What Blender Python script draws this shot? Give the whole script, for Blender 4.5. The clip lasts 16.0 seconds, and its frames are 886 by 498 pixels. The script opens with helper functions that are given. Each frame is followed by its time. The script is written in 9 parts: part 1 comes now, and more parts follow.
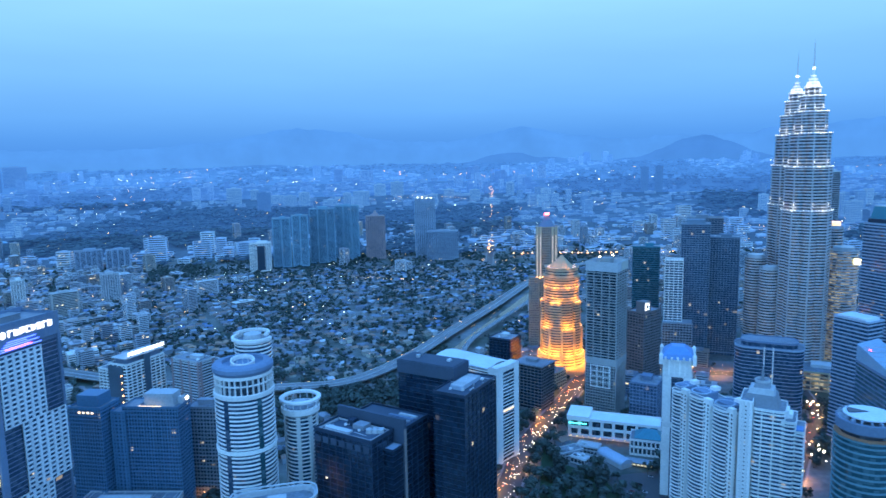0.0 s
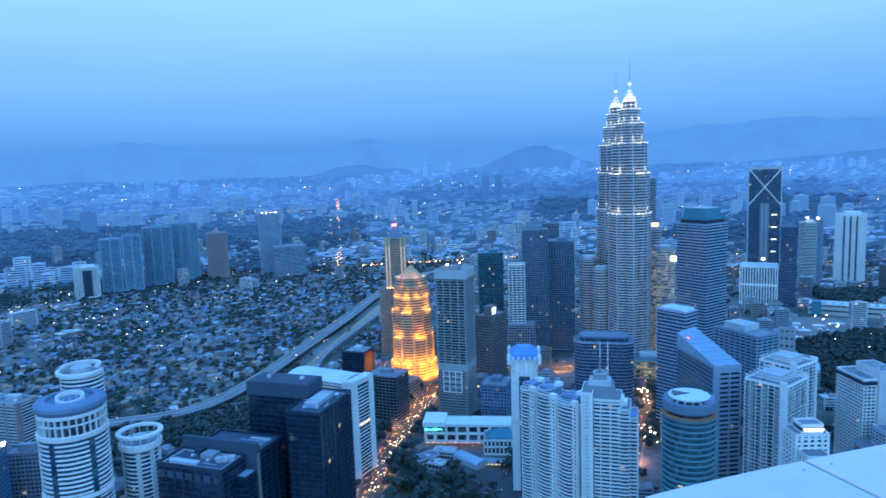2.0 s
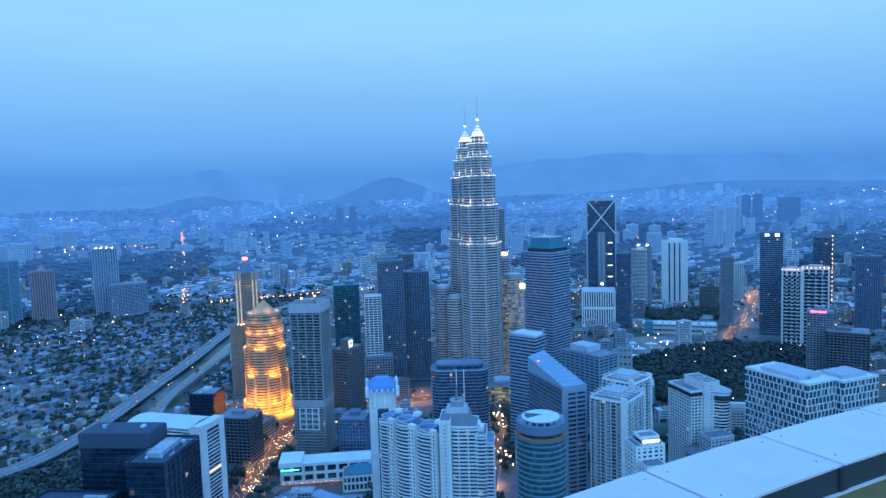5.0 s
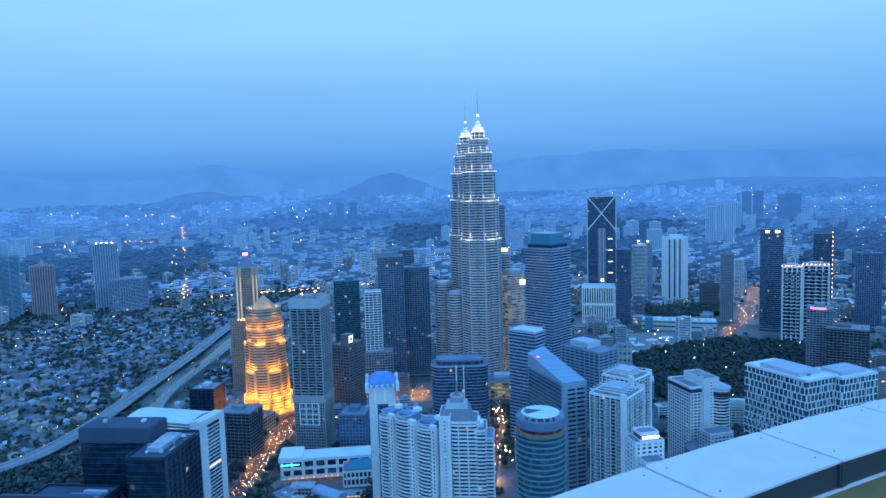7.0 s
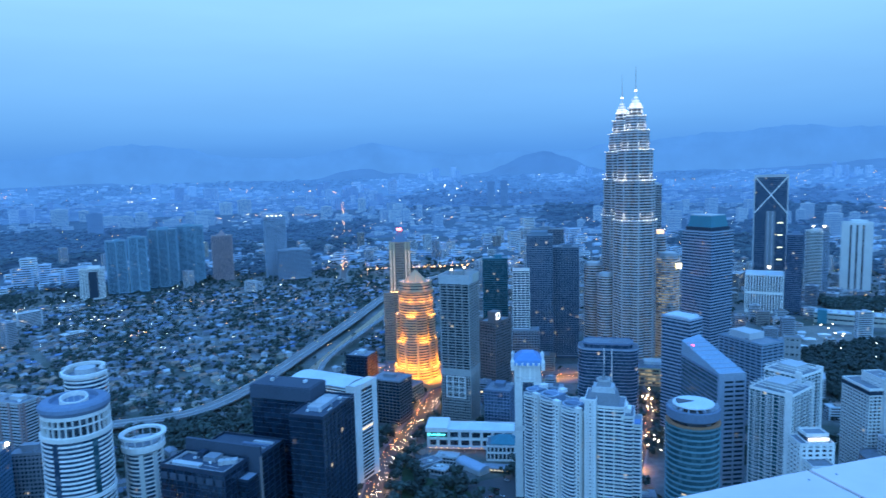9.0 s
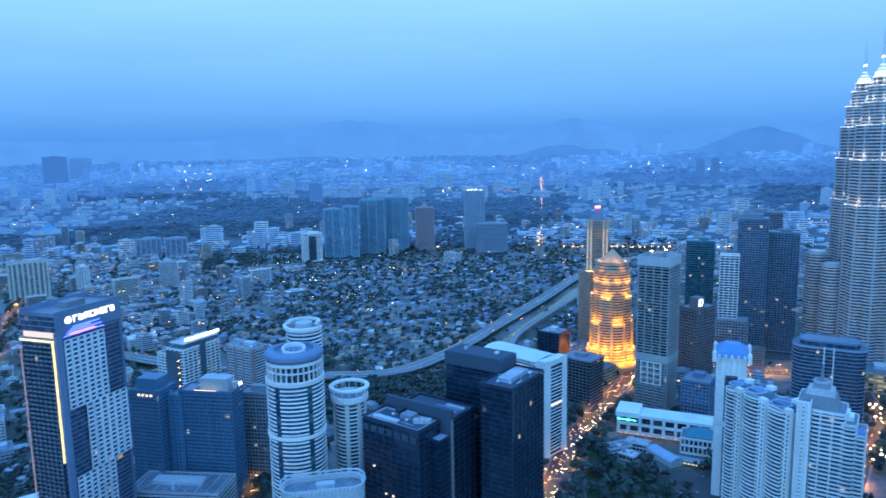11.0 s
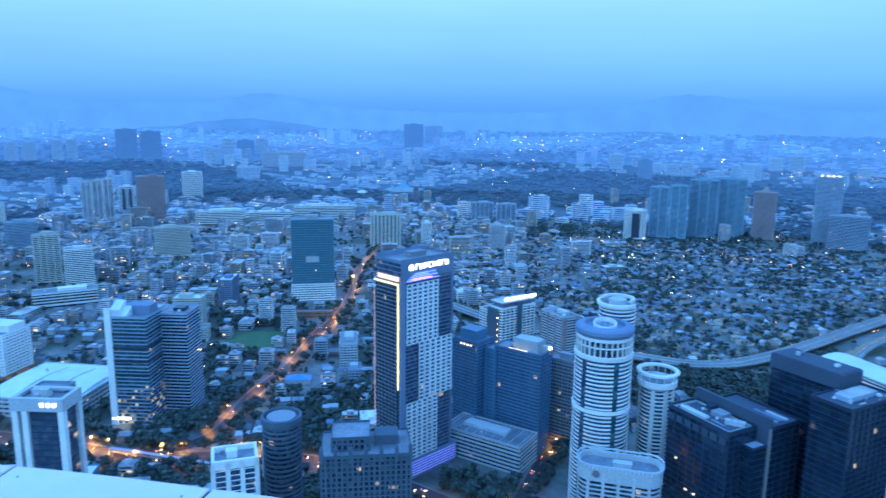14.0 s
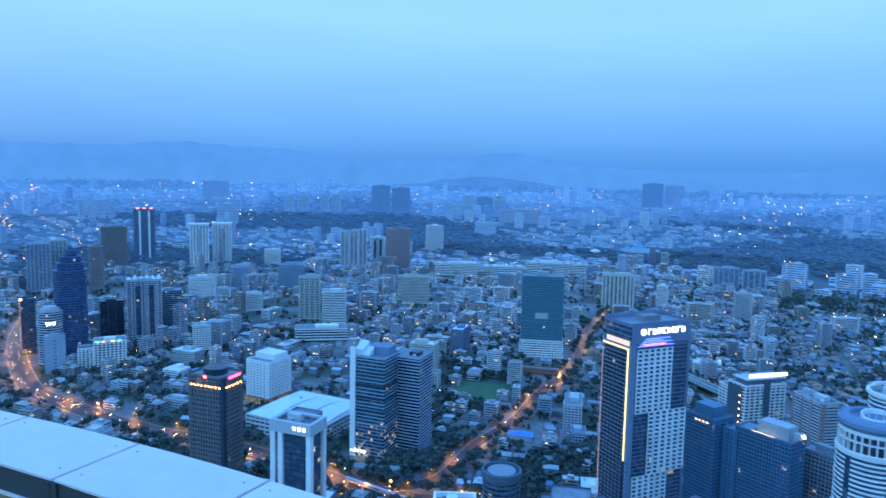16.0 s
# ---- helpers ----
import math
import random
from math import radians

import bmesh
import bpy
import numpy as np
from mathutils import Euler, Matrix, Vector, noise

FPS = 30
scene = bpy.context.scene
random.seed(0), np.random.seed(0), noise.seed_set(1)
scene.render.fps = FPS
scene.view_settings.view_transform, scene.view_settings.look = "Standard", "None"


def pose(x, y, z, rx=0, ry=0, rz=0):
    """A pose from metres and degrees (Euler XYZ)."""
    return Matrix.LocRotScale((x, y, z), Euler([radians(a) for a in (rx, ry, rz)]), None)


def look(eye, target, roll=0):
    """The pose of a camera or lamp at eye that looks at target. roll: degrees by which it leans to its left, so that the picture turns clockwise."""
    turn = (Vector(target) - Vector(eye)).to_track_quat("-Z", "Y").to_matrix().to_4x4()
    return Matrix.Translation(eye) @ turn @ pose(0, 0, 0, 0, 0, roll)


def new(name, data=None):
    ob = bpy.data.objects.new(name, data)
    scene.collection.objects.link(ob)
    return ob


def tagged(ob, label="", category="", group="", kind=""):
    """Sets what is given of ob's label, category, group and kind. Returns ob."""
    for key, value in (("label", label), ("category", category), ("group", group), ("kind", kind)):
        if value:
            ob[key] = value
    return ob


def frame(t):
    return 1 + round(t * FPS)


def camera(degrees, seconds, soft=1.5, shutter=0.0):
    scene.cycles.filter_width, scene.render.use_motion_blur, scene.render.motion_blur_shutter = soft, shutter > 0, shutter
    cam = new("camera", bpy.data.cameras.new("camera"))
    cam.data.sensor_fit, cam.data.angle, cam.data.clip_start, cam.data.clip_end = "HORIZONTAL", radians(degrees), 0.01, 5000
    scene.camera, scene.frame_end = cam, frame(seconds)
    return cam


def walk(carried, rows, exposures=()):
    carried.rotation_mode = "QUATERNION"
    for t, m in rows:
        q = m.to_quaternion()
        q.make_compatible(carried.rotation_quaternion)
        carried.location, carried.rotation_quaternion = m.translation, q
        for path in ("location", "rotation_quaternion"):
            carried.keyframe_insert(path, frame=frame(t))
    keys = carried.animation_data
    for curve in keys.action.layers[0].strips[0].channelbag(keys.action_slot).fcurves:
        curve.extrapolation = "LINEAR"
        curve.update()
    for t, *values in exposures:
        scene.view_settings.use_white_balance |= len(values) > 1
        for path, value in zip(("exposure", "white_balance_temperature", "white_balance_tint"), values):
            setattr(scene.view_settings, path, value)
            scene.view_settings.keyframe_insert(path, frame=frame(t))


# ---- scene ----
EYE = 305.0
cam = camera(65.98, 16.0, soft=1.5, shutter=0.5)
# seconds, turn, tilt, lean: the camera pans where it stands on the observation deck
ROWS = [
    (0.0, -0.15, 82.24, 1.07),
    (0.5, -2.84, 82.35, 1.59),
    (1.0, -6.08, 82.51, 1.69),
    (1.5, -9.92, 82.43, 1.93),
    (2.0, -13.00, 82.90, 1.92),
    (2.5, -16.15, 84.07, 1.55),
    (3.0, -19.87, 84.48, 1.26),
    (3.5, -23.06, 84.67, 1.31),
    (4.0, -24.92, 85.44, 1.87),
    (4.5, -25.13, 85.29, 1.89),
    (7.0, -25.12, 84.79, 1.72),
    (7.5, -21.90, 84.31, 2.03),
    (8.0, -19.02, 83.95, 1.80),
    (10.5, 0.01, 82.25, 1.31),
    (11.0, 4.01, 81.65, 0.97),
    (11.5, 7.44, 80.88, 0.12),
    (12.0, 12.33, 80.31, -0.03),
    (12.5, 16.64, 80.06, -0.24),
    (13.0, 21.14, 80.05, -0.33),
    (13.5, 26.35, 79.73, -0.74),
    (14.0, 31.07, 79.56, -0.71),
    (14.5, 36.21, 79.67, -1.27),
    (15.0, 41.90, 80.91, -0.79),
    (15.5, 47.04, 82.86, -0.10),
    (16.0, 50.54, 84.07, -1.16),
]
walk(cam, [(t, pose(0, 0, EYE, tilt, lean, turn)) for t, turn, tilt, lean in ROWS],
     exposures=[(0, 0.2), (2.0, 0.15), (2.5, 0.11), (4.5, 0.03), (7.0, 0.03), (8.0, 0.05), (10.5, 0.19), (11.5, 0.23), (12.5, 0.36), (14.5, 0.44), (15.2, 0.34), (16.0, 0.17)])

# ---- light ----
world = bpy.data.worlds.new("dusk_sky")
scene.world = world
world.use_nodes = True
wt = world.node_tree
wt.nodes.clear()
wout = wt.nodes.new("ShaderNodeOutputWorld")
wbg = wt.nodes.new("ShaderNodeBackground")
wbg.inputs["Strength"].default_value = 1.0
wtc = wt.nodes.new("ShaderNodeTexCoord")
wsep = wt.nodes.new("ShaderNodeSeparateXYZ")
wramp = wt.nodes.new("ShaderNodeValToRGB")
wsky = wt.nodes.new("ShaderNodeTexSky")
wsky.sky_type = "NISHITA"
wsky.sun_disc = False
wsky.sun_elevation = radians(2.0)
wsky.sun_rotation = radians(-100.0)
wsky.dust_density = 4.0
wcloud = wt.nodes.new("ShaderNodeTexNoise")
wmap = wt.nodes.new("ShaderNodeMapping")
wmap.inputs["Scale"].default_value = (2.2, 2.2, 13.0)
wcloud.inputs["Scale"].default_value = 1.6
wcloud.inputs["Detail"].default_value = 4.0
wcl = wt.nodes.new("ShaderNodeMapRange")
wcl.inputs["From Min"].default_value = 0.3
wcl.inputs["From Max"].default_value = 0.7
wcl.inputs["To Min"].default_value = 0.97
wcl.inputs["To Max"].default_value = 1.03
wmul = wt.nodes.new("ShaderNodeMix")
wmul.data_type = "RGBA"
wmul.blend_type = "MULTIPLY"
wmul.inputs["Factor"].default_value = 1.0
wadd = wt.nodes.new("ShaderNodeMix")
wadd.data_type = "RGBA"
wadd.blend_type = "ADD"
wadd.inputs["Factor"].default_value = 0.004
e = wramp.color_ramp.elements
e[0].position, e[0].color = 0.0, (0.068, 0.250, 0.70, 1)
e[1].position, e[1].color = 1.0, (0.138, 0.58, 1.73, 1)
for at, col in ((0.03, (0.092, 0.312, 0.785)), (0.065, (0.138, 0.405, 0.88)), (0.139, (0.215, 0.525, 0.96)), (0.213, (0.30, 0.65, 0.98)), (0.32, (0.31, 0.68, 1.22)), (0.55, (0.178, 0.635, 1.63))):
    w1 = e.new(at)
    w1.color = (*col, 1)
wt.links.new(wtc.outputs["Generated"], wsep.inputs[0])
wt.links.new(wsep.outputs["Z"], wramp.inputs["Fac"])
wt.links.new(wtc.outputs["Generated"], wmap.inputs["Vector"])
wt.links.new(wmap.outputs[0], wcloud.inputs["Vector"])
wt.links.new(wcloud.outputs["Fac"], wcl.inputs["Value"])
wt.links.new(wramp.outputs["Color"], wmul.inputs["A"])
wt.links.new(wcl.outputs[0], wmul.inputs["B"])
wt.links.new(wmul.outputs["Result"], wadd.inputs["A"])
wt.links.new(wsky.outputs["Color"], wadd.inputs["B"])
wt.links.new(wadd.outputs["Result"], wbg.inputs["Color"])
wt.links.new(wbg.outputs[0], wout.inputs[0])

# the last light after sunset, wide and soft, low in the south
sun_data = bpy.data.lights.new("sun", "SUN")
sun_data.energy = 1.2
sun_data.angle = radians(90)
sun_data.color = (0.19, 0.55, 1.0)
sun = new("sun", sun_data)
sun.matrix_world = look((0, 0, 900), (120, 900, 440))


# ---- materials ----
def nodes_of(m):
    m.use_nodes = True
    nt = m.node_tree
    return nt, nt.nodes["Principled BSDF"]


def mat(name, col, rough=0.75, metal=0.0, var=0.25, coarse=0.03, fine=0.6, piece=0.12, bump=0.15, island=0.0):
    """A matt surface with stains at two scales, a little relief, and a shift from piece to piece."""
    m = bpy.data.materials.new(name)
    nt, bsdf = nodes_of(m)
    link = nt.links.new
    tc = nt.nodes.new("ShaderNodeTexCoord")
    n1, n2 = nt.nodes.new("ShaderNodeTexNoise"), nt.nodes.new("ShaderNodeTexNoise")
    for n, s in ((n1, coarse), (n2, fine)):
        n.inputs["Scale"].default_value = s
        n.inputs["Detail"].default_value = 4.0
        link(tc.outputs["Object"], n.inputs["Vector"])
    add = nt.nodes.new("ShaderNodeMath")
    add.operation = "ADD"
    link(n1.outputs["Fac"], add.inputs[0])
    link(n2.outputs["Fac"], add.inputs[1])
    rng = nt.nodes.new("ShaderNodeMapRange")
    rng.inputs["From Min"].default_value, rng.inputs["From Max"].default_value = 0.7, 1.3
    rng.inputs["To Min"].default_value, rng.inputs["To Max"].default_value = 1 - var, 1 + var
    link(add.outputs[0], rng.inputs["Value"])
    info = nt.nodes.new("ShaderNodeObjectInfo")
    shift = nt.nodes.new("ShaderNodeMapRange")
    shift.inputs["To Min"].default_value, shift.inputs["To Max"].default_value = 1 - piece, 1 + piece
    link(info.outputs["Random"], shift.inputs["Value"])
    mul = nt.nodes.new("ShaderNodeMath")
    mul.operation = "MULTIPLY"
    link(rng.outputs[0], mul.inputs[0])
    link(shift.outputs[0], mul.inputs[1])
    hsv = nt.nodes.new("ShaderNodeHueSaturation")
    hsv.inputs["Color"].default_value = (*col, 1)
    last = mul.outputs[0]
    if island:
        geo = nt.nodes.new("ShaderNodeNewGeometry")
        isl = nt.nodes.new("ShaderNodeMapRange")
        isl.inputs["To Min"].default_value, isl.inputs["To Max"].default_value = 1 - island, 1 + island
        link(geo.outputs["Random Per Island"], isl.inputs["Value"])
        mul2 = nt.nodes.new("ShaderNodeMath")
        mul2.operation = "MULTIPLY"
        link(last, mul2.inputs[0])
        link(isl.outputs[0], mul2.inputs[1])
        last = mul2.outputs[0]
    link(last, hsv.inputs["Value"])
    link(hsv.outputs[0], bsdf.inputs["Base Color"])
    bsdf.inputs["Roughness"].default_value = rough
    bsdf.inputs["Metallic"].default_value = metal
    if bump:
        bp = nt.nodes.new("ShaderNodeBump")
        bp.inputs["Strength"].default_value = bump
        link(n2.outputs["Fac"], bp.inputs["Height"])
        link(bp.outputs[0], bsdf.inputs["Normal"])
    return m


def palette_mat(name, cols, rough=0.8, var=0.2, coarse=0.05, fine=0.8):
    """Joined pieces, each with a colour of its own out of a few."""
    m = mat(name, (0.5, 0.5, 0.5), rough, 0, var, coarse, fine, 0.0, 0.0)
    nt = m.node_tree
    geo = nt.nodes.new("ShaderNodeNewGeometry")
    ramp = nt.nodes.new("ShaderNodeValToRGB")
    ramp.color_ramp.interpolation = "CONSTANT"
    el = ramp.color_ramp.elements
    el[0].color = (*cols[0], 1)
    el[1].position, el[1].color = 1 / len(cols), (*cols[1], 1)
    for i, c in enumerate(cols[2:], 2):
        el.new(i / len(cols)).color = (*c, 1)
    nt.links.new(geo.outputs["Random Per Island"], ramp.inputs["Fac"])
    nt.links.new(ramp.outputs["Color"], nt.nodes["Hue/Saturation/Value"].inputs["Color"])
    return m


def glass(name, col, cell=(3.0, 3.0, 3.3), lit=0.006, glow=(1.0, 0.82, 0.55), power=0.8, blind=0.35, rough=0.12, pale=(0.30, 0.36, 0.42), ior=1.65):
    """Glazing over rooms: dark, glossy, some panes with blinds drawn, a few rooms lit."""
    m = bpy.data.materials.new(name)
    nt, bsdf = nodes_of(m)
    link = nt.links.new
    tc = nt.nodes.new("ShaderNodeTexCoord")
    snap = nt.nodes.new("ShaderNodeVectorMath")
    snap.operation = "SNAP"
    snap.inputs[1].default_value = cell
    off = nt.nodes.new("ShaderNodeVectorMath")
    off.operation = "ADD"
    off.inputs[1].default_value = (0.37, 0.41, 0.05)
    link(tc.outputs["Object"], off.inputs[0])
    link(off.outputs[0], snap.inputs[0])
    wn = nt.nodes.new("ShaderNodeTexWhiteNoise")
    link(snap.outputs[0], wn.inputs["Vector"])
    sep = nt.nodes.new("ShaderNodeSeparateColor")
    link(wn.outputs["Color"], sep.inputs[0])
    mix = nt.nodes.new("ShaderNodeMix")
    mix.data_type = "RGBA"
    mix.inputs["A"].default_value = (*col, 1)
    mix.inputs["B"].default_value = (*pale, 1)
    pw = nt.nodes.new("ShaderNodeMath")
    pw.operation = "POWER"
    pw.inputs[1].default_value = 2.5
    link(sep.outputs["Red"], pw.inputs[0])
    sc = nt.nodes.new("ShaderNodeMath")
    sc.operation = "MULTIPLY"
    sc.inputs[1].default_value = blind
    link(pw.outputs[0], sc.inputs[0])
    link(sc.outputs[0], mix.inputs["Factor"])
    link(mix.outputs["Result"], bsdf.inputs["Base Color"])
    bsdf.inputs["Roughness"].default_value = rough
    bsdf.inputs["IOR"].default_value = ior
    gt = nt.nodes.new("ShaderNodeMath")
    gt.operation = "GREATER_THAN"
    gt.inputs[1].default_value = 1 - lit
    link(sep.outputs["Green"], gt.inputs[0])
    st = nt.nodes.new("ShaderNodeMath")
    st.operation = "MULTIPLY"
    link(gt.outputs[0], st.inputs[0])
    lv = nt.nodes.new("ShaderNodeMath")
    lv.operation = "MULTIPLY"
    lv.inputs[1].default_value = power
    link(sep.outputs["Blue"], lv.inputs[0])
    link(lv.outputs[0], st.inputs[1])
    bsdf.inputs["Emission Color"].default_value = (*glow, 1)
    link(st.outputs[0], bsdf.inputs["Emission Strength"])
    m.cycles.emission_sampling = "NONE"
    return m


def lamp_mat(name, col, power, cast=False):
    m = bpy.data.materials.new(name)
    nt, bsdf = nodes_of(m)
    bsdf.inputs["Base Color"].default_value = (0.6, 0.6, 0.6, 1)
    bsdf.inputs["Emission Color"].default_value = (*col, 1)
    bsdf.inputs["Emission Strength"].default_value = power
    m.cycles.emission_sampling = "FRONT" if cast else "NONE"
    return m


WHITE = mat("white_render", (0.84, 0.81, 0.77), var=0.12)
PALE = mat("pale_concrete", (0.52, 0.53, 0.54), var=0.18)
GREY = mat("grey_cladding", (0.26, 0.28, 0.31), var=0.15)
BLUEGREY = mat("blue_grey_cladding", (0.17, 0.23, 0.32), var=0.15)
PALEBLUE = mat("pale_blue_render", (0.36, 0.43, 0.52), var=0.15)
BLUEDARK = mat("dark_grey_panels", (0.055, 0.08, 0.115), var=0.15)
DARK = mat("dark_cladding", (0.026, 0.047, 0.076), rough=0.36, var=0.2)
BEIGE = mat("beige_stone", (0.50, 0.40, 0.27), var=0.15)
STONE = mat("warm_granite", (0.54, 0.39, 0.23), var=0.15)
BROWN = mat("brown_stone", (0.185, 0.17, 0.17), var=0.18)
PINK = mat("terracotta_render", (0.38, 0.27, 0.27), var=0.15)
YELLOW = mat("cream_render", (0.56, 0.54, 0.47), var=0.12)
STEEL = mat("brushed_steel", (0.56, 0.57, 0.58), rough=0.4, metal=0.3, var=0.12)
CONCRETE = mat("raw_concrete", (0.36, 0.36, 0.35), var=0.25, bump=0.3)
ROOFGREY = mat("roof_screed", (0.20, 0.225, 0.26), rough=0.45, var=0.35, coarse=0.08)
ROOFWHITE = mat("white_roof_sheet", (0.76, 0.78, 0.80), var=0.12, coarse=0.05)
BLUEROOF = mat("blue_tiled_roof", (0.13, 0.28, 0.54), rough=0.45, var=0.15)
TEALROOF = mat("teal_roof", (0.05, 0.24, 0.30), rough=0.5, var=0.15)
TILE = mat("orange_clay_tile", (0.42, 0.19, 0.10), var=0.25)
NET = mat("green_safety_net", (0.12, 0.31, 0.41), rough=0.9, var=0.25, coarse=0.06)
ASPHALT = mat("asphalt", (0.055, 0.056, 0.06), rough=0.5, var=0.3, coarse=0.02, bump=0.2)
PAVING = mat("pale_road_concrete", (0.21, 0.205, 0.205), rough=0.55, var=0.3, coarse=0.02)
BARK = mat("bark", (0.09, 0.07, 0.05), var=0.3)
PANELWHITE = mat("pale_facade_panels", (0.80, 0.80, 0.79), var=0.1)
HOTELBLUE = mat("blue_enamel_panels", (0.085, 0.20, 0.31), rough=0.45, var=0.15)
DUSK = mat("dark_blue_grey_render", (0.19, 0.25, 0.31), var=0.18)
NIGHTSTONE = mat("dark_blue_stone", (0.085, 0.125, 0.16), var=0.2)
DEEPTEAL = mat("deep_teal_cladding", (0.20, 0.35, 0.44), var=0.2)
DUN = mat("dun_stone", (0.31, 0.26, 0.21), var=0.18)
UMBER = mat("umber_render", (0.29, 0.25, 0.24), var=0.18)
SLATE = mat("slate_blue_render", (0.27, 0.37, 0.46), var=0.18)
SITE = mat("bare_site_earth", (0.30, 0.27, 0.23), rough=0.85, var=0.35, coarse=0.05)
SHELL = mat("turquoise_roof_tiles", (0.16, 0.36, 0.50), rough=0.4, var=0.18)
TEAL = mat("teal_cladding", (0.11, 0.26, 0.30), var=0.12)
BLUEGLAZE = mat("blue_spandrel", (0.04, 0.11, 0.28), rough=0.3, var=0.12)
# paler, bluer copy of LEAF, tinted for haze over the far woods
FARLEAF = mat("far_haze_foliage", (0.050, 0.070, 0.062), rough=0.8, var=0.4, coarse=0.02, piece=0, island=0.35, bump=0.0)
LEAF = mat("foliage", (0.040, 0.059, 0.049), rough=0.75, var=0.45, coarse=0.06, piece=0.35, island=0.4, bump=0.0)
PITCH = mat("mown_turf", (0.07, 0.15, 0.068), rough=0.95, var=0.2, coarse=0.05)
GRASS = mat("grass", (0.042, 0.078, 0.036), rough=0.95, var=0.3, coarse=0.02)
GLASS = glass("dark_window_glass", (0.02, 0.03, 0.045))
GLASSBLUE = glass("blue_window_glass", (0.034, 0.064, 0.108), blind=0.28)
GLASSTEAL = glass("teal_window_glass", (0.022, 0.075, 0.095), blind=0.28, pale=(0.25, 0.42, 0.46))
GLASSBLACK = glass("black_curtain_glass", (0.008, 0.024, 0.044), blind=0.16, lit=0.0015, rough=0.1, ior=1.75, pale=(0.08, 0.16, 0.24))
GLASSWARM = glass("steel_tower_glass", (0.05, 0.06, 0.07), lit=0.5, glow=(1.0, 0.76, 0.44), power=0.095, cell=(2.4, 2.4, 4.0))
GLASSPART = glass("part_lit_office_glass", (0.03, 0.055, 0.08), lit=0.22, glow=(1.0, 0.88, 0.5), power=0.5, cell=(3.0, 3.0, 3.8))
GLASSLIT = glass("office_glass", (0.04, 0.05, 0.06), lit=0.8, glow=(1.0, 0.84, 0.5), power=0.42, cell=(5.0, 5.0, 4.0))
LAMPWARM = lamp_mat("sodium_lamp", (1.0, 0.42, 0.10), 9.0)
LAMPWHITE = lamp_mat("white_lamp", (1.0, 0.88, 0.66), 9.0)
LAMPRED = lamp_mat("red_lamp", (1.0, 0.10, 0.06), 7.0)
SIGNWHITE = lamp_mat("white_sign_light", (0.92, 0.97, 1.0), 2.2)
SIGNBLUE = lamp_mat("blue_sign_light", (0.06, 0.10, 1.0), 3.6)
SIGNRED = lamp_mat("red_sign_light", (1.0, 0.05, 0.12), 4.0)
SIGNCYAN = lamp_mat("cyan_sign_light", (0.1, 0.95, 1.0), 3.0)
SIGNYELLOW = lamp_mat("yellow_light_strip", (1.0, 0.78, 0.16), 1.35)


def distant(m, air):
    """The same surface with blue haze added as emission, past about two kilometres."""
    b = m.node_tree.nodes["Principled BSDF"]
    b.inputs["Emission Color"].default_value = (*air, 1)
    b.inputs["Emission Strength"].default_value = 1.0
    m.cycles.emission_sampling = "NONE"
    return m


# haze as blue emission, stronger for each farther band
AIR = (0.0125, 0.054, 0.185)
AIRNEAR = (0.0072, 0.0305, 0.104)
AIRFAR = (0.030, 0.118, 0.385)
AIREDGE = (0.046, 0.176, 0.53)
# far tower walls and panes that glow blue in place of haze
DISTPALE = distant(mat("pale_haze_walls", (0.46, 0.46, 0.44), var=0.1), AIR)
DISTDARK = distant(mat("dark_haze_walls", (0.12, 0.15, 0.18), var=0.1), (0.021, 0.088, 0.29))
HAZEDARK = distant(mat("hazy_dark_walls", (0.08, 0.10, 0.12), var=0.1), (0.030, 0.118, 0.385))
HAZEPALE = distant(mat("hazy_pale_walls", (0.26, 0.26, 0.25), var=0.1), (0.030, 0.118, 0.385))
DISTBROWN = distant(mat("brown_haze_walls", (0.40, 0.33, 0.28), var=0.1), (0.020, 0.078, 0.25))
DISTGLASS = distant(mat("haze_windows", (0.10, 0.13, 0.16), rough=0.3, var=0.2), (0.020, 0.084, 0.275))


# ---- builders ----
TAKEN = []          # circles that the town must leave free: x, y, radius
ROADS = []          # polylines with half widths


def rect(w, d):
    return [(-w / 2, -d / 2), (w / 2, -d / 2), (w / 2, d / 2), (-w / 2, d / 2)]


def circle(r, n=32, sx=1.0):
    return [(sx * r * math.cos(2 * math.pi * i / n), r * math.sin(2 * math.pi * i / n)) for i in range(n)]


def rounded(w, d, r, n=6):
    pts = []
    for cx, cy, a0 in ((w / 2 - r, -d / 2 + r, -90), (w / 2 - r, d / 2 - r, 0), (-w / 2 + r, d / 2 - r, 90), (-w / 2 + r, -d / 2 + r, 180)):
        for i in range(n + 1):
            a = radians(a0 + 90 * i / n)
            pts.append((cx + r * math.cos(a), cy + r * math.sin(a)))
    return pts


def offset(pts, p):
    """The plan drawn in by p on every side."""
    out, n = [], len(pts)
    for i in range(n):
        a, b, c = Vector(pts[i - 1]), Vector(pts[i]), Vector(pts[(i + 1) % n])
        u, v = (b - a).normalized(), (c - b).normalized()
        nu, nv = Vector((-u.y, u.x)), Vector((-v.y, v.x))
        k = 1 + nu.dot(nv)
        s = (nu + nv) / max(k, 0.3)
        out.append(tuple(b + s * p))
    return out


def shift(pts, x, y):
    return [(a + x, b + y) for a, b in pts]


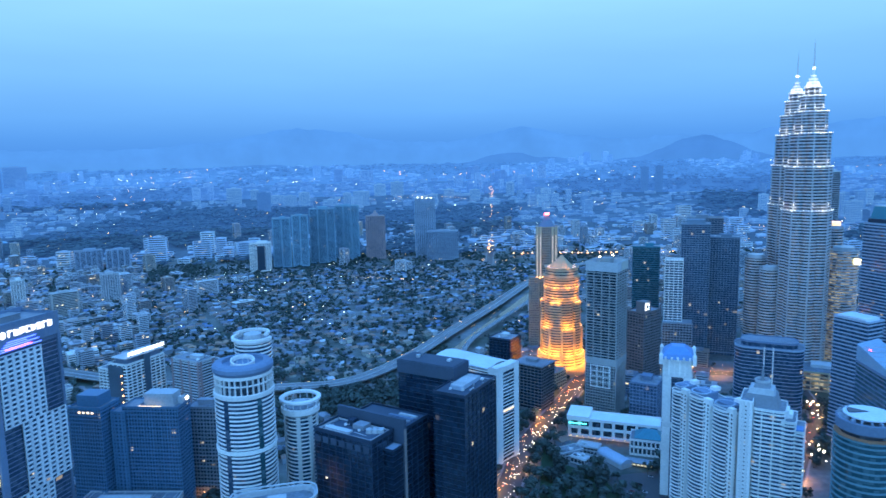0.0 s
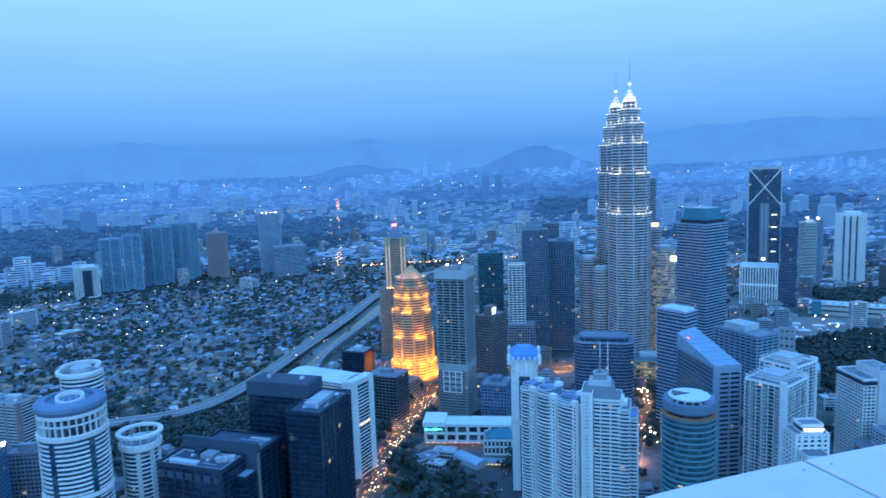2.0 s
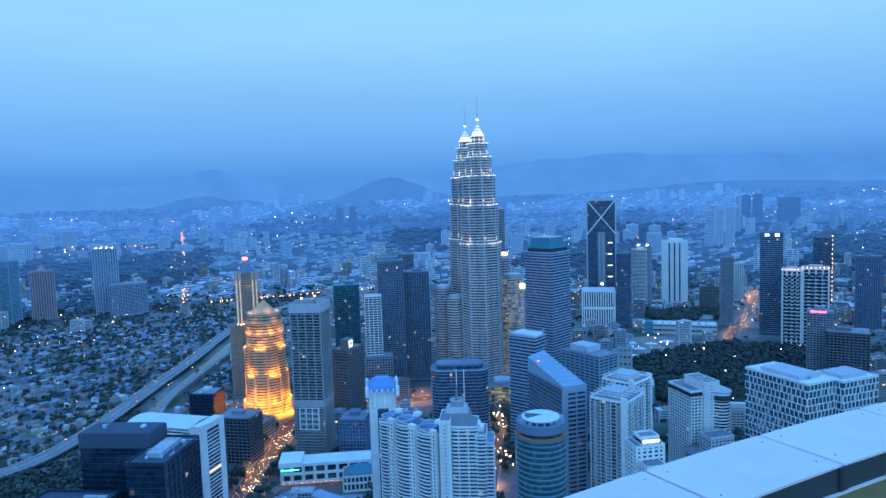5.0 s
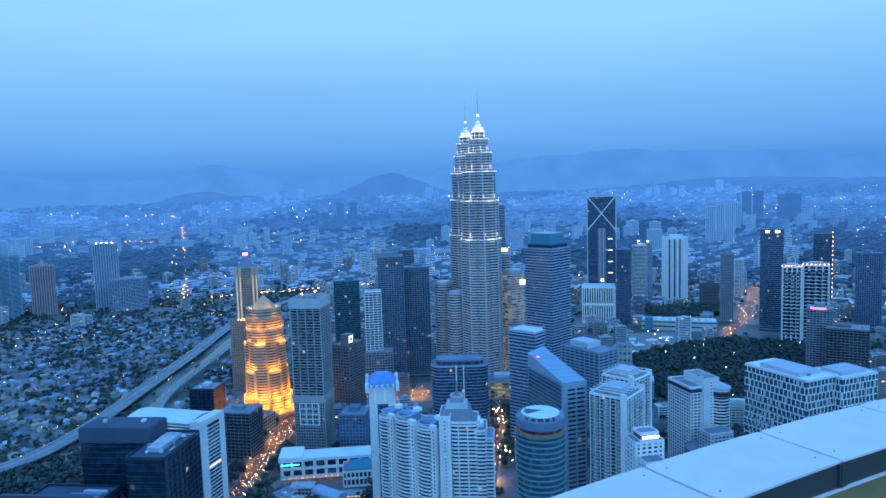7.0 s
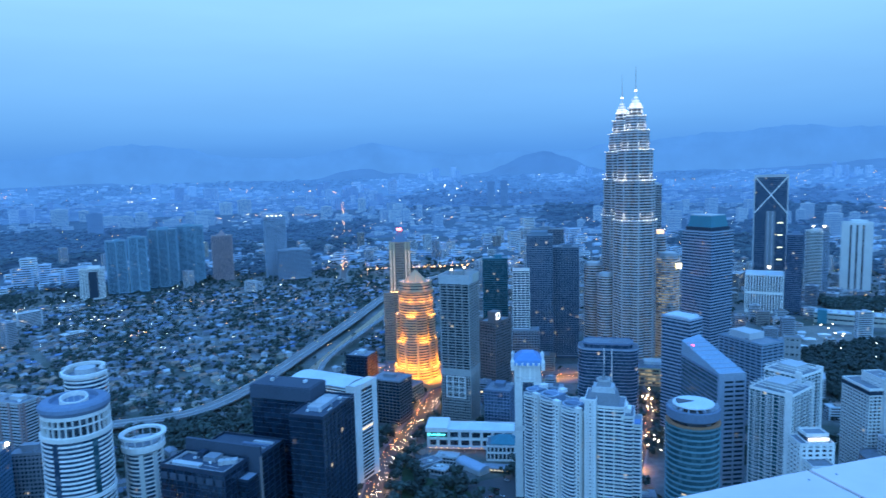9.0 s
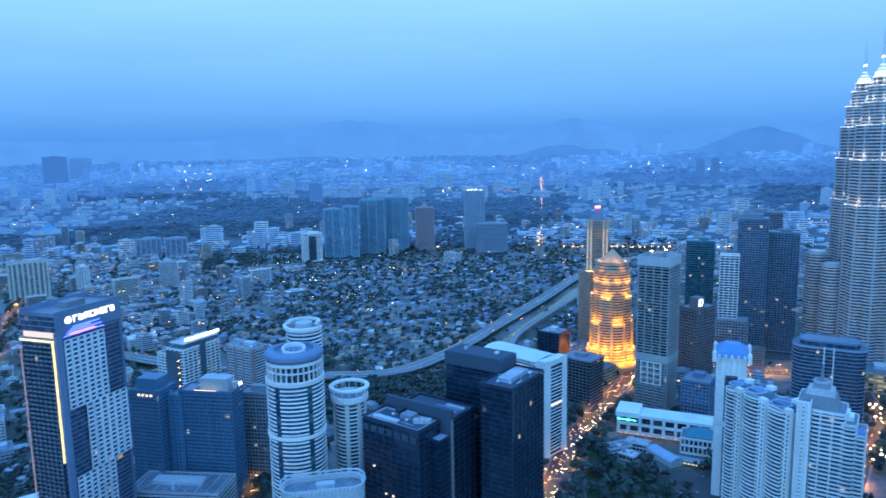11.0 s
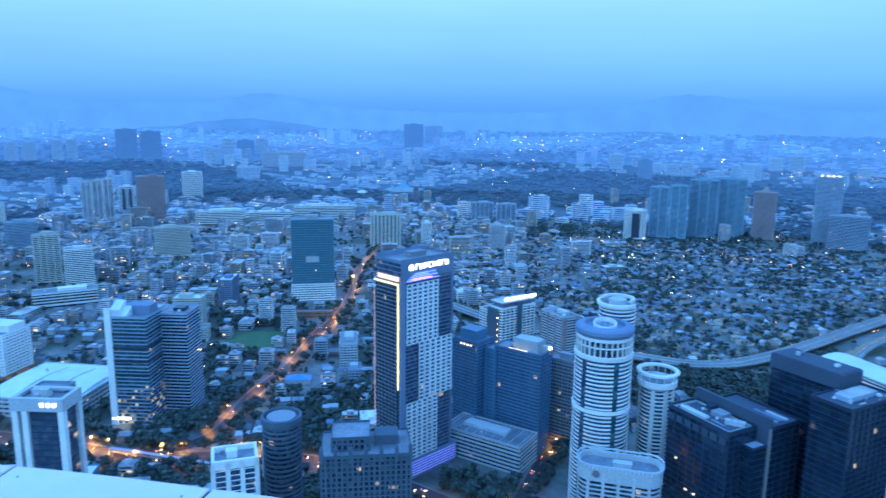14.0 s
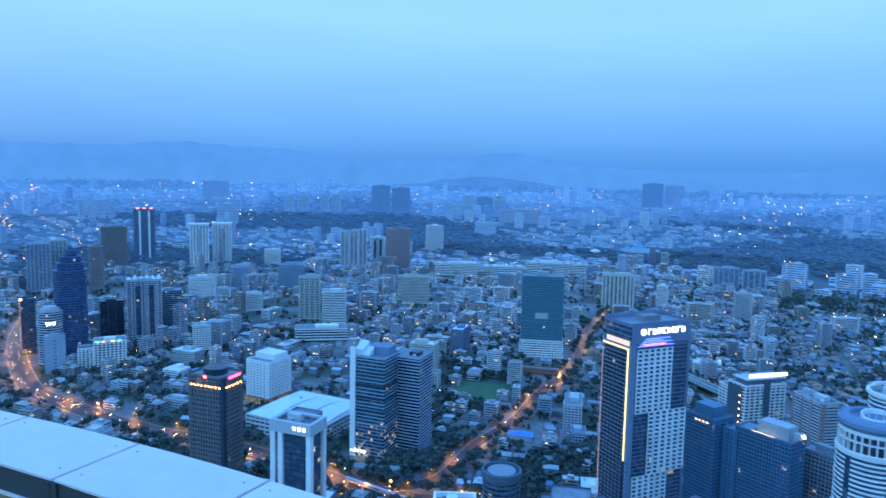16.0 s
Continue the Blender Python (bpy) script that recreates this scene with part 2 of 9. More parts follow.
def prism(bm, pts, z0, z1, scale_top=1.0):
    lo = [bm.verts.new((x, y, z0)) for x, y in pts]
    hi = [bm.verts.new((x * scale_top, y * scale_top, z1)) for x, y in pts]
    n = len(pts)
    bm.faces.new(lo[::-1])
    bm.faces.new(hi)
    for i in range(n):
        bm.faces.new((lo[i], lo[(i + 1) % n], hi[(i + 1) % n], hi[i]))


def ringwall(bm, outer, inner, z0, z1):
    n = len(outer)
    ol, oh = [bm.verts.new((x, y, z0)) for x, y in outer], [bm.verts.new((x, y, z1)) for x, y in outer]
    il, ih = [bm.verts.new((x, y, z0)) for x, y in inner], [bm.verts.new((x, y, z1)) for x, y in inner]
    for i in range(n):
        j = (i + 1) % n
        bm.faces.new((ol[i], ol[j], oh[j], oh[i]))
        bm.faces.new((il[j], il[i], ih[i], ih[j]))
        bm.faces.new((oh[i], oh[j], ih[j], ih[i]))
        bm.faces.new((ol[j], ol[i], il[i], il[j]))


def box(bm, x0, y0, z0, x1, y1, z1):
    prism(bm, [(x0, y0), (x1, y0), (x1, y1), (x0, y1)], z0, z1)


def mesh_of(name, bm, material):
    me = bpy.data.meshes.new(name)
    bm.to_mesh(me)
    bm.free()
    me.materials.append(material)
    return me


def part(name, bm, material, parent, label="", at=None):
    ob = new(name, bm if isinstance(bm, bpy.types.Mesh) else mesh_of(name, bm, material))
    ob.parent = parent
    if at is not None:
        ob.matrix_local = at
    if label:
        tagged(ob, label)
    return ob


def thing(name, x, y, rot, label, category, group="", z=0.0, clear=0.0):
    ob = new(name)
    ob.empty_display_size = 1
    ob.matrix_world = pose(x, y, z, 0, 0, rot)
    tagged(ob, label, category, group)
    if clear:
        TAKEN.append((x, y, clear))
    return ob


def prism_part(name, pts, z0, z1, material, parent, label="", top=1.0):
    bm = bmesh.new()
    prism(bm, pts, z0, z1, top)
    return part(name, bm, material, parent, label)


def box_part(name, x0, y0, z0, x1, y1, z1, material, parent, label=""):
    bm = bmesh.new()
    box(bm, x0, y0, z0, x1, y1, z1)
    return part(name, bm, material, parent, label)


def edges_of(plan):
    for i in range(len(plan)):
        a, b = Vector(plan[i]), Vector(plan[(i + 1) % len(plan)])
        yield a, b, (b - a).length, math.atan2(b.y - a.y, b.x - a.x)


def volume(parent, plan, z0, z1, fh=3.4, band=1.2, proud=0.45, wall=None, win=None, pier=0.0, pier_w=0.7, split=True, top=1.4, first=0.0, sides=None, roof=None, band_name="floor_band"):
    """One body of a building: a glazed core, a band at each storey, piers between the windows, a parapet and a roof."""
    if split and Vector(parent.location[:2]).length > 640:
        split = False
    inner = offset(plan, proud)
    prism_part("glazing", inner, z0, z1 - 0.1, win, parent)
    n = max(1, int((z1 - z0 - first) / fh))
    step = (z1 - z0 - first) / n
    levels = [z0 + first + k * step for k in range(n)]
    deep = offset(plan, proud + 0.15)
    if band > 0:
        bm = bmesh.new()
        if split:
            ringwall(bm, plan, deep, 0, band)
            me = mesh_of(band_name, bm, wall)
            for z in levels:
                part(band_name, me, wall, parent, at=pose(0, 0, z))
        else:
            for z in levels:
                ringwall(bm, plan, deep, z, z + band)
            tagged(part("floor_banding", bm, wall, parent), kind="stuff")
    if first > 0.5 and z0 < 1:
        bm = bmesh.new()
        ringwall(bm, plan, deep, z0 + first * 0.75, z0 + first)
        part("canopy_band", bm, wall, parent)
    if pier > 0:
        bm = bmesh.new()
        box(bm, -pier_w / 2, -0.03, z0, pier_w / 2, proud + 0.1, z1)
        me = mesh_of("pier", bm, wall)
        joined = bmesh.new()
        for i, (a, b, length, ang) in enumerate(edges_of(plan)):
            if length < pier * 0.8 or (sides is not None and i not in sides):
                continue
            k = max(1, round(length / pier))
            for j in range(k + 1):
                p = a + (b - a) * min(max(j / k, pier_w / 2 / length), 1 - pier_w / 2 / length)
                m = pose(p.x, p.y, 0, 0, 0, math.degrees(ang))
                if split:
                    part("pier", me, wall, parent, at=m)
                else:
                    s = len(joined.verts)
                    joined.from_mesh(me)
                    joined.verts.ensure_lookup_table()
                    bmesh.ops.transform(joined, matrix=m, verts=joined.verts[s:])
        if split:
            joined.free()
        else:
            tagged(part("pier_work", joined, wall, parent), kind="stuff")
    bm = bmesh.new()
    ringwall(bm, plan, offset(plan, 0.5), z1 - 0.9, z1 + top)
    part("parapet", bm, wall, parent)
    prism_part("roof_deck", offset(plan, 0.45), z1 - 0.5, z1 + 0.15, roof or ROOFGREY, parent)


def clutter(parent, w, d, z, seed, wall=None, big=True):
    """Plant rooms, tanks and cooling units on a roof of about w by d."""
    r = random.Random(seed)
    if big:
        a, b, hh = w * r.uniform(0.3, 0.5), d * r.uniform(0.3, 0.5), r.uniform(3, 5.5)
        ox, oy = r.uniform(-0.12, 0.12) * w, r.uniform(-0.12, 0.12) * d
        bm = bmesh.new()
        box(bm, ox - a / 2, oy - b / 2, z, ox + a / 2, oy + b / 2, z + hh)
        box(bm, ox - a / 2 - 0.3, oy - b / 2 - 0.3, z + hh, ox + a / 2 + 0.3, oy + b / 2 + 0.3, z + hh + 0.4)
        part("plant_room", bm, wall or GREY, parent)
    for _ in range(r.randint(2, 3)):
        x, y = r.uniform(-0.42, 0.42) * w, r.uniform(-0.42, 0.42) * d
        s = r.uniform(0.8, 2.0)
        bm = bmesh.new()
        if r.random() < 0.35:
            prism(bm, shift(circle(s, 12), x, y), z, z + 2.2)
            part("water_tank", bm, PALE, parent)
        else:
            box(bm, x - s, y - s * 0.7, z + 0.2, x + s, y + s * 0.7, z + 1.8)
            box(bm, x - s * 0.8, y - s * 0.5, z + 1.8, x + s * 0.8, y + s * 0.5, z + 2.0)
            part("cooling_unit", bm, GREY if r.random() < 0.5 else ROOFWHITE, parent)


def tower(name, label, x, y, w, d, h, rot, fh=3.4, band=1.2, proud=0.45, wall=None, win=None, pier=0.0, pier_w=0.7, category="building", group="", plan=None, first=4.5, top=1.4, seed=1):
    """A plain tower of one body."""
    far = math.hypot(x, y) > 1150
    t = thing(name, x, y, rot, label, category, group, clear=max(w, d) * 0.52)
    volume(t, plan or rect(w, d), 0, h, fh, band, proud, wall or PALE, win or GLASS, pier, pier_w, not far, top, first)
    clutter(t, w, d, h + 0.15, seed + int(abs(x * 7 + y)), wall)
    return t


def polar(az, dist):
    return dist * math.sin(radians(az)), dist * math.cos(radians(az))


# ---- ground, hills, roads ----
def ground_z(r):
    return 270.0 * (np.clip((np.asarray(r, float) - 2400.0) / 2400.0, 0, None)) ** 1.6


def grid_mesh(name, rings, n, material):
    """A round sheet from rings of (radius, height)."""
    verts, faces = [(0, 0, rings[0][1])], []
    for r, z in rings:
        for i in range(n):
            a = 2 * math.pi * i / n
            verts.append((r * math.sin(a), r * math.cos(a), z))
    for i in range(n):
        faces.append((0, 1 + (i + 1) % n, 1 + i))
    for k in range(len(rings) - 1):
        for i in range(n):
            j = (i + 1) % n
            a, b = 1 + k * n, 1 + (k + 1) * n
            faces.append((a + i, a + j, b + j, b + i))
    me = bpy.data.meshes.new(name)
    me.from_pydata(verts, [], faces)
    me.materials.append(material)
    return me


def ground_mat():
    m = mat("town_ground", (0.16, 0.16, 0.15), rough=0.62, var=0.4, coarse=0.012, fine=0.12, piece=0, bump=0)
    nt = m.node_tree
    tc = nt.nodes.new("ShaderNodeTexCoord")
    n = nt.nodes.new("ShaderNodeTexNoise")
    n.inputs["Scale"].default_value = 0.008
    n.inputs["Detail"].default_value = 6.0
    nt.links.new(tc.outputs["Object"], n.inputs["Vector"])
    ramp = nt.nodes.new("ShaderNodeValToRGB")
    el = ramp.color_ramp.elements
    el[0].position, el[0].color = 0.42, (0.05, 0.068, 0.046, 1)
    el[1].position, el[1].color = 0.56, (0.175, 0.175, 0.17, 1)
    nt.links.new(n.outputs["Fac"], ramp.inputs["Fac"])
    nt.links.new(ramp.outputs[0], nt.nodes["Hue/Saturation/Value"].inputs["Color"])
    return m


rings = [(r, float(ground_z(r))) for r in (150, 400, 800, 1200, 1600, 2000, 2300, 2500, 2700, 2900, 3100, 3300, 3500, 3700, 3900, 4100, 4300, 4500, 4680)]
ground_me = grid_mesh("ground", rings, 96, ground_mat())
# outer rings glow bluer with distance: haze put into the ground material
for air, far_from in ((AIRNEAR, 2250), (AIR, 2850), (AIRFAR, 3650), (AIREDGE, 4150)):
    ground_me.materials.append(distant(mat("distant_haze_ground", (0.066, 0.08, 0.08), rough=0.85, var=0.5, coarse=0.006, fine=0.03, piece=0, bump=0), air))
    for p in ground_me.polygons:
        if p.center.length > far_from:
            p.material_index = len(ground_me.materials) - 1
tagged(new("ground", ground_me), "town ground of soil, paving and grass", "ground", kind="structure")


# ridges glow blue over a near-black base: their haze is all emission
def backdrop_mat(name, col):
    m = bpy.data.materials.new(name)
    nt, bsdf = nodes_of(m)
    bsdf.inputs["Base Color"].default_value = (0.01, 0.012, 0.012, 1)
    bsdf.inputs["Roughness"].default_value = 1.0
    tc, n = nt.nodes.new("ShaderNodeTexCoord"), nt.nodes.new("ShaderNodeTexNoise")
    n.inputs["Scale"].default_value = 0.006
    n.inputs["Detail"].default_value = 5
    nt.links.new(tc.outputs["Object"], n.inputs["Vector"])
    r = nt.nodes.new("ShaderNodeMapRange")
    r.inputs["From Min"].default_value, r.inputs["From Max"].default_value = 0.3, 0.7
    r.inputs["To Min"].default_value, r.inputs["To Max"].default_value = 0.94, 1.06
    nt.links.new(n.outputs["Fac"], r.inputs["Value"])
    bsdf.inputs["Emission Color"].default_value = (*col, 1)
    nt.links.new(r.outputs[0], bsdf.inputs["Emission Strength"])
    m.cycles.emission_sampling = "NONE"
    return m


def hills(name, label, dist, material, base, bumps, rough):
    """A wooded ridge all round at that distance; bumps: bearing, rise and width in degrees."""
    verts, faces, n = [], [], 1440
    for i in range(n + 1):
        az = -180 + 360 * i / n
        el = base
        for a, up, wide in bumps:
            el += up * math.exp(-abs(((az - a + 180) % 360 - 180) / wide) ** 1.7)
        a = radians(az)
        el += rough * noise.noise((10 * math.sin(a), 10 * math.cos(a), dist)) + 0.55 * rough * noise.noise((45 * math.sin(a), 45 * math.cos(a), 3.0)) + 0.22 * rough * noise.noise((160 * math.sin(a), 160 * math.cos(a), 7.0))
        top = EYE + dist * math.tan(radians(el))
        for r, z in ((dist - 250, 60.0), (dist - 60, 60 + 0.8 * (top - 60)), (dist, top), (dist + 60, 60.0)):
            verts.append((r * math.sin(a), r * math.cos(a), z))
    for i in range(n):
        for k in range(3):
            a = i * 4 + k
            faces.append((a, a + 4, a + 5, a + 1))
    me = bpy.data.meshes.new(name)
    me.from_pydata(verts, [], faces)
    me.materials.append(material)
    for p in me.polygons:
        p.use_smooth = True
    tagged(new(name, me), label, "hills", kind="structure")


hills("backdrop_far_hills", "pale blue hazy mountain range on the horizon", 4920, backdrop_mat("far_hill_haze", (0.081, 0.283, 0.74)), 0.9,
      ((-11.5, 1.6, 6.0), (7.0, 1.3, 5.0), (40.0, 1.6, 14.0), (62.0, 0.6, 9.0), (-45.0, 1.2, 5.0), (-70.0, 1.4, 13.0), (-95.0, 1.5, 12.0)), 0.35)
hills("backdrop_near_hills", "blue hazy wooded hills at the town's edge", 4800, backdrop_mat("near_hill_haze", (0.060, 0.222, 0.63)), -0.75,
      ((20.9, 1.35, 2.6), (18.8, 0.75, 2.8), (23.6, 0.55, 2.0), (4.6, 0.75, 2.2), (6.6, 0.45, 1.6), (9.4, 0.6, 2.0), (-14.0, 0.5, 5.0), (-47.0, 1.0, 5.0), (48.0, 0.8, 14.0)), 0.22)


def smooth_line(pts, step=18.0):
    out = []
    n = len(pts)
    for i in range(n - 1):
        p0, p1, p2, p3 = (Vector(pts[max(0, min(n - 1, i + k))]) for k in (-1, 0, 1, 2))
        k = max(2, int((p2 - p1).length / step))
        for j in range(k):
            t = j / k
            out.append(0.5 * ((2 * p1) + (p2 - p0) * t + (2 * p0 - 5 * p1 + 4 * p2 - p3) * t * t + (3 * p1 - p0 - 3 * p2 + p3) * t ** 3))
    out.append(Vector(pts[-1]))
    return out


def normals_of(line):
    out = []
    for i, p in enumerate(line):
        d = (line[min(i + 1, len(line) - 1)] - line[max(i - 1, 0)]).normalized()
        out.append(Vector((-d.y, d.x)))
    return out


def strip(bm, line, o0, o1, z0, z1):
    """A bar along a line between two side offsets and two heights."""
    nr = normals_of(line)
    rows = []
    for p, q in zip(line, nr):
        a, b = p + q * o0, p + q * o1
        rows.append([bm.verts.new((*a, z0)), bm.verts.new((*b, z0)), bm.verts.new((*b, z1)), bm.verts.new((*a, z1))])
    for r, s in zip(rows, rows[1:]):
        for k in range(4):
            bm.faces.new((r[k], s[k], s[(k + 1) % 4], r[(k + 1) % 4]))
    bm.faces.new(rows[0])
    bm.faces.new(rows[-1][::-1])


PAINT = mat("road_paint", (0.62, 0.62, 0.58), var=0.2)


def road(name, pts, half, label, material=None, kerb=True):
    line = smooth_line(pts)
    ROADS.append((line, half + 5))
    lift = 0.004 * len(ROADS)
    bm = bmesh.new()
    strip(bm, line, -half, half, -0.05 - lift, 0.12 + lift)
    ob = new(name, mesh_of(name, bm, material or ASPHALT))
    tagged(ob, label, "road", kind="structure")
    bm = bmesh.new()
    if kerb:
        for s in (-1, 1):
            strip(bm, line, s * half, s * (half + 2.2), -0.05 - lift, 0.27 + lift)
        tagged(part("pavement", bm, PAVING, ob), kind="structure")
        bm = bmesh.new()
    for i in range(0, len(line) - 1, 2):
        d = (line[i + 1] - line[i]).normalized()
        for o in ((0,) if half < 7 else (-half / 3, half / 3)):
            q = Vector((-d.y, d.x))
            a, b = line[i] + q * (o - 0.12), line[i] + q * (o + 0.12)
            c = d * 6.0
            bm.faces.new([bm.verts.new((*v, 0.13 + lift)) for v in (a, a + c, b + c, b)])
    tagged(part("lane_marking", bm, PAINT, ob), kind="stuff")
    return line


BOULEVARD = road("road_boulevard", [(-12, 400), (20, 500), (57, 599), (83, 685), (138, 797), (187, 901), (214, 985), (260, 1070), (330, 1180)], 11, "tree-lined city boulevard full of traffic")
JUNCTION = road("road_crossing", [(120, 1010), (214, 985), (290, 940), (368, 913), (504, 899), (640, 960), (760, 1010)], 9, "wide city street past the twin towers")
HILLROAD = road("road_mall", [(470, 905), (430, 760), (350, 640), (300, 560)], 7, "narrow street between apartment towers")
WESTROAD = road("road_west", [(-1700, 250), (-1422, 179), (-1108, 151), (-966, 181), (-828, 232), (-700, 300), (-538, 353), (-430, 420), (-330, 440), (-200, 430)], 13, "busy street lit by orange lamps")
CROSSWEST = road("road_north_west", [(-538, 353), (-514, 420), (-560, 520), (-591, 615), (-650, 730), (-683, 815), (-760, 950), (-869, 1110), (-960, 1300), (-1080, 1560)], 7, "straight shopping street with street lamps")
BACKROAD = road("road_behind_hotels", [(-200, 430), (-215, 520), (-226, 596), (-243, 660), (-300, 780), (-420, 850)], 6, "side street behind the hotels")
LANE = road("road_houses", [(-683, 815), (-560, 800), (-420, 850), (-300, 900), (-218, 905)], 5, "narrow street among low houses")
EASTROAD = road("road_east", [(1015, 932), (1075, 970), (1200, 1055), (1352, 1157), (1560, 1330)], 9, "street by the park lit by orange lamps")
road("road_far", [(130, 1900), (147, 2102), (180, 2380)], 9, "far orange-lit avenue")


def highway(name, label, pts, half, z, material):
    line = smooth_line(pts)
    ROADS.append((line, half + 6))
    t = new(name)
    tagged(t, label, "highway", kind="structure")
    bm = bmesh.new()
    strip(bm, line, -half, half, z - 1.6, z)
    part("deck", bm, material, t)
    for s in (-1, 1):
        bm = bmesh.new()
        strip(bm, line, s * (half - 0.4), s * half, z - 0.2, z + 1.1)
        part("parapet", bm, PALE, t)
    bm = bmesh.new()
    strip(bm, line, -0.35, 0.35, z - 0.1, z + 0.9)
    part("median", bm, PALE, t)
    bm = bmesh.new()
    for o in (-half * 0.66, -half * 0.36, half * 0.36, half * 0.66):
        for i in range(0, len(line) - 1, 2):
            d = (line[i + 1] - line[i]).normalized()
            q = Vector((-d.y, d.x))
            a, c = line[i] + q * o, d * 7.0
            bm.faces.new([bm.verts.new((*v, z + 0.01)) for v in (a - q * 0.12, a - q * 0.12 + c, a + q * 0.12 + c, a + q * 0.12)])
    tagged(part("lane_marking", bm, PAINT, t), kind="stuff")
    col = bmesh.new()
    prism(col, circle(1.1, 10), 0, z - 3.0)
    box(col, -1.2, -half * 0.7, z - 3.0, 1.2, half * 0.7, z - 1.6)
    me = mesh_of("column", col, CONCRETE)
    for i in range(1, len(line) - 1, 2):
        d = line[i + 1] - line[i]
        part("column", me, CONCRETE, t, at=pose(line[i].x, line[i].y, 0, 0, 0, math.degrees(math.atan2(d.y, d.x))))
    return line


HIGHWAY = highway("elevated_highway", "long elevated concrete expressway curving through the town", [(-620, 980), (-420, 900), (-300, 868), (-218, 868), (-130, 888), (-62, 980), (10, 1138), (104, 1350), (205, 1590), (330, 1790), (500, 1925), (760, 2080), (1000, 2180)], 12, 7.0, PAVING)
highway("rail_viaduct", "concrete light-rail viaduct beside a river", [(20, 960), (42, 1075), (100, 1210), (165, 1350), (240, 1530), (330, 1720)], 4, 8.0, PAVING)
bm = bmesh.new()
strip(bm, smooth_line([(-10, 930), (20, 1050), (70, 1180), (135, 1335), (222, 1550)]), -9, 9, -0.1, 0.1)
river_mat = mat("muddy_water", (0.06, 0.07, 0.06), rough=0.12, var=0.2)
tagged(new("water_river", mesh_of("river", bm, river_mat)), "narrow dark river in a concrete channel", "river", kind="structure")
ROADS.append((smooth_line([(-10, 930), (20, 1050), (70, 1180), (135, 1335), (222, 1550)]), 12))

# ---- the deck the camera stands on ----
DX, DY, DR, DZ = 4.41, -17.42, 20.41, EYE - 1.6
COPING = mat("white_painted_metal", (0.86, 0.69, 0.68), rough=0.45, var=0.06, coarse=0.6, fine=6.0, piece=0.03, bump=0.05)
FASCIA = mat("dark_gutter_metal", (0.05, 0.055, 0.06), rough=0.5)
DECKPAINT = mat("ochre_deck_coating", (0.30, 0.18, 0.055), rough=0.8, var=0.2, coarse=0.5, fine=5)
deck = tagged(new("observation_deck"), "round white-coped roof edge of the observation tower", "tower", kind="structure")
deck.matrix_world = pose(DX, DY, 0)


def arc(r, a0, a1, n):
    return [(r * math.sin(radians(a0 + (a1 - a0) * i / n)), r * math.cos(radians(a0 + (a1 - a0) * i / n))) for i in range(n + 1)]


def lathe(name, prof, material, parent, n=96):
    bm = bmesh.new()
    rows = [[bm.verts.new((r * math.cos(2 * math.pi * i / n), r * math.sin(2 * math.pi * i / n), z)) for i in range(n)] for r, z in prof]
    for a, b in zip(rows, rows[1:]):
        for i in range(n):
            bm.faces.new((a[i], a[(i + 1) % n], b[(i + 1) % n], b[i]))
    return part(name, bm, material, parent)


PANEL = 2.79
bm = bmesh.new()
outer, inner = arc(DR, 0.022, PANEL - 0.022, 6), arc(DR - 0.545, 0.022, PANEL - 0.022, 6)
prism(bm, (outer + inner[::-1])[::-1], DZ - 0.014, DZ)
bmesh.ops.bevel(bm, geom=[x for x in bm.edges if x.calc_length() > 0.3 or abs(x.verts[0].co.z - x.verts[1].co.z) < 0.01], offset=0.004, segments=2, affect="EDGES")
panel_me = mesh_of("coping_panel", bm, COPING)
bm = bmesh.new()
prism(bm, circle(0.0055, 8), DZ, DZ + 0.004)
bolt_me = mesh_of("bolt", bm, GREY)
for i in range(129):
    a = 0.36 - PANEL * 100 + i * PANEL
    p = part("coping_panel", panel_me, COPING, deck, at=pose(0, 0, 0, 0, 0, -a))
    if -34 < a < 40:
        bm = bmesh.new()
        box(bm, -0.035, DR - 0.552, DZ - 0.15, 0.035, DR - 0.534, DZ - 0.016)
        box(bm, -0.02, DR - 0.556, DZ - 0.15, -0.008, DR - 0.55, DZ - 0.016)
        part("joint_cover", bm, FASCIA, p, "dark metal cover strip over the joint")
    if -34 < a < 6:
        for s, r in ((0.25, DR - 0.09), (0.25, DR - 0.44), (PANEL - 0.25, DR - 0.09), (PANEL - 0.25, DR - 0.44)):
            part("bolt", bolt_me, FASCIA, p, at=pose(r * math.sin(radians(s)), r * math.cos(radians(s)), 0))
lathe("seam_backing", ((DR - 0.01, DZ - 0.10), (DR - 0.01, DZ - 0.012), (DR - 0.538, DZ - 0.012), (DR - 0.538, DZ - 0.18)), FASCIA, deck, 480)
lathe("floor_lip", ((DR - 0.539, DZ - 0.155), (DR - 0.550, DZ - 0.155), (DR - 0.550, DZ - 0.20)), COPING, deck, 480)
lathe("deck_floor", ((DR - 0.55, DZ - 0.172), (DR - 2.0, DZ - 0.18), (0.5, DZ - 0.19)), DECKPAINT, deck, 480)
lathe("pod_wall", ((DR - 0.15, DZ - 0.11), (DR - 0.15, DZ - 14), (DR - 6, DZ - 26), (9, DZ - 40), (7.5, 120), (9.5, 0)), PALE, deck)
TAKEN.append((DX, DY, 60))


# ---- signs, lights on buildings ----
def light_bar(name, x0, y0, z0, x1, y1, z1, material, parent, label=""):
    return box_part(name, x0, y0, z0, x1, y1, z1, material, parent, label)


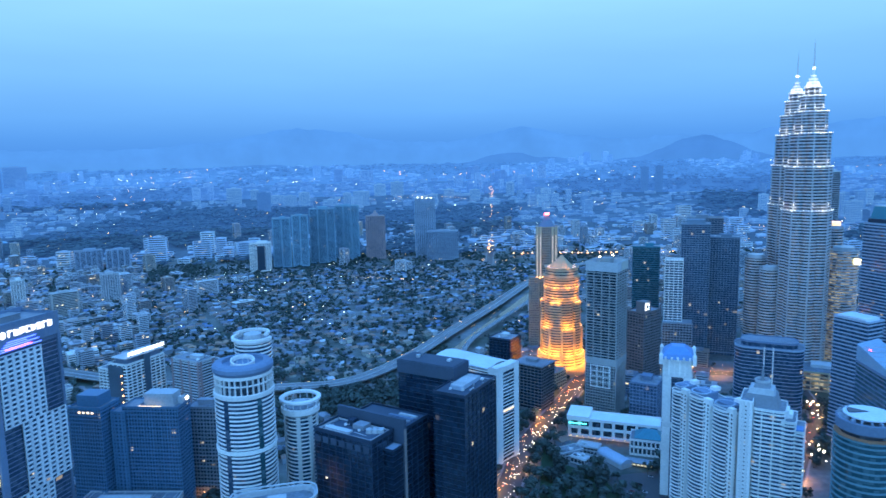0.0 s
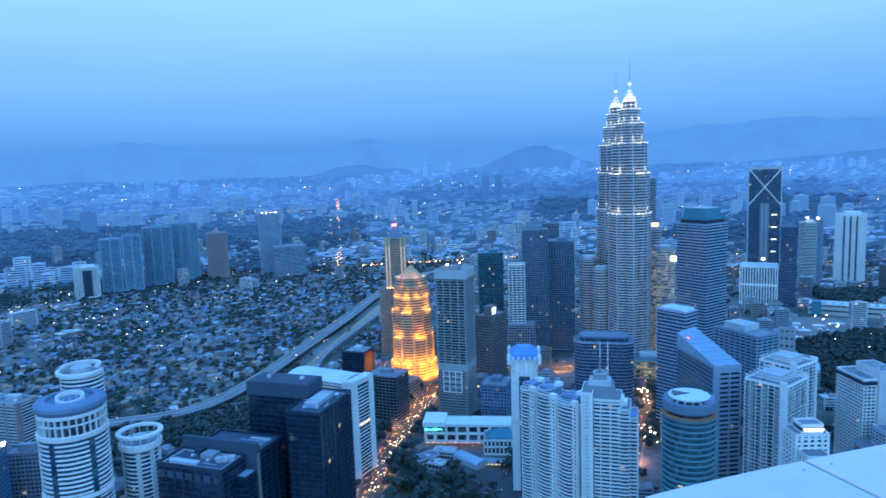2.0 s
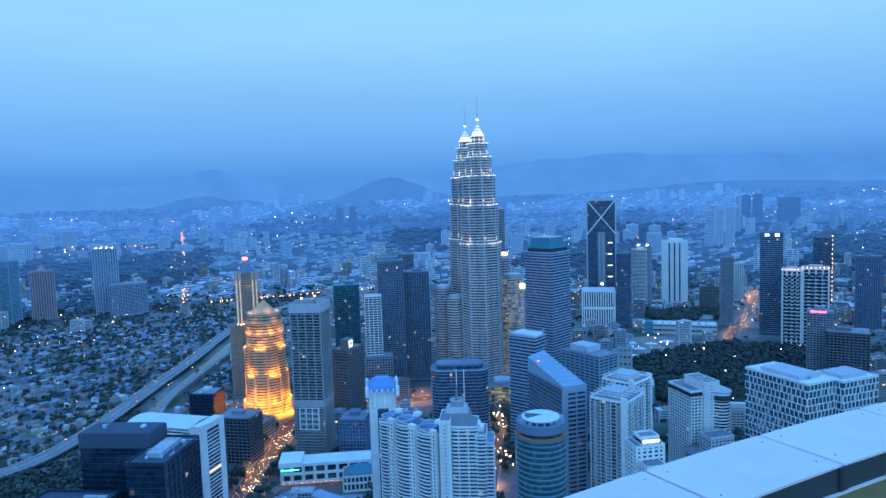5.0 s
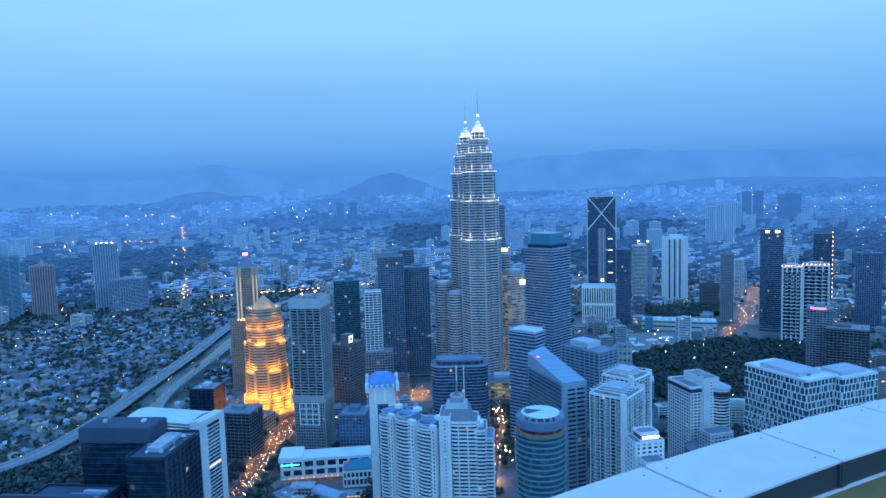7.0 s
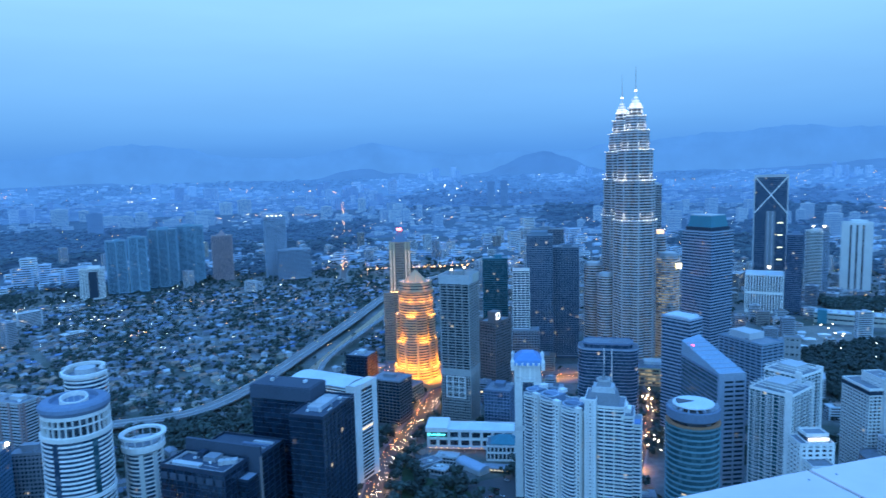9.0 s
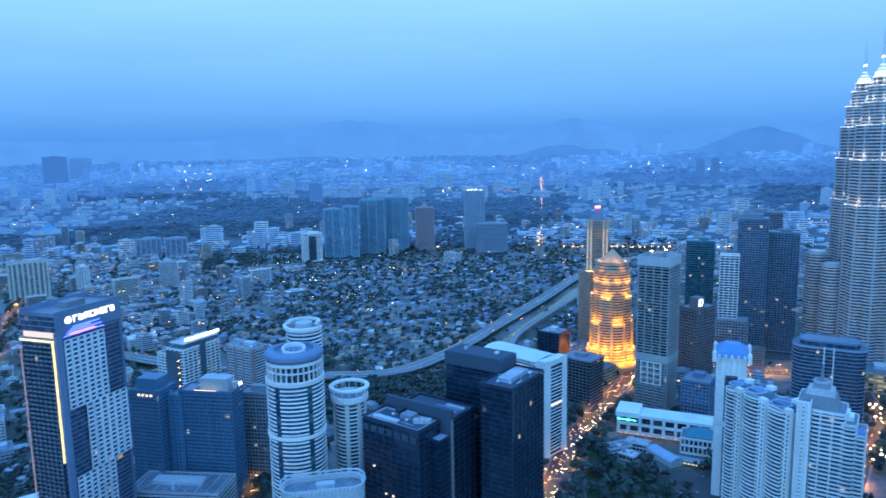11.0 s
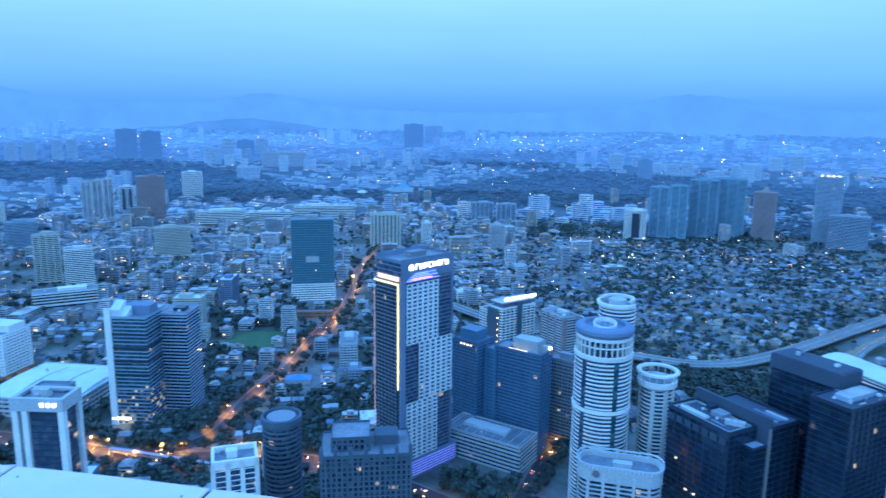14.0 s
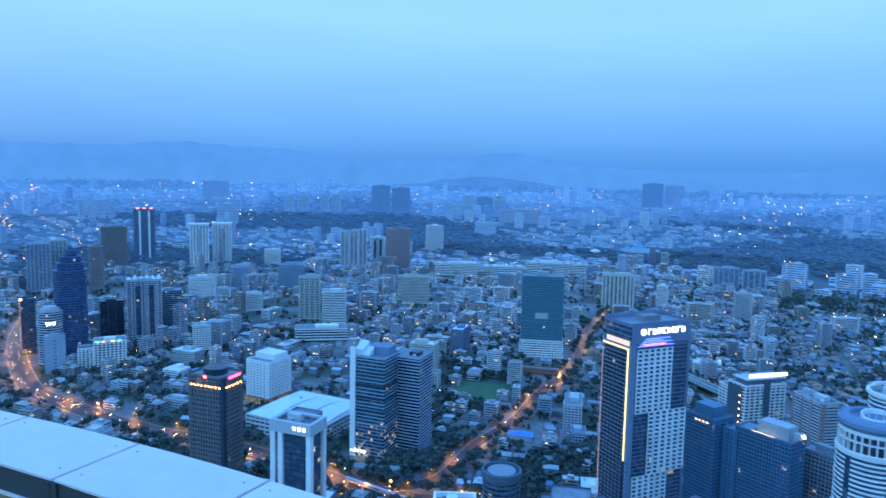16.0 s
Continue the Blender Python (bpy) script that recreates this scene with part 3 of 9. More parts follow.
def pyramid(bm, w, d, z0, z1, x=0.0, y=0.0):
    lo = [bm.verts.new((x + a, y + b, z0)) for a, b in rect(w, d)]
    p = bm.verts.new((x, y, z1))
    bm.faces.new(lo[::-1])
    for i in range(4):
        bm.faces.new((lo[i], lo[(i + 1) % 4], p))


def window_wall(parent, x0, x1, y, z0, z1, bay, fh, out, wall, win, hole=0.62, tall=0.62, axis="x", sign=-1):
    """A panelled block standing proud of a face: floor bands and piers before recessed panes."""
    def b(name, a0, a1, d0, d1, h0, h1, m):
        bm = bmesh.new()
        if axis == "x":
            box(bm, a0, min(y + sign * d0, y + sign * d1), h0, a1, max(y + sign * d0, y + sign * d1), h1)
        else:
            box(bm, min(y + sign * d0, y + sign * d1), a0, h0, max(y + sign * d0, y + sign * d1), a1, h1)
        return part(name, bm, m, parent)
    b("window_panes", x0, x1, -0.2, out * 0.5, z0, z1, win)
    n, k = max(1, round((z1 - z0) / fh)), max(1, round((x1 - x0) / bay))
    fh, bay = (z1 - z0) / n, (x1 - x0) / k
    for i in range(n + 1):
        h = fh * (1 - tall) if 0 < i < n else fh * (1 - tall) * 0.5
        zz = z0 + i * fh - (h / 2 if 0 < i < n else (h if i == n else 0))
        b("spandrel", x0, x1, 0, out, zz, zz + h, wall)
    for j in range(k + 1):
        q = bay * (1 - hole) if 0 < j < k else bay * (1 - hole) * 0.5
        a = x0 + j * bay - (q / 2 if 0 < j < k else (q if j == k else 0))
        b("pier", a, a + q, 0, out + 0.03, z0, z1, wall)


# ---- towers along the near side ----
def platinum_tower():
    w, d, h = 60.0, 34.0, 193.0
    t = thing("panelled_tower", -316, 480, 75, "tall tower with shifted white window panels and a yellow light strip", "tower", clear=42)
    volume(t, rect(w - 1, d - 1), 0, 176, 3.4, 0.5, 0.4, BLUEGREY, GLASSBLUE, 0, split=False)
    # crown with the sign wall
    volume(t, rect(w - 1, d - 1), 176, h, 4.2, 0.6, 0.4, BLUEGREY, GLASSBLUE, 0, split=False, top=1.8)
    box_part("sign_wall", -w / 2 + 0.5, -d / 2 - 0.4, 178, w / 2, -d / 2 + 0.3, h + 2.5, BLUEGREY, t)
    for k in range(6):
        box_part("wall_joint", -w / 2 + 9 + k * 9.6, -d / 2 - 0.46, 178, -w / 2 + 9.25 + k * 9.6, -d / 2 - 0.3, h + 2.4, GREY, t)
    box_part("roof_fin", -w / 2, d / 2 - 1.5, h, w / 2, d / 2 - 0.7, h + 4, BLUEGREY, t)
    clutter(t, w * 0.8, d * 0.7, h + 0.15, 3, GREY)
    # three white panelled blocks on the long face, each shifted
    window_wall(t, -w / 2 + 6, w / 2 - 18, -d / 2 + 0.4, 122, 174, 6.2, 3.4, 1.2, PANELWHITE, GLASSBLUE, 0.64, 0.60)
    window_wall(t, -w / 2 + 20, w / 2 - 1, -d / 2 + 0.4, 70, 122, 6.2, 3.4, 1.2, PANELWHITE, GLASSBLUE, 0.64, 0.60)
    window_wall(t, -w / 2 + 6, w / 2 - 18, -d / 2 + 0.4, 18, 70, 6.2, 3.4, 1.2, PANELWHITE, GLASSBLUE, 0.64, 0.60)
    box_part("corner_fin", -w / 2 - 0.5, -d / 2 - 0.5, 0, -w / 2 + 5.0, -d / 2 + 1.0, 178, BLUEGREY, t)
    # louvres on the end face
    bm = bmesh.new()
    box(bm, -w / 2 - 0.7, -d / 2 + 4, 0, -w / 2 + 0.4, d / 2 - 1, 0.7)
    me = mesh_of("louvre", bm, GREY)
    for i in range(50):
        part("louvre", me, GREY, t, at=pose(0, 0, 3 + i * 3.4))
    for i in range(7):
        box_part("mullion", -w / 2 - 0.9, -d / 2 + 4 + i * 4.5, 0, -w / 2 + 0.3, -d / 2 + 4.4 + i * 4.5, 172, DARK, t)
    light_bar("light_strip", -w / 2 - 1.3, -d / 2 + 1.8, 84, -w / 2 - 0.5, -d / 2 + 3.0, 174, SIGNYELLOW, t, "glowing yellow edge light")
    light_bar("light_strip", -w / 2 - 1.3, -d / 2 + 1.8, 174, -w / 2 - 0.5, d / 2 - 0.5, 175.2, SIGNYELLOW, t, "glowing yellow edge light")
    light_bar("light_strip", -w / 2 - 1.2, d / 2 - 0.45, 20, -w / 2 - 0.5, d / 2 - 0.2, 170, lamp_mat("dim_orange_strip", (1.0, 0.42, 0.10), 0.3), t, "thin orange edge light")
    light_bar("lit_lounge", -w / 2 - 0.4, -d / 2 + 2, 177, -w / 2 - 0.1, d / 2 - 4, 181, lamp_mat("warm_lounge_light", (1.0, 0.62, 0.22), 0.75), t, "warmly lit sky lounge windows")
    box_part("corner_fin", w / 2 - 2.2, -d / 2 - 0.4, 0, w / 2 + 0.3, -d / 2 + 1.0, 178, BLUEGREY, t)
    # lit name as plain shapes, and blue slats under it
    bm = bmesh.new()
    prism(bm, circle(2.6, 20), 0, 0.5)
    bmesh.ops.transform(bm, matrix=pose(-w / 2 + 11, -d / 2 - 0.5, 188, 90), verts=bm.verts)
    part("sign_disc", bm, SIGNWHITE, t, "lit round sign emblem")
    for i in range(8):
        x = -w / 2 + 15.5 + i * 4.9
        bm = bmesh.new()
        box(bm, x, -d / 2 - 0.9, 185.6, x + 1.1, -d / 2 - 0.5, 190.4)
        if i % 3 != 1:
            box(bm, x + 1.1, -d / 2 - 0.9, 189.2, x + 3.4, -d / 2 - 0.5, 190.4)
        if i % 2:
            box(bm, x + 1.1, -d / 2 - 0.9, 185.6, x + 3.4, -d / 2 - 0.5, 186.7)
        if i % 3:
            box(bm, x + 2.4, -d / 2 - 0.92, 186.2, x + 3.5, -d / 2 - 0.48, 189.8)
        part("sign_shape", bm, SIGNWHITE, t, "lit white sign shape")
    for i in range(5):
        light_bar("blue_slat", -w / 2 + 6 + i * 2, -d / 2 - 1.3, 176.5 + i * 1.4, w / 2 - 18 - (i % 2) * 9 - i, -d / 2 - 0.6, 177.0 + i * 1.4, SIGNBLUE, t, "blue lit slat")
    light_bar("red_slat", -w / 2 + 12, -d / 2 - 1.3, 177.3, w / 2 - 26, -d / 2 - 0.9, 177.8, SIGNRED, t, "red lit slat")
    for i in range(6):
        light_bar("podium_light", -w / 2 + 6, -d / 2 - 2.2, 3 + i * 2.4, w / 2 + 4, -d / 2 - 1.6, 3.4 + i * 2.4, lamp_mat("violet_podium_light", (0.12, 0.10, 1.0), 0.7), t, "violet podium strip light")
    box_part("podium", -w / 2 - 2, -d / 2 - 1.7, 0, w / 2 + 6, d / 2 + 5, 17, BLUEGREY, t)


def hotel_pair():
    t = thing("blue_hotel", -302, 564, 80, "blue-grey hotel tower with a narrow window grid", "hotel", "hotel towers", clear=22)
    volume(t, rect(26, 30), 0, 100, 3.3, 1.1, 0.4, HOTELBLUE, GLASSBLUE, 2.6, 0.8)
    prism_part("plant_room", rect(17, 20), 100, 110, HOTELBLUE, t)
    for i in range(4):
        light_bar("lit_window", -13.1, -8 + i * 4, 95.5, -12.5, -6 + i * 4, 97.4, lamp_mat("warm_hotel_window", (1.0, 0.75, 0.4), 1.6), t, "warm lit window")
    w = shift(rect(20, 14), 6, -24)
    volume(t, w, 0, 94, 3.3, 1.6, 0.4, HOTELBLUE, GLASSBLUE, 4, 1.8)
    t = thing("slab_hotel", -250, 566, 84, "blue-grey slab hotel with a narrow window grid", "hotel", "hotel towers", clear=28)
    volume(t, rect(22, 50), 0, 98, 3.3, 1.1, 0.4, HOTELBLUE, GLASSBLUE, 2.6, 0.8)
    prism_part("plant_room", shift(rect(14, 26), 1, -6), 98, 109, PALE, t)
    prism_part("stair_head", shift(rect(6, 7), 4, -20), 98, 104, PALE, t)
    light_bar("roof_light", -10.6, -10, 98.8, -9.8, 10, 99.6, lamp_mat("warm_roof_light", (1.0, 0.7, 0.3), 2.0), t, "warm roof-edge light")
    light_bar("roof_light", 7, -25, 100, 9, -23.5, 102.5, LAMPWHITE, t, "white roof floodlight")
    clutter(t, 16, 40, 98.2, 11, PALE, big=False)
    t = thing("side_block", -217, 598, 84, "grey office slab beside the hotels", "building", clear=16)
    volume(t, rect(16, 34), 0, 84, 3.4, 1.4, 0.4, GREY, GLASS, 3, 0.9)
    clutter(t, 14, 30, 84.2, 5, GREY)


def sign_hotel():
    t = thing("sign_hotel", -332, 704, 66, "white balconied hotel under a long lit roof sign", "hotel", clear=38)
    a = shift(rect(50, 26), 0, -6)
    volume(t, a, 0, 99, 3.2, 1.15, 0.9, WHITE, GLASS, 6, 1.0)
    box_part("dark_core", -2.6, -19.25, 0, 5.5, -18.3, 105, NIGHTSTONE, t)
    box_part("dark_end", -25.3, -14, 0, -24.4, 7.2, 97, NIGHTSTONE, t)
    for i in range(8):
        light_bar("lit_window", -25.5, -12, 38 + i * 7, -25.2, -11, 39.3 + i * 7, LAMPWARM, t, "orange lit window")
    b = shift(rect(26, 16), -12, 14)
    volume(t, b, 0, 92, 3.2, 1.15, 0.9, WHITE, GLASS, 6, 1.0)
    prism_part("roof_pavilion", shift(rect(44, 16), 2, -6), 99, 104.5, BLUEGREY, t)
    prism_part("flat_roof", shift(rect(50, 22), 2, -6), 104.5, 105.6, PALE, t)
    light_bar("sign_board", -20, -17.6, 107.5, 27, -16.8, 111, SIGNWHITE, t, "long lit white roof sign")
    for x in (-16, 0, 16, 26):
        box_part("sign_post", x, -16.8, 104, x + 0.5, -16.3, 108, DARK, t)
    for i in range(9):
        light_bar("lit_stair", -0.5, -19.2, 30 + i * 7, 0.5, -18.9, 31.3 + i * 7, LAMPWARM, t, "orange lit stair window")
    clutter(t, 40, 18, 105.6, 8, PALE, big=False)
    t = thing("apartment_slab", -264, 694, 61, "weathered pale apartment slab with pink piers", "apartment building", clear=24)
    volume(t, rect(22, 40), 0, 100, 3.0, 1.5, 0.5, PALE, GLASS, 0)
    for y in (-19, -6, 6, 19):
        box_part("pink_pier", -11.6, y - 1.2, 0, -10.5, y + 1.2, 101, PINK, t)
    for x in (-8, 8):
        box_part("pink_pier", x - 1.2, -20.6, 0, x + 1.2, -19.5, 101, PINK, t)
    clutter(t, 18, 36, 100.2, 9, PALE)


def round_tower():
    t = thing("round_tower", -150, 490, 17, "white banded round apartment tower with a blue oval crown", "apartment tower", clear=34)
    plan = circle(21.5, 44)
    volume(t, plan, 0, 137, 3.1, 1.3, 0.4, WHITE, GLASSBLUE, 0, top=0.6)
    for z in (0, 93, 134.5):
        bm = bmesh.new()
        ringwall(bm, circle(22.2, 44), circle(20.0, 44), z, z + 2.8)
        part("collar", bm, WHITE, t)
    prism_part("crown_glazing", circle(19.4, 44), 137, 152, GLASS, t)
    bm = bmesh.new()
    box(bm, 19.0, -0.45, 137, 21.0, 0.45, 149)
    me = mesh_of("crown_pier", bm, WHITE)
    for i in range(30):
        part("crown_pier", me, WHITE, t, at=pose(0, 0, 0, 0, 0, i * 12))
    for z, h2 in ((143.5, 0.7), (148.5, 2.4)):
        bm = bmesh.new()
        ringwall(bm, circle(21, 44), circle(19, 44), z, z + h2)
        part("crown_band", bm, WHITE, t)
    lathe("crown_roof", ((20.8, 150.9), (22.2, 153.5), (22.0, 156), (20.2, 157.6), (15.0, 158.2), (14.6, 155.6), (0.2, 155.2)), BLUEGREY, t, 44)
    bm = bmesh.new()
    ringwall(bm, circle(14.2, 32, 0.62), circle(12.8, 32, 0.60), 155.2, 158.8)
    part("oval_rim", bm, WHITE, t)
    for k in range(5):
        box_part("roof_beam", -8 + k * 4 - 0.3, -11, 155.3, -8 + k * 4 + 0.3, 11, 156.2, PALE, t)
    for a, m in ((-62, GLASSTEAL), (-128, GLASSBLUE), (20, GLASSTEAL)):
        bm = bmesh.new()
        pts = [(21.7 * math.cos(radians(a - 5 + k * 1.7)), 21.7 * math.sin(radians(a - 5 + k * 1.7))) for k in range(7)]
        inn = [(18.5 * math.cos(radians(a - 5 + k * 1.7)), 18.5 * math.sin(radians(a - 5 + k * 1.7))) for k in range(7)]
        prism(bm, pts + inn[::-1], 3, 134)
        part("glass_bay", bm, m, t)
    # taller round core behind
    t2 = thing("round_tower", -153, 530, 17, "taller white banded round tower with curved roof fins", "apartment tower", clear=20)
    volume(t2, circle(14.5, 32), 0, 163, 3.05, 1.25, 0.4, WHITE, GLASSBLUE, 0, top=0.8)
    for r, z, a0, a1 in ((16.5, 164, 120, 330), (13.5, 167, -40, 160)):
        bm = bmesh.new()
        n = 24
        po = [(r * math.cos(radians(a0 + (a1 - a0) * k / n)), r * math.sin(radians(a0 + (a1 - a0) * k / n))) for k in range(n + 1)]
        pi = [((r - 2.2) * math.cos(radians(a0 + (a1 - a0) * k / n)), (r - 2.2) * math.sin(radians(a0 + (a1 - a0) * k / n))) for k in range(n + 1)]
        prism(bm, po + pi[::-1], z, z + 2.2)
        part("roof_fin", bm, WHITE, t2)
    prism_part("roof_core", circle(7, 20), 163, 168, PALE, t2)
    # curved lower block in front
    x, y = polar(-15.1, 452)
    t3 = thing("curved_block", x, y, 15, "white curved apartment block with banded floors", "apartment building", clear=34)
    plan = rounded(56, 26, 10)
    volume(t3, plan, 0, 74, 3.1, 1.0, 0.6, PALE, GLASS, 0, top=0.5)
    bm = bmesh.new()
    ringwall(bm, rounded(57, 27, 10.5), rounded(53, 23, 8.5), 68, 78)
    part("crown_wall", bm, PALE, t3)
    bm = bmesh.new()
    ringwall(bm, rounded(58.5, 28.5, 11), rounded(56.8, 26.8, 10.4), 79, 80)
    part("crown_rail", bm, PALE, t3)
    for i in range(16):
        box_part("rail_post", -20 + i * 2.7, -14, 77, -19.6 + i * 2.7, -13.4, 79.2, WHITE, t3)
    for i in range(5):
        box_part("rib", -20 + i * 10 - 1, -13.8, 0, -20 + i * 10 + 1, -12.6, 74, PALE, t3)
    bm = bmesh.new()
    prism(bm, circle(2.6, 18), 0, 0.4)
    bmesh.ops.transform(bm, matrix=pose(-15, -13.7, 73.5, 90), verts=bm.verts)
    part("sign_disc", bm, BROWN, t3, "round emblem on the crown wall")
    clutter(t3, 40, 16, 74.2, 31, PALE)


def ring_tower():
    t = thing("ring_tower", -116, 523, 12, "white round tower under an open ring roof", "apartment tower", clear=22)
    volume(t, circle(12.5, 24), 0, 108, 3.1, 1.1, 0.4, WHITE, GLASSBLUE, 0)
    for a in (-100, -55, -10, 80, 170):
        bm = bmesh.new()
        box(bm, 11.5, -1.6, 0, 13.4, 1.6, 106)
        part("rib", bm, WHITE, t, at=pose(0, 0, 0, 0, 0, a))
    lathe("collar", ((12, 104), (15.2, 106.5), (15.2, 110.5), (12, 110.5)), WHITE, t, 40)
    for i in range(16):
        a = radians(i * 22.5)
        box_part("ring_post", 14.2 * math.cos(a) - 0.4, 14.2 * math.sin(a) - 0.4, 110, 14.2 * math.cos(a) + 0.4, 14.2 * math.sin(a) + 0.4, 116.2, PALE, t)
    lathe("ring_roof", ((16.4, 116), (16.4, 117.6), (15.8, 118.0), (13.2, 118.0), (12.8, 117.6), (12.8, 116), (16.4, 116)), WHITE, t, 48)
    prism_part("core_roof", circle(12, 24), 110, 111.2, ROOFGREY, t)
    prism_part("lift_room", rect(9, 7), 111, 114.5, PALE, t)


def dark_offices():
    t = thing("dark_office", -56, 489, 58, "dark glass office block with a cluttered flat roof", "office building", "dark offices", clear=44)
    volume(t, shift(rect(26.5, 53), -15.25, 4.5), 0, 107, 4.2, 0.35, 0.35, DARK, GLASSBLACK, 7.0, 0.5, top=2.2, roof=BLUEDARK)
    volume(t, shift(rect(29.5, 53), 15.25, -4.5), 0, 109, 4.2, 0.35, 0.35, DARK, GLASSBLACK, 7.0, 0.5, top=1.8, roof=BLUEDARK)
    box_part("screen_wall", -2.0, -31.5, 0, 0.6, 31, 117, BLUEDARK, t)
    volume(t, shift(rect(13, 8.5), -8.4, -26), 0, 98, 4.2, 0.35, 0.35, DARK, GLASSBLACK, 0, top=0.8, roof=PALEBLUE)
    box_part("stone_strip", -2.4, -31.9, 0, 0.2, -31.4, 110, UMBER, t)
    # pale spandrels under the parapet
    for k in range(7):
        box_part("top_panel", -28.75, -20 + k * 7.5, 99, -28.4, -14.6 + k * 7.5, 103.6, BLUEDARK, t)
    bm = bmesh.new()
    ringwall(bm, shift(rect(22, 48), -15.25, 4.5), shift(rect(21.2, 47.2), -15.25, 4.5), 107, 108.4)
    part("roof_rail", bm, PALE, t)
    prism_part("long_hatch", shift(rect(5, 22), -21, 14), 107.1, 108.6, PALE, t)
    prism_part("grey_plant_room", shift(rect(9, 10), -9, 2), 107, 110.5, GREY, t)
    for k in range(3):
        prism_part("round_tank", shift(circle(2.6, 16), -14 + k * 2.2, -9 - k * 3.4), 107.1, 110.2, PALE, t)
    prism_part("dark_hood", shift(rect(6, 5), -7, 12), 107.1, 111.5, DARK, t)
    for k in range(4):
        box_part("roof_louvre", 6 + k * 5, -26, 109.1, 8.6 + k * 5, 8 - k * 6, 110.3, (PALE, GREY, BLUEGREY, PALE)[k], t)
    roof_plant(t, -26, -5, -20, 28, 107.2, 12, 22)
    for z, y0 in ((30, -16), (52, 2), (52, 9), (71, 20), (18, -6)):
        light_bar("lit_window", -28.6, y0, z, -28.35, y0 + 1.8, z + 1.3, lamp_mat("warm_office_window", (1.0, 0.8, 0.45), 1.4), t, "single lit office window")
    # tall black pair
    t = thing("black_tower", 15, 499, 59.6, "tall black glass office tower with a sloped roof light", "office tower", "dark offices", clear=36)
    volume(t, rect(51, 27), 0, 133, 4.0, 0.3, 0.3, DARK, GLASSBLACK, 0, top=1.6, roof=BLUEDARK)
    for i in range(9):
        box_part("mullion", -25.6 + i * 6.3, -13.8, 0, -25.2 + i * 6.3, -13.2, 133, DARK, t)
    bm = bmesh.new()
    box(bm, -14, -5, 133, 16, 5, 136)
    light = part("roof_light", bm, PALEBLUE, t, "pale ribbed roof light")
    for i in range(9):
        box_part("rib", -13 + i * 3.2, -5.2, 135.8, -11.4 + i * 3.2, 5.2, 136.7, PALE, light)
    clutter(t, 44, 20, 133.2, 23, GREY, big=False)
    roof_plant(t, -23, 23, -12, 12, 133.2, 18, 24)
    t3 = thing("black_tower", -10, 531, 59.6, "black glass tower wing with a blank grey top", "office tower", "dark offices", clear=24)
    volume(t3, rect(24, 52), 0, 134, 4.0, 0.3, 0.3, DARK, GLASSBLACK, 0, split=False, top=0.2)
    box_part("blank_wall", -12.3, -26.3, 133, 12.3, 26.3, 143, BLUEDARK, t3)
    prism_part("roof_deck", rect(23, 50), 143, 143.6, BLUEDARK, t3)
    clutter(t3, 20, 44, 143.6, 25, GREY, big=False)


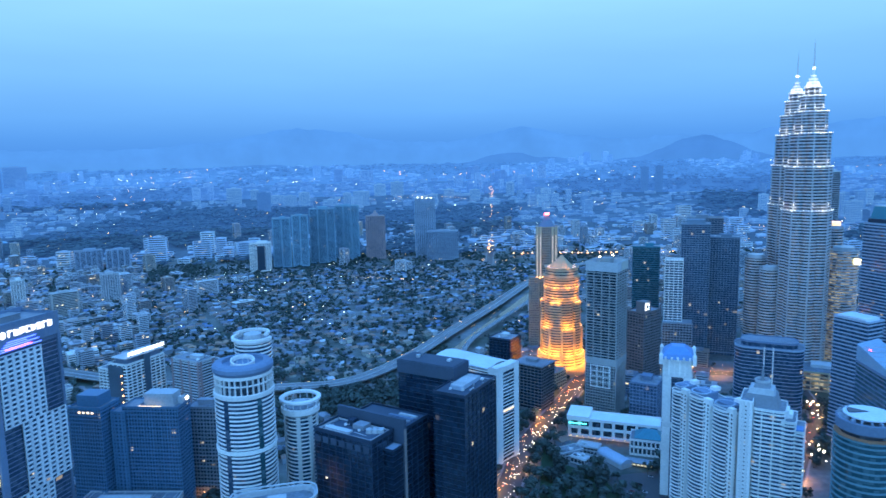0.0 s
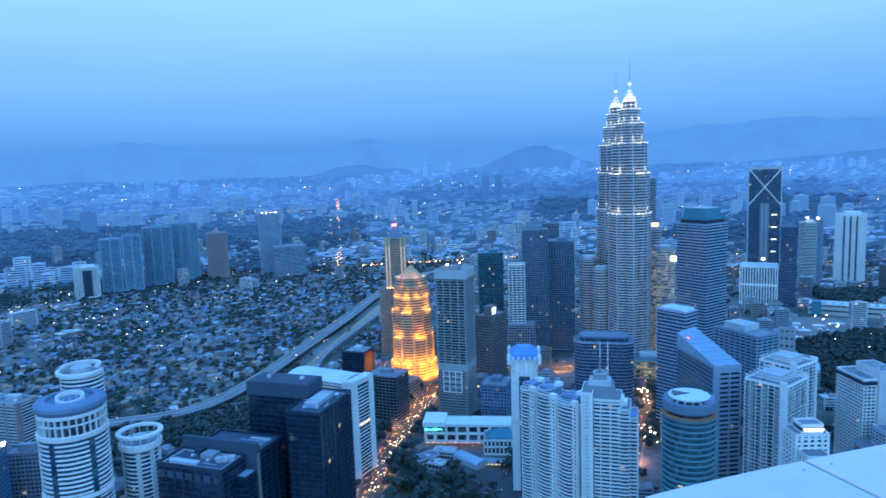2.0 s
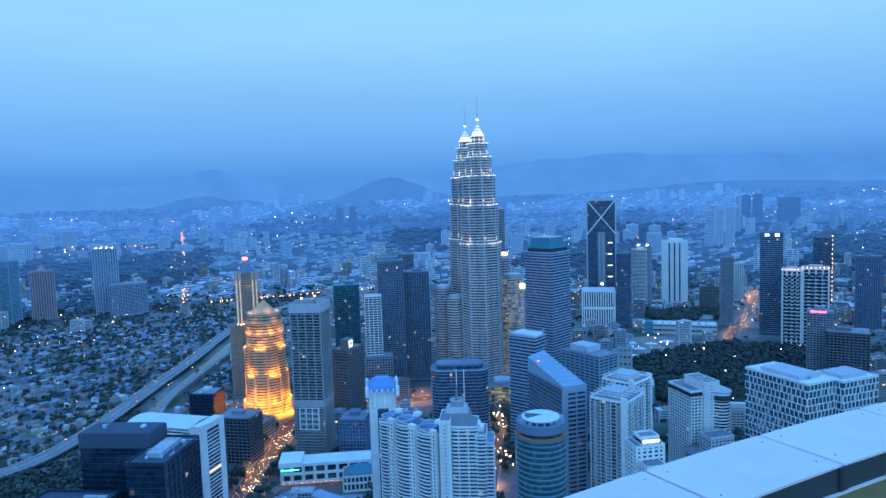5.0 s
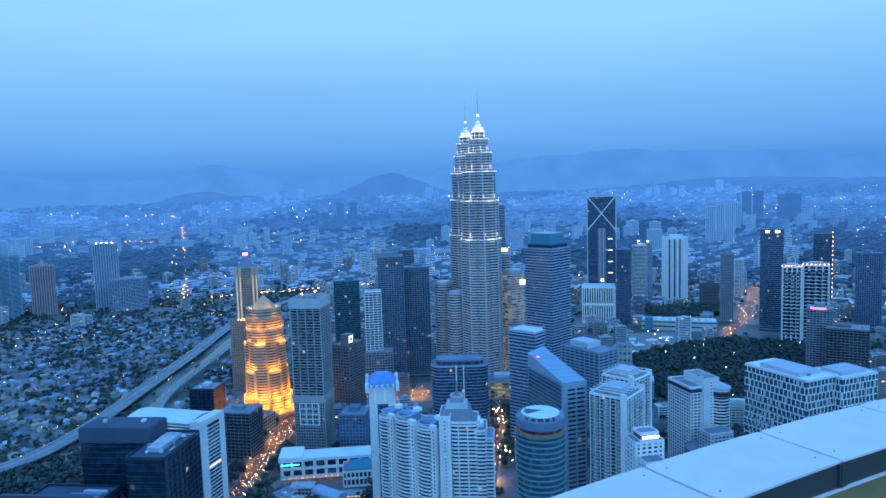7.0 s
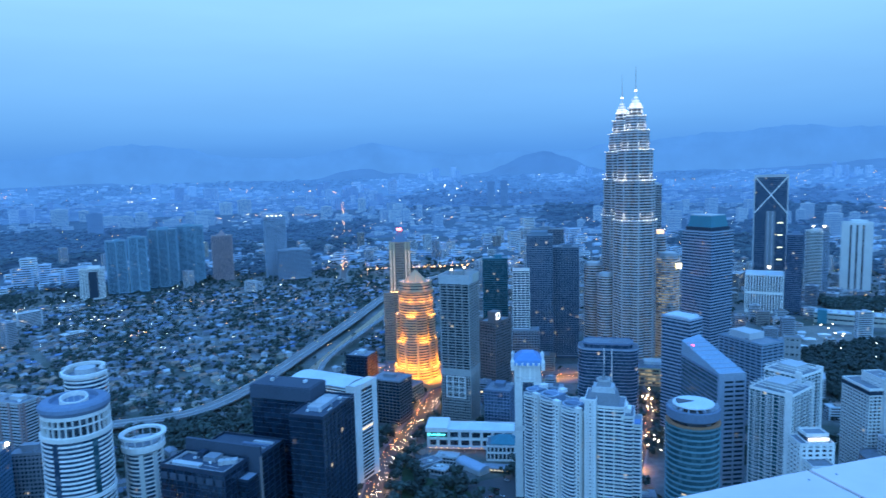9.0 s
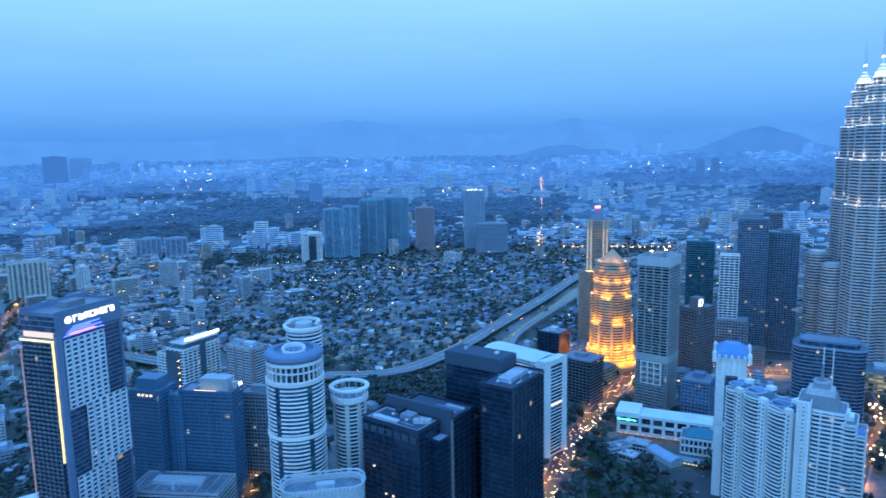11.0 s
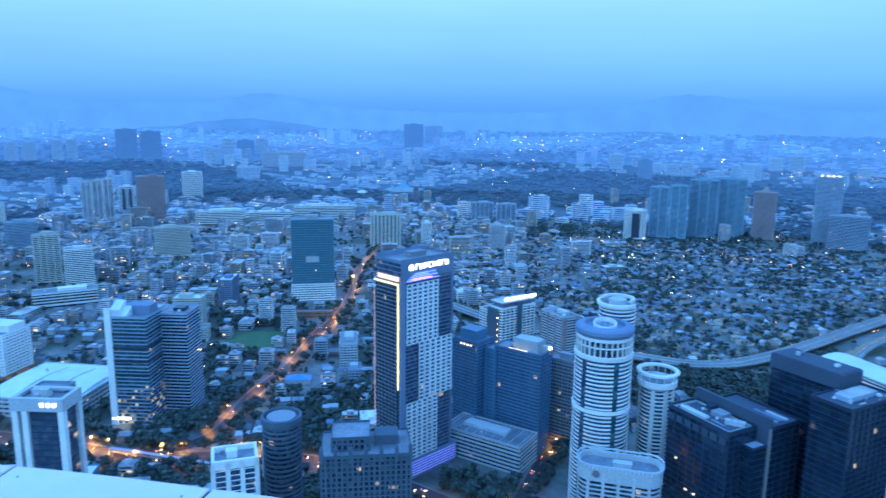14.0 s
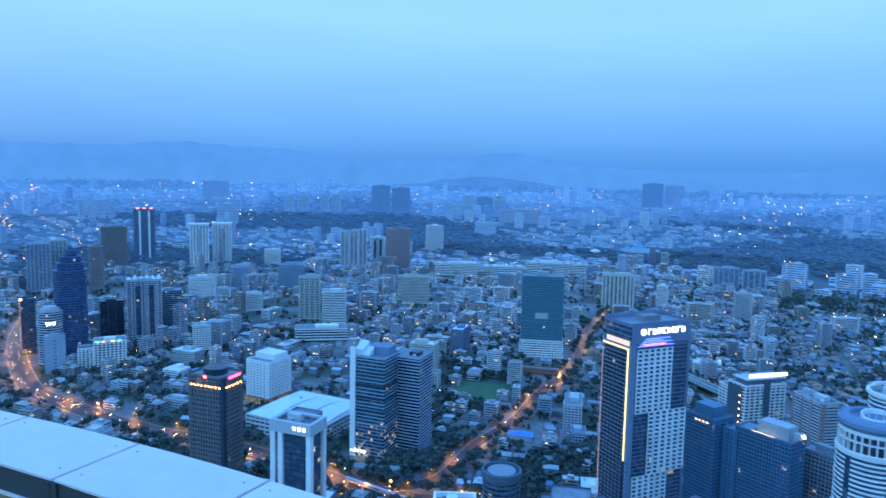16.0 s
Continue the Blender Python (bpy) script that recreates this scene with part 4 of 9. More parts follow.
def white_office():
    t = thing("white_office", 31, 681, 49, "white office slab with a curved roof and slotted end wall", "office building", clear=50)
    volume(t, rect(34, 82), 0, 94, 3.7, 1.3, 0.5, WHITE, GLASS, 0, top=0.4, roof=ROOFWHITE)
    bm = bmesh.new()
    pts = [(-18 + 36 * i / 12, 95 + 5.0 * math.sin(math.pi * (0.12 + 0.76 * i / 12))) for i in range(13)]
    lo = [[bm.verts.new((x, y, z - dz)) for x, z in pts] for y, dz in ((-30, 0), (41, 0), (-30, 0.9), (41, 0.9))]
    for i in range(12):
        bm.faces.new((lo[0][i], lo[0][i + 1], lo[1][i + 1], lo[1][i]))
        bm.faces.new((lo[2][i + 1], lo[2][i], lo[3][i], lo[3][i + 1]))
        bm.faces.new((lo[0][i + 1], lo[0][i], lo[2][i], lo[2][i + 1]))
        bm.faces.new((lo[1][i], lo[1][i + 1], lo[3][i + 1], lo[3][i]))
    part("curved_roof", bm, ROOFWHITE, t)
    # end wall towards the boulevard with slots
    box_part("end_wall", -17.6, -42.2, 0, -9.5, -41.0, 99, WHITE, t)
    box_part("end_wall", 9.5, -42.2, 0, 17.6, -41.0, 99, WHITE, t)
    box_part("side_wall", -17.9, -42, 0, -17.0, -30, 99, WHITE, t)
    prism_part("end_block", shift(rect(35, 10), 0, -37), 94, 99, WHITE, t)
    box_part("slot_glass", -9.5, -41.75, 4, 9.5, -40.9, 93, GLASS, t)
    for i in range(25):
        box_part("slot_band", -9.5, -42.1, 5.5 + i * 3.5, 9.5, -41.2, 6.5 + i * 3.5, WHITE, t)
    light_bar("lit_floor", -9, -41.95, 52.6, 9, -41.2, 54.4, lamp_mat("amber_floor_light", (1.0, 0.65, 0.2), 1.6), t, "amber lit floor")
    light_bar("lit_strip", -17.9, -20, 88.5, -17.4, 10, 90, lamp_mat("amber_strip_light", (1.0, 0.7, 0.25), 0.8), t, "amber lit window strip")
    t = thing("black_cube", 79, 868, 59, "small dark glass office cube", "office building", clear=24)
    volume(t, rect(31, 31), 0, 70, 3.8, 0.4, 0.3, DARK, GLASSBLACK, 5, 0.4)
    clutter(t, 26, 26, 70.2, 41, PALE)
    t = thing("dark_block", 108, 806, 53, "low dark office block with an overhanging flat roof", "office building", clear=27)
    volume(t, rect(32, 40), 0, 54, 3.8, 0.9, 0.5, BROWN, GLASSBLACK, 5, 0.5)
    prism_part("flat_roof", rect(34, 42), 54, 55.2, ROOFGREY, t)
    clutter(t, 26, 32, 55.2, 43, GREY)
    t = thing("low_hall", 138, 872, 50, "low brown hall beside the floodlit tower", "hall", clear=24)
    volume(t, rect(36, 30), 0, 22, 4.2, 1.6, 0.5, BEIGE, GLASS, 5, 0.8)
    clutter(t, 30, 24, 22.2, 45, GREY)
    t = thing("car_park_block", -265, 531, 88, "low white office block with ribbon windows and flat roofs", "office building", clear=46)
    volume(t, rect(36, 80), 0, 26, 3.6, 1.7, 0.6, PALE, GLASS, 0)
    prism_part("roof_house", shift(rect(12, 44), 2, 4), 26, 29, PALE, t)
    for k in range(9):
        box_part("roof_joint", -17, -36 + k * 9, 26.16, 17, -35.6 + k * 9, 26.5, PALE, t)
    clutter(t, 30, 70, 26.2, 47, PALE, big=False)


def unfinished_tower():
    t = thing("unfinished_tower", 190, 782, 57, "raw concrete tower under construction with boarded top", "tower", clear=30)
    plan = rect(35, 37)
    volume(t, plan, 68, 172, 3.3, 0.8, 1.3, CONCRETE, GLASS, 8.8, 0.8, top=0.2)
    volume(t, plan, 0, 62, 3.3, 0.9, 0.8, CONCRETE, GLASS, 3.0, 0.7, top=0.2)
    prism_part("transfer_floor", rect(36, 38), 61, 69, CONCRETE, t)
    bm = bmesh.new()
    ringwall(bm, rect(36, 38), rect(35, 37), 171, 182)
    part("hoarding", bm, PALE, t, "pale boards round the top floors")
    box_part("yellow_hoarding", -5, -19.6, 171.5, 17.5, -19.1, 181.5, YELLOW, t, "yellow boards on one side")
    for i in range(5):
        box_part("frame_rail", -18.7, -12, 34 + i * 6.4, -18.2, 12, 34.9 + i * 6.4, WHITE, t)
    for i in range(4):
        box_part("frame_bar", -18.9, -12 + i * 7.6, 34, -18.3, -10.8 + i * 7.6, 60, WHITE, t)
    for x, y in ((-8, 6), (9, -4)):
        box_part("mast", x, y, 172, x + 0.6, y + 0.6, 188, YELLOW, t)
        light_bar("site_lamp", x - 0.6, y - 0.6, 186, x + 1.0, y + 1.0, 187.4, LAMPWHITE, t, "white site floodlight")
    prism_part("lift_core", rect(12, 12), 172, 185, CONCRETE, t)


def floodlit_tower():
    x, y = polar(9.95, 955)
    t = thing("floodlit_tower", x, y, 35, "stepped round stone tower floodlit in orange", "tower", clear=44)
    face = math.degrees(math.atan2(-y, -x)) - 35
    def bay(a, wide, r0, r1, n=6):
        """Plan of a bowed bay between two radii."""
        at = [radians(a - wide / 2 + wide * i / n) for i in range(n + 1)]
        bulge = [r1 * (1 + 0.035 * math.sin(math.pi * i / n)) for i in range(n + 1)]
        return [(q * math.cos(v), q * math.sin(v)) for q, v in zip(bulge, at)] + [(r0 * math.cos(v), r0 * math.sin(v)) for v in (at[-1], at[0])]
    volume(t, circle(24.5, 40), 0, 137, 3.7, 1.9, 0.9, STONE, GLASSWARM, 0, top=0.9)
    volume(t, circle(22.5, 40), 137, 149, 4.0, 2.6, 0.6, BEIGE, GLASS, 0, top=0.9)
    for k in range(10):
        a = face - 16 + 36 * k
        volume(t, bay(a, 34.5, 20, 28.2), 0, 102 if k % 2 == 0 else 65, 3.7, 1.9, 0.8, STONE, GLASSWARM, 0, top=0.9)
        volume(t, bay(a, 31, 22, 31.8), 0, 28, 3.7, 1.9, 0.8, STONE, GLASSWARM, 0, top=0.9)
    for z, r in ((137, 25.6), (149, 23.6), (122, 25.2)):
        bm = bmesh.new()
        ringwall(bm, circle(r, 40), circle(r - 1.8, 40), z - 0.7, z + 0.8)
        part("cornice", bm, STONE, t)
    bm = bmesh.new()
    n = 8
    lo = [bm.verts.new((17 * math.cos(2 * math.pi * i / n), 17 * math.sin(2 * math.pi * i / n), 149)) for i in range(n)]
    p = bm.verts.new((0, 0, 166))
    for i in range(n):
        bm.faces.new((lo[i], lo[(i + 1) % n], p))
    bm.faces.new(lo[::-1])
    part("pointed_roof", bm, STONE, t)
    for k in range(10):
        a = radians(face - 34 + 36 * k)
        prism_part("shaft_pier", shift(circle(1.7, 10), 29.2 * math.cos(a), 29.2 * math.sin(a)), 0, 66, STONE, t)
    prism_part("podium", rounded(84, 70, 10), 0, 12, STONE, t)
    white = box_part("lit_sign", 20.5, -10, 139, 21.4, -4, 146, SIGNWHITE, t, "lit white square sign")
    # floodlight fittings on each ledge
    fl = lamp_mat("orange_floodlight", (1.0, 0.52, 0.06), 2.0)
    ledges = [(z, r, face - 16 + 36 * k) for k in range(10) for z, r in ((103 if k % 2 == 0 else 66, 27.2), (29, 31.0))]
    for z, r, a in ledges:
        bm = bmesh.new()
        for q in range(-12, 13, 4):
            v = radians(a + q)
            box(bm, r * math.cos(v) - 0.45, r * math.sin(v) - 0.45, z, r * math.cos(v) + 0.45, r * math.sin(v) + 0.45, z + 0.5)
        part("floodlight_row", bm, fl, t, "row of orange floodlights")
    bm = bmesh.new()
    for i in range(30):
        v = radians(i * 12)
        box(bm, 24.6 * math.cos(v) - 0.35, 24.6 * math.sin(v) - 0.35, 122.9, 24.6 * math.cos(v) + 0.35, 24.6 * math.sin(v) + 0.35, 123.6)
    part("floodlight_row", bm, fl, t, "ring of orange floodlights")
    bm = bmesh.new()
    ringwall(bm, circle(20, 8), circle(19, 8), 148.9, 149.2)
    part("floodlight_trough", bm, fl, t, "orange floodlight trough")
    return x, y


def twin_towers():
    def star(r, n=64):
        pts = []
        for i in range(n):
            a = 2 * math.pi * i / n
            k = abs(math.cos(4 * a))
            pts.append((r * (0.87 + 0.13 * k ** 0.6) * math.cos(a), r * (0.87 + 0.13 * k ** 0.6) * math.sin(a)))
        return pts
    glow = lamp_mat("tower_floodlight", (1.0, 0.93, 0.78), 2.6)
    soft_glow = lamp_mat("soft_facade_light", (1.0, 0.92, 0.76), 1.3)
    # lighter copy of STEEL, so cornices and crown look floodlit
    crown = mat("lit_steel", (0.72, 0.73, 0.74), rough=0.3, metal=0.5, var=0.08)
    spots = []
    for dist, az in ((1030, 28.16), (1132, 27.12)):
        x, y = polar(az, dist)
        t = thing("twin_tower", x, y, -az + 11, "tall steel and glass twin tower with lit setbacks and a spire", "skyscraper", "twin towers", clear=46)
        for z0, z1, r in ((0, 225, 31.0), (225, 282, 28.6), (282, 325, 25.2), (325, 353, 20.0), (353, 373, 14.6), (373, 384, 9.6)):
            volume(t, star(r), z0, z1, 4.0, 1.7, 0.9, STEEL, GLASSWARM, 0, split=dist < 1100, top=0.8)
            bm = bmesh.new()
            ringwall(bm, star(r + 0.9), star(r - 1), z1 - 0.5, z1 + 0.5)
            part("cornice", bm, crown, t)
            lamps = bmesh.new()
            for i in range(40):
                a = 2 * math.pi * i / 40
                q = 0.87 + 0.13 * abs(math.cos(4 * a)) ** 0.6
                s = 0.2 + 0.16 * (i % 5 == 0)
                box(lamps, (r * q + 0.5) * math.cos(a) - s, (r * q + 0.5) * math.sin(a) - s, z1 + 0.5, (r * q + 0.5) * math.cos(a) + s, (r * q + 0.5) * math.sin(a) + s, z1 + 1.3)
            tagged(part("floodlights", lamps, glow, t, "ring of white floodlights"), kind="stuff")
            # rounded steel columns at the points of the star
            cols = bmesh.new()
            for i in range(8):
                a = 2 * math.pi * i / 8
                prism(cols, shift(circle(0.95 * r / 31, 8), (r - 0.6) * math.cos(a), (r - 0.6) * math.sin(a)), z0, z1 + 1.0)
            tagged(part("star_columns", cols, STEEL, t), kind="stuff")
        for z in (231, 287, 331, 358, 377):
            r = 28.8 if z < 282 else 25.4 if z < 325 else 20.2 if z < 353 else 14.8 if z < 373 else 9.8
            lamps = bmesh.new()
            for i in range(8):
                a = 2 * math.pi * i / 8 + 0.05
                box(lamps, r * math.cos(a) - 0.22, r * math.sin(a) - 0.22, z, r * math.cos(a) + 0.22, r * math.sin(a) + 0.22, z + 5.0)
            tagged(part("facade_lights", lamps, soft_glow, t), kind="stuff")
        prof = [(8.6, 384), (8.6, 387), (7.0, 387.6), (6.6, 391), (5.0, 391.6), (4.6, 395), (3.4, 395.6), (2.9, 400), (1.9, 401), (1.3, 408)]
        lathe("crown", prof, crown, t, 24)
        # rings and ribs glow themselves, standing for floodlight on the crown
        for q, z in ((8.7, 386.6), (6.9, 390.6), (4.9, 394.6), (3.2, 399)):
            bm = bmesh.new()
            ringwall(bm, circle(q, 20), circle(q - 0.5, 20), z, z + 0.7)
            part("crown_light", bm, soft_glow, t, "ring glowing for floodlit crown steel")
        for k in range(8):
            a = radians(k * 45)
            box_part("crown_rib", 7.2 * math.cos(a) - 0.3, 7.2 * math.sin(a) - 0.3, 384, 7.2 * math.cos(a) + 0.3, 7.2 * math.sin(a) + 0.3, 390.5, soft_glow, t)
        bm = bmesh.new()
        bmesh.ops.create_icosphere(bm, subdivisions=2, radius=1.9)
        part("ring_ball", bm, glow, t, "lit ball under the mast", at=pose(0, 0, 409))
        lathe("mast", ((1.1, 407), (0.7, 420), (0.4, 434), (0.12, 446)), STEEL, t, 12)
        spots.append((x, y))
    for dist, az, r, h, lab in ((1078, 24.9, 15, 152, "round steel side tower beside the twin tower"), (1036, 25.9, 13.5, 142, "lower round steel side tower"), (1075, 30.7, 19, 168, "round side tower with brightly lit floors"), (1085, 30.0, 12, 196, "slim round side tower with an amber top")):
        x, y = polar(az, dist)
        t = thing("side_tower", x, y, 0, lab, "tower", "twin towers", clear=r + 4)
        volume(t, circle(r, 32), 0, h, 4.0, 2.3 if az > 30 else 1.7, 0.8, STEEL, GLASSLIT if az > 30 else GLASSWARM, 0, split=False)
        prism_part("roof_drum", circle(r * 0.7, 24), h, h + 4, STEEL, t)
        if az == 30.0:
            lathe("lit_drum", ((8, h + 4), (8, h + 9), (0.1, h + 9.2)), lamp_mat("amber_drum_light", (1.0, 0.55, 0.16), 1.6), t, 20)
    x, y = polar(31.6, 1060)
    t = thing("roof_screen", x, y, -31, "bright lit screen on a side tower's roof", "screen", z=150)
    box_part("panel", -4, -0.6, 0, 4, 0.6, 8, lamp_mat("yellow_screen_light", (1.0, 0.8, 0.35), 3.0), t)
    # bridge between the two
    (ax, ay), (bx, by) = spots
    t = thing("sky_bridge", (ax + bx) / 2, (ay + by) / 2, math.degrees(math.atan2(by - ay, bx - ax)), "two-storey steel bridge between the twin towers", "bridge", z=170)
    box_part("bridge_deck", -26, -3.5, 0, 26, 3.5, 8, STEEL, t)
    for s in (-1, 1):
        bm = bmesh.new()
        box(bm, -0.8, -0.8, -44, 0.8, 0.8, 0)
        bmesh.ops.transform(bm, matrix=pose(s * 0.6, 0, 0, 0, -s * 32, 0), verts=bm.verts)
        part("strut", bm, STEEL, t)
    x, y = polar(29.0, 985)
    t = thing("shopping_podium", x + 14, y - 6, -28, "low shopping podium at the foot of the twin towers", "mall", clear=60)
    volume(t, rounded(190, 60, 12), 0, 24, 6, 2.0, 0.6, BEIGE, GLASSLIT, 10, 1.0)
    clutter(t, 150, 40, 24.2, 55, PALE)
    return spots


def bow(cx, y, w, out, n=9):
    """Plan of a bowed balcony stack standing before a front at y."""
    return [(cx + w / 2 * math.cos(math.pi + math.pi * i / n), y + out * math.sin(math.pi + math.pi * i / n)) for i in range(n + 1)] + [(cx + w / 2, y + 1.5), (cx - w / 2, y + 1.5)]


def white_apartments():
    """Two joined white blocks: piers between bowed balcony stacks, and a banded front that steps down."""
    t = thing("white_apartments", 210.8, 517.8, -66, "white apartment tower with stacks of bowed balconies", "apartment tower", "white apartment towers", clear=34)
    volume(t, rect(64, 22), 0, 111, 3.0, 1.5, 0.4, WHITE, GLASSBLUE, 4.0, 1.7, top=1.1, roof=ROOFGREY)
    for cx, w, h in ((-25, 13, 112), (-4, 18, 113.5), (20, 18, 111.5)):
        volume(t, bow(cx, -11, w, 4.4, 12), 0, h, 3.0, 1.0, 0.9, WHITE, GLASSBLUE, 0, top=0.8)
        prism_part("penthouse", shift(rounded(w * 0.9, 13, 2.5, 3), cx, -3), h - 2, h + 4.2, BLUEGREY, t)
        bm = bmesh.new()
        ringwall(bm, shift(circle(w * 0.42, 20), cx, -8), shift(circle(w * 0.42 - 1.1, 20), cx, -8), h + 3.6, h + 4.4)
        part("roof_ring", bm, PALEBLUE, t)
        prism_part("stair_head", shift(rect(5, 6), cx + w * 0.2, 3), h + 4, h + 7, WHITE, t)
        clutter(t, w, 10, 111.2, 61 + int(cx), WHITE, big=False)
    for cx, w in ((-16, 6.4), (8, 6.4), (31, 5.0)):
        box_part("shaft_pier", cx - w / 2, -14.4, 0, cx + w / 2, -10.4, 116, WHITE, t)
        for side in (-1.7, 1.7):
            bm = bmesh.new()
            for i in range(35):
                box(bm, cx + side - 0.6, -14.48, 5 + i * 3.1, cx + side + 0.6, -14.3, 6.5 + i * 3.1)
            tagged(part("slot_glazing", bm, GLASS, t), kind="stuff")
    t = thing("white_apartments", 237.3, 481.8, -30, "white apartment tower with a banded front and stepped roof", "apartment tower", "white apartment towers", clear=30)
    volume(t, shift(rect(9, 29), -13.5, -0.5), 0, 124, 3.0, 2.0, 0.4, WHITE, GLASS, 3.0, 1.9, top=1.1)
    volume(t, shift(rounded(22, 27, 3.5, 5), 1.5, 0), 0, 119, 3.0, 1.15, 1.0, WHITE, GLASSBLUE, 0, top=1.1)
    volume(t, shift(rounded(11, 27, 3.0, 5), 13.8, 0.6), 0, 112, 3.0, 1.15, 1.0, WHITE, GLASSBLUE, 0, top=1.1)
    volume(t, shift(rounded(8, 24, 2.0, 4), 21, 2), 0, 105, 3.0, 1.15, 1.0, WHITE, GLASSBLUE, 0, top=1.1)
    for cx in (-3, 4.5):
        box_part("balcony_rib", cx - 0.4, -14.2, 0, cx + 0.4, -12.5, 120, WHITE, t)
    # grey pitched top in steps under a lattice spire
    for (w, d, z0, z1, top), m in zip(((25, 20, 119, 128, 0.8), (18, 15, 128, 132, 0.9), (11, 10, 132, 136, 0.85)), (GREY, PALE, GREY)):
        bm = bmesh.new()
        prism(bm, rect(w, d), z0, z1, top)
        bmesh.ops.translate(bm, verts=bm.verts, vec=(-4.5, 1.5, 0))
        part("stepped_top", bm, m, t)
    bm = bmesh.new()
    ringwall(bm, shift(circle(5.5, 18), -4.5, 1.5), shift(circle(4.7, 18), -4.5, 1.5), 136, 137.6)
    part("roof_ring", bm, PALE, t)
    lathe("spire", ((1.6, 136), (1.0, 141), (0.3, 149)), GREY, t, 8).location = (-4.5, 1.5, 0)
    prism_part("stepped_top", shift(rect(6, 12), 11, 2), 112, 118, WHITE, t)
    prism_part("stepped_top", shift(rect(4, 10), 14.6, 2), 112, 115.4, WHITE, t)
    prism_part("pool", shift(rect(5.6, 9), 21, -3), 105.1, 106.4, BLUEROOF, t)
    clutter(t, 24, 18, 119.2, 63, WHITE, big=False)


def bank_court():
    # slender tower with the blue roof
    t = thing("blue_roof_tower", 206, 585, -19, "slim white tower with a blue tiled hipped roof", "tower", clear=22)
    volume(t, rect(20, 20), 0, 112, 4.0, 0.25, 0.5, BLUEGREY, GLASSBLUE, 0)
    for sx in (-1, 1):
        for sy in (-1, 1):
            box_part("corner_pier", sx * 8.6 - 3.6, sy * 8.6 - 3.6, 0, sx * 8.6 + 3.6, sy * 8.6 + 3.6, 114, WHITE, t)
    for z in (64, 110):
        prism_part("collar", rect(24.5, 24.5), z, z + 4, WHITE, t)
    prism_part("attic", rect(22, 22), 114, 126, WHITE, t)
    for i in range(6):
        box_part("attic_fin", -12 + i * 4.4, -12.4, 112, -10.6 + i * 4.4, -11.0, 127, WHITE, t)
        box_part("attic_fin", -12.4, -12 + i * 4.4, 112, -11.0, -10.6 + i * 4.4, 127, WHITE, t)
    bm = bmesh.new()
    lo = [bm.verts.new((a, b, 126)) for a, b in rect(27, 27)]
    mid = [bm.verts.new((a, b, 130.5)) for a, b in rect(24, 24)]
    hi = [bm.verts.new((a, b, 136)) for a, b in rect(11, 11)]
    for r0, r1 in ((lo, mid), (mid, hi)):
        for i in range(4):
            bm.faces.new((r0[i], r0[(i + 1) % 4], r1[(i + 1) % 4], r1[i]))
    bm.faces.new(hi)
    bm.faces.new(lo[::-1])
    part("hipped_roof", bm, BLUEROOF, t)
    for x, y in rect(27.5, 27.5):
        bm = bmesh.new()
        box(bm, x - 1.6, y - 1.6, 122, x + 1.6, y + 1.6, 130)
        pyramid(bm, 3.4, 3.4, 130, 133, x, y)
        part("corner_pinnacle", bm, WHITE, t)
    for k in range(5):
        for s in (-1, 1):
            box_part("roof_merlon", -10 + k * 5 - 0.9, s * 13.6 - 0.5, 125, -10 + k * 5 + 0.9, s * 13.6 + 0.5, 128.4, WHITE, t)
            box_part("roof_merlon", s * 13.6 - 0.5, -10 + k * 5 - 0.9, 125, s * 13.6 + 0.5, -10 + k * 5 + 0.9, 128.4, WHITE, t)
    # long white court with tall openings
    t = thing("court_building", 182, 706, -19, "low white court building with tall square openings and a cyan light", "public building", clear=50)
    volume(t, rect(96, 26), 0, 20, 10, 2.2, 3.0, WHITE, GLASS, 12, 3.0, top=2.0, roof=ROOFWHITE)
    light_bar("cyan_light", -47, -13.6, 15.5, -28, -13.1, 16.6, SIGNCYAN, t, "cyan light band")
    prism_part("corner_block", shift(rect(24, 32), -37, 0), 20, 25, WHITE, t)
    for i in range(14):
        light_bar("canopy_lamp", -44 + i * 6.2, -20, 4.0, -43 + i * 6.2, -19, 5.0, LAMPWARM, t, "warm canopy lamp")
    prism_part("canopy", shift(rect(90, 5), 0, -18.5), 5.0, 5.6, PALE, t)
    for i in range(8):
        box_part("canopy_post", -43 + i * 12.2, -20.5, 0, -42.4 + i * 12.2, -19.9, 5.0, PALE, t)
    t = thing("teal_roof_hall", 208, 666, -19, "white hall with a teal hipped roof and tall windows", "public building", clear=26)
    volume(t, rect(38, 26), 0, 16, 8, 2.0, 1.2, WHITE, GLASS, 4.4, 1.4)
    bm = bmesh.new()
    lo = [bm.verts.new((a, b, 17.5)) for a, b in rect(30, 22)]
    hi = [bm.verts.new((a, b, 24)) for a, b in rect(12, 4)]
    for i in range(4):
        bm.faces.new((lo[i], lo[(i + 1) % 4], hi[(i + 1) % 4], hi[i]))
    bm.faces.new(hi)
    bm.faces.new(lo[::-1])
    part("hipped_roof", bm, TEALROOF, t)
    # low white roofs in the gardens in front
    for x, y, w, d, h, rot, m in ((124, 660, 26, 15, 7, 24, ROOFGREY), (146, 668, 22, 13, 8, -28, PALE), (133, 645, 16, 12, 6, -40, PALE)):
        t = thing("garden_pavilion", x, y, rot, "low pavilion with a pale flat roof among trees", "pavilion", "garden pavilions", clear=14)
        volume(t, rect(w, d), 0, h, 3.5, 1.2, 0.5, PALE, GLASS, 4, 0.6, roof=m)
        prism_part("roof_sheet", rect(w + 2, d + 2), h + 0.2, h + 0.7, m, t)
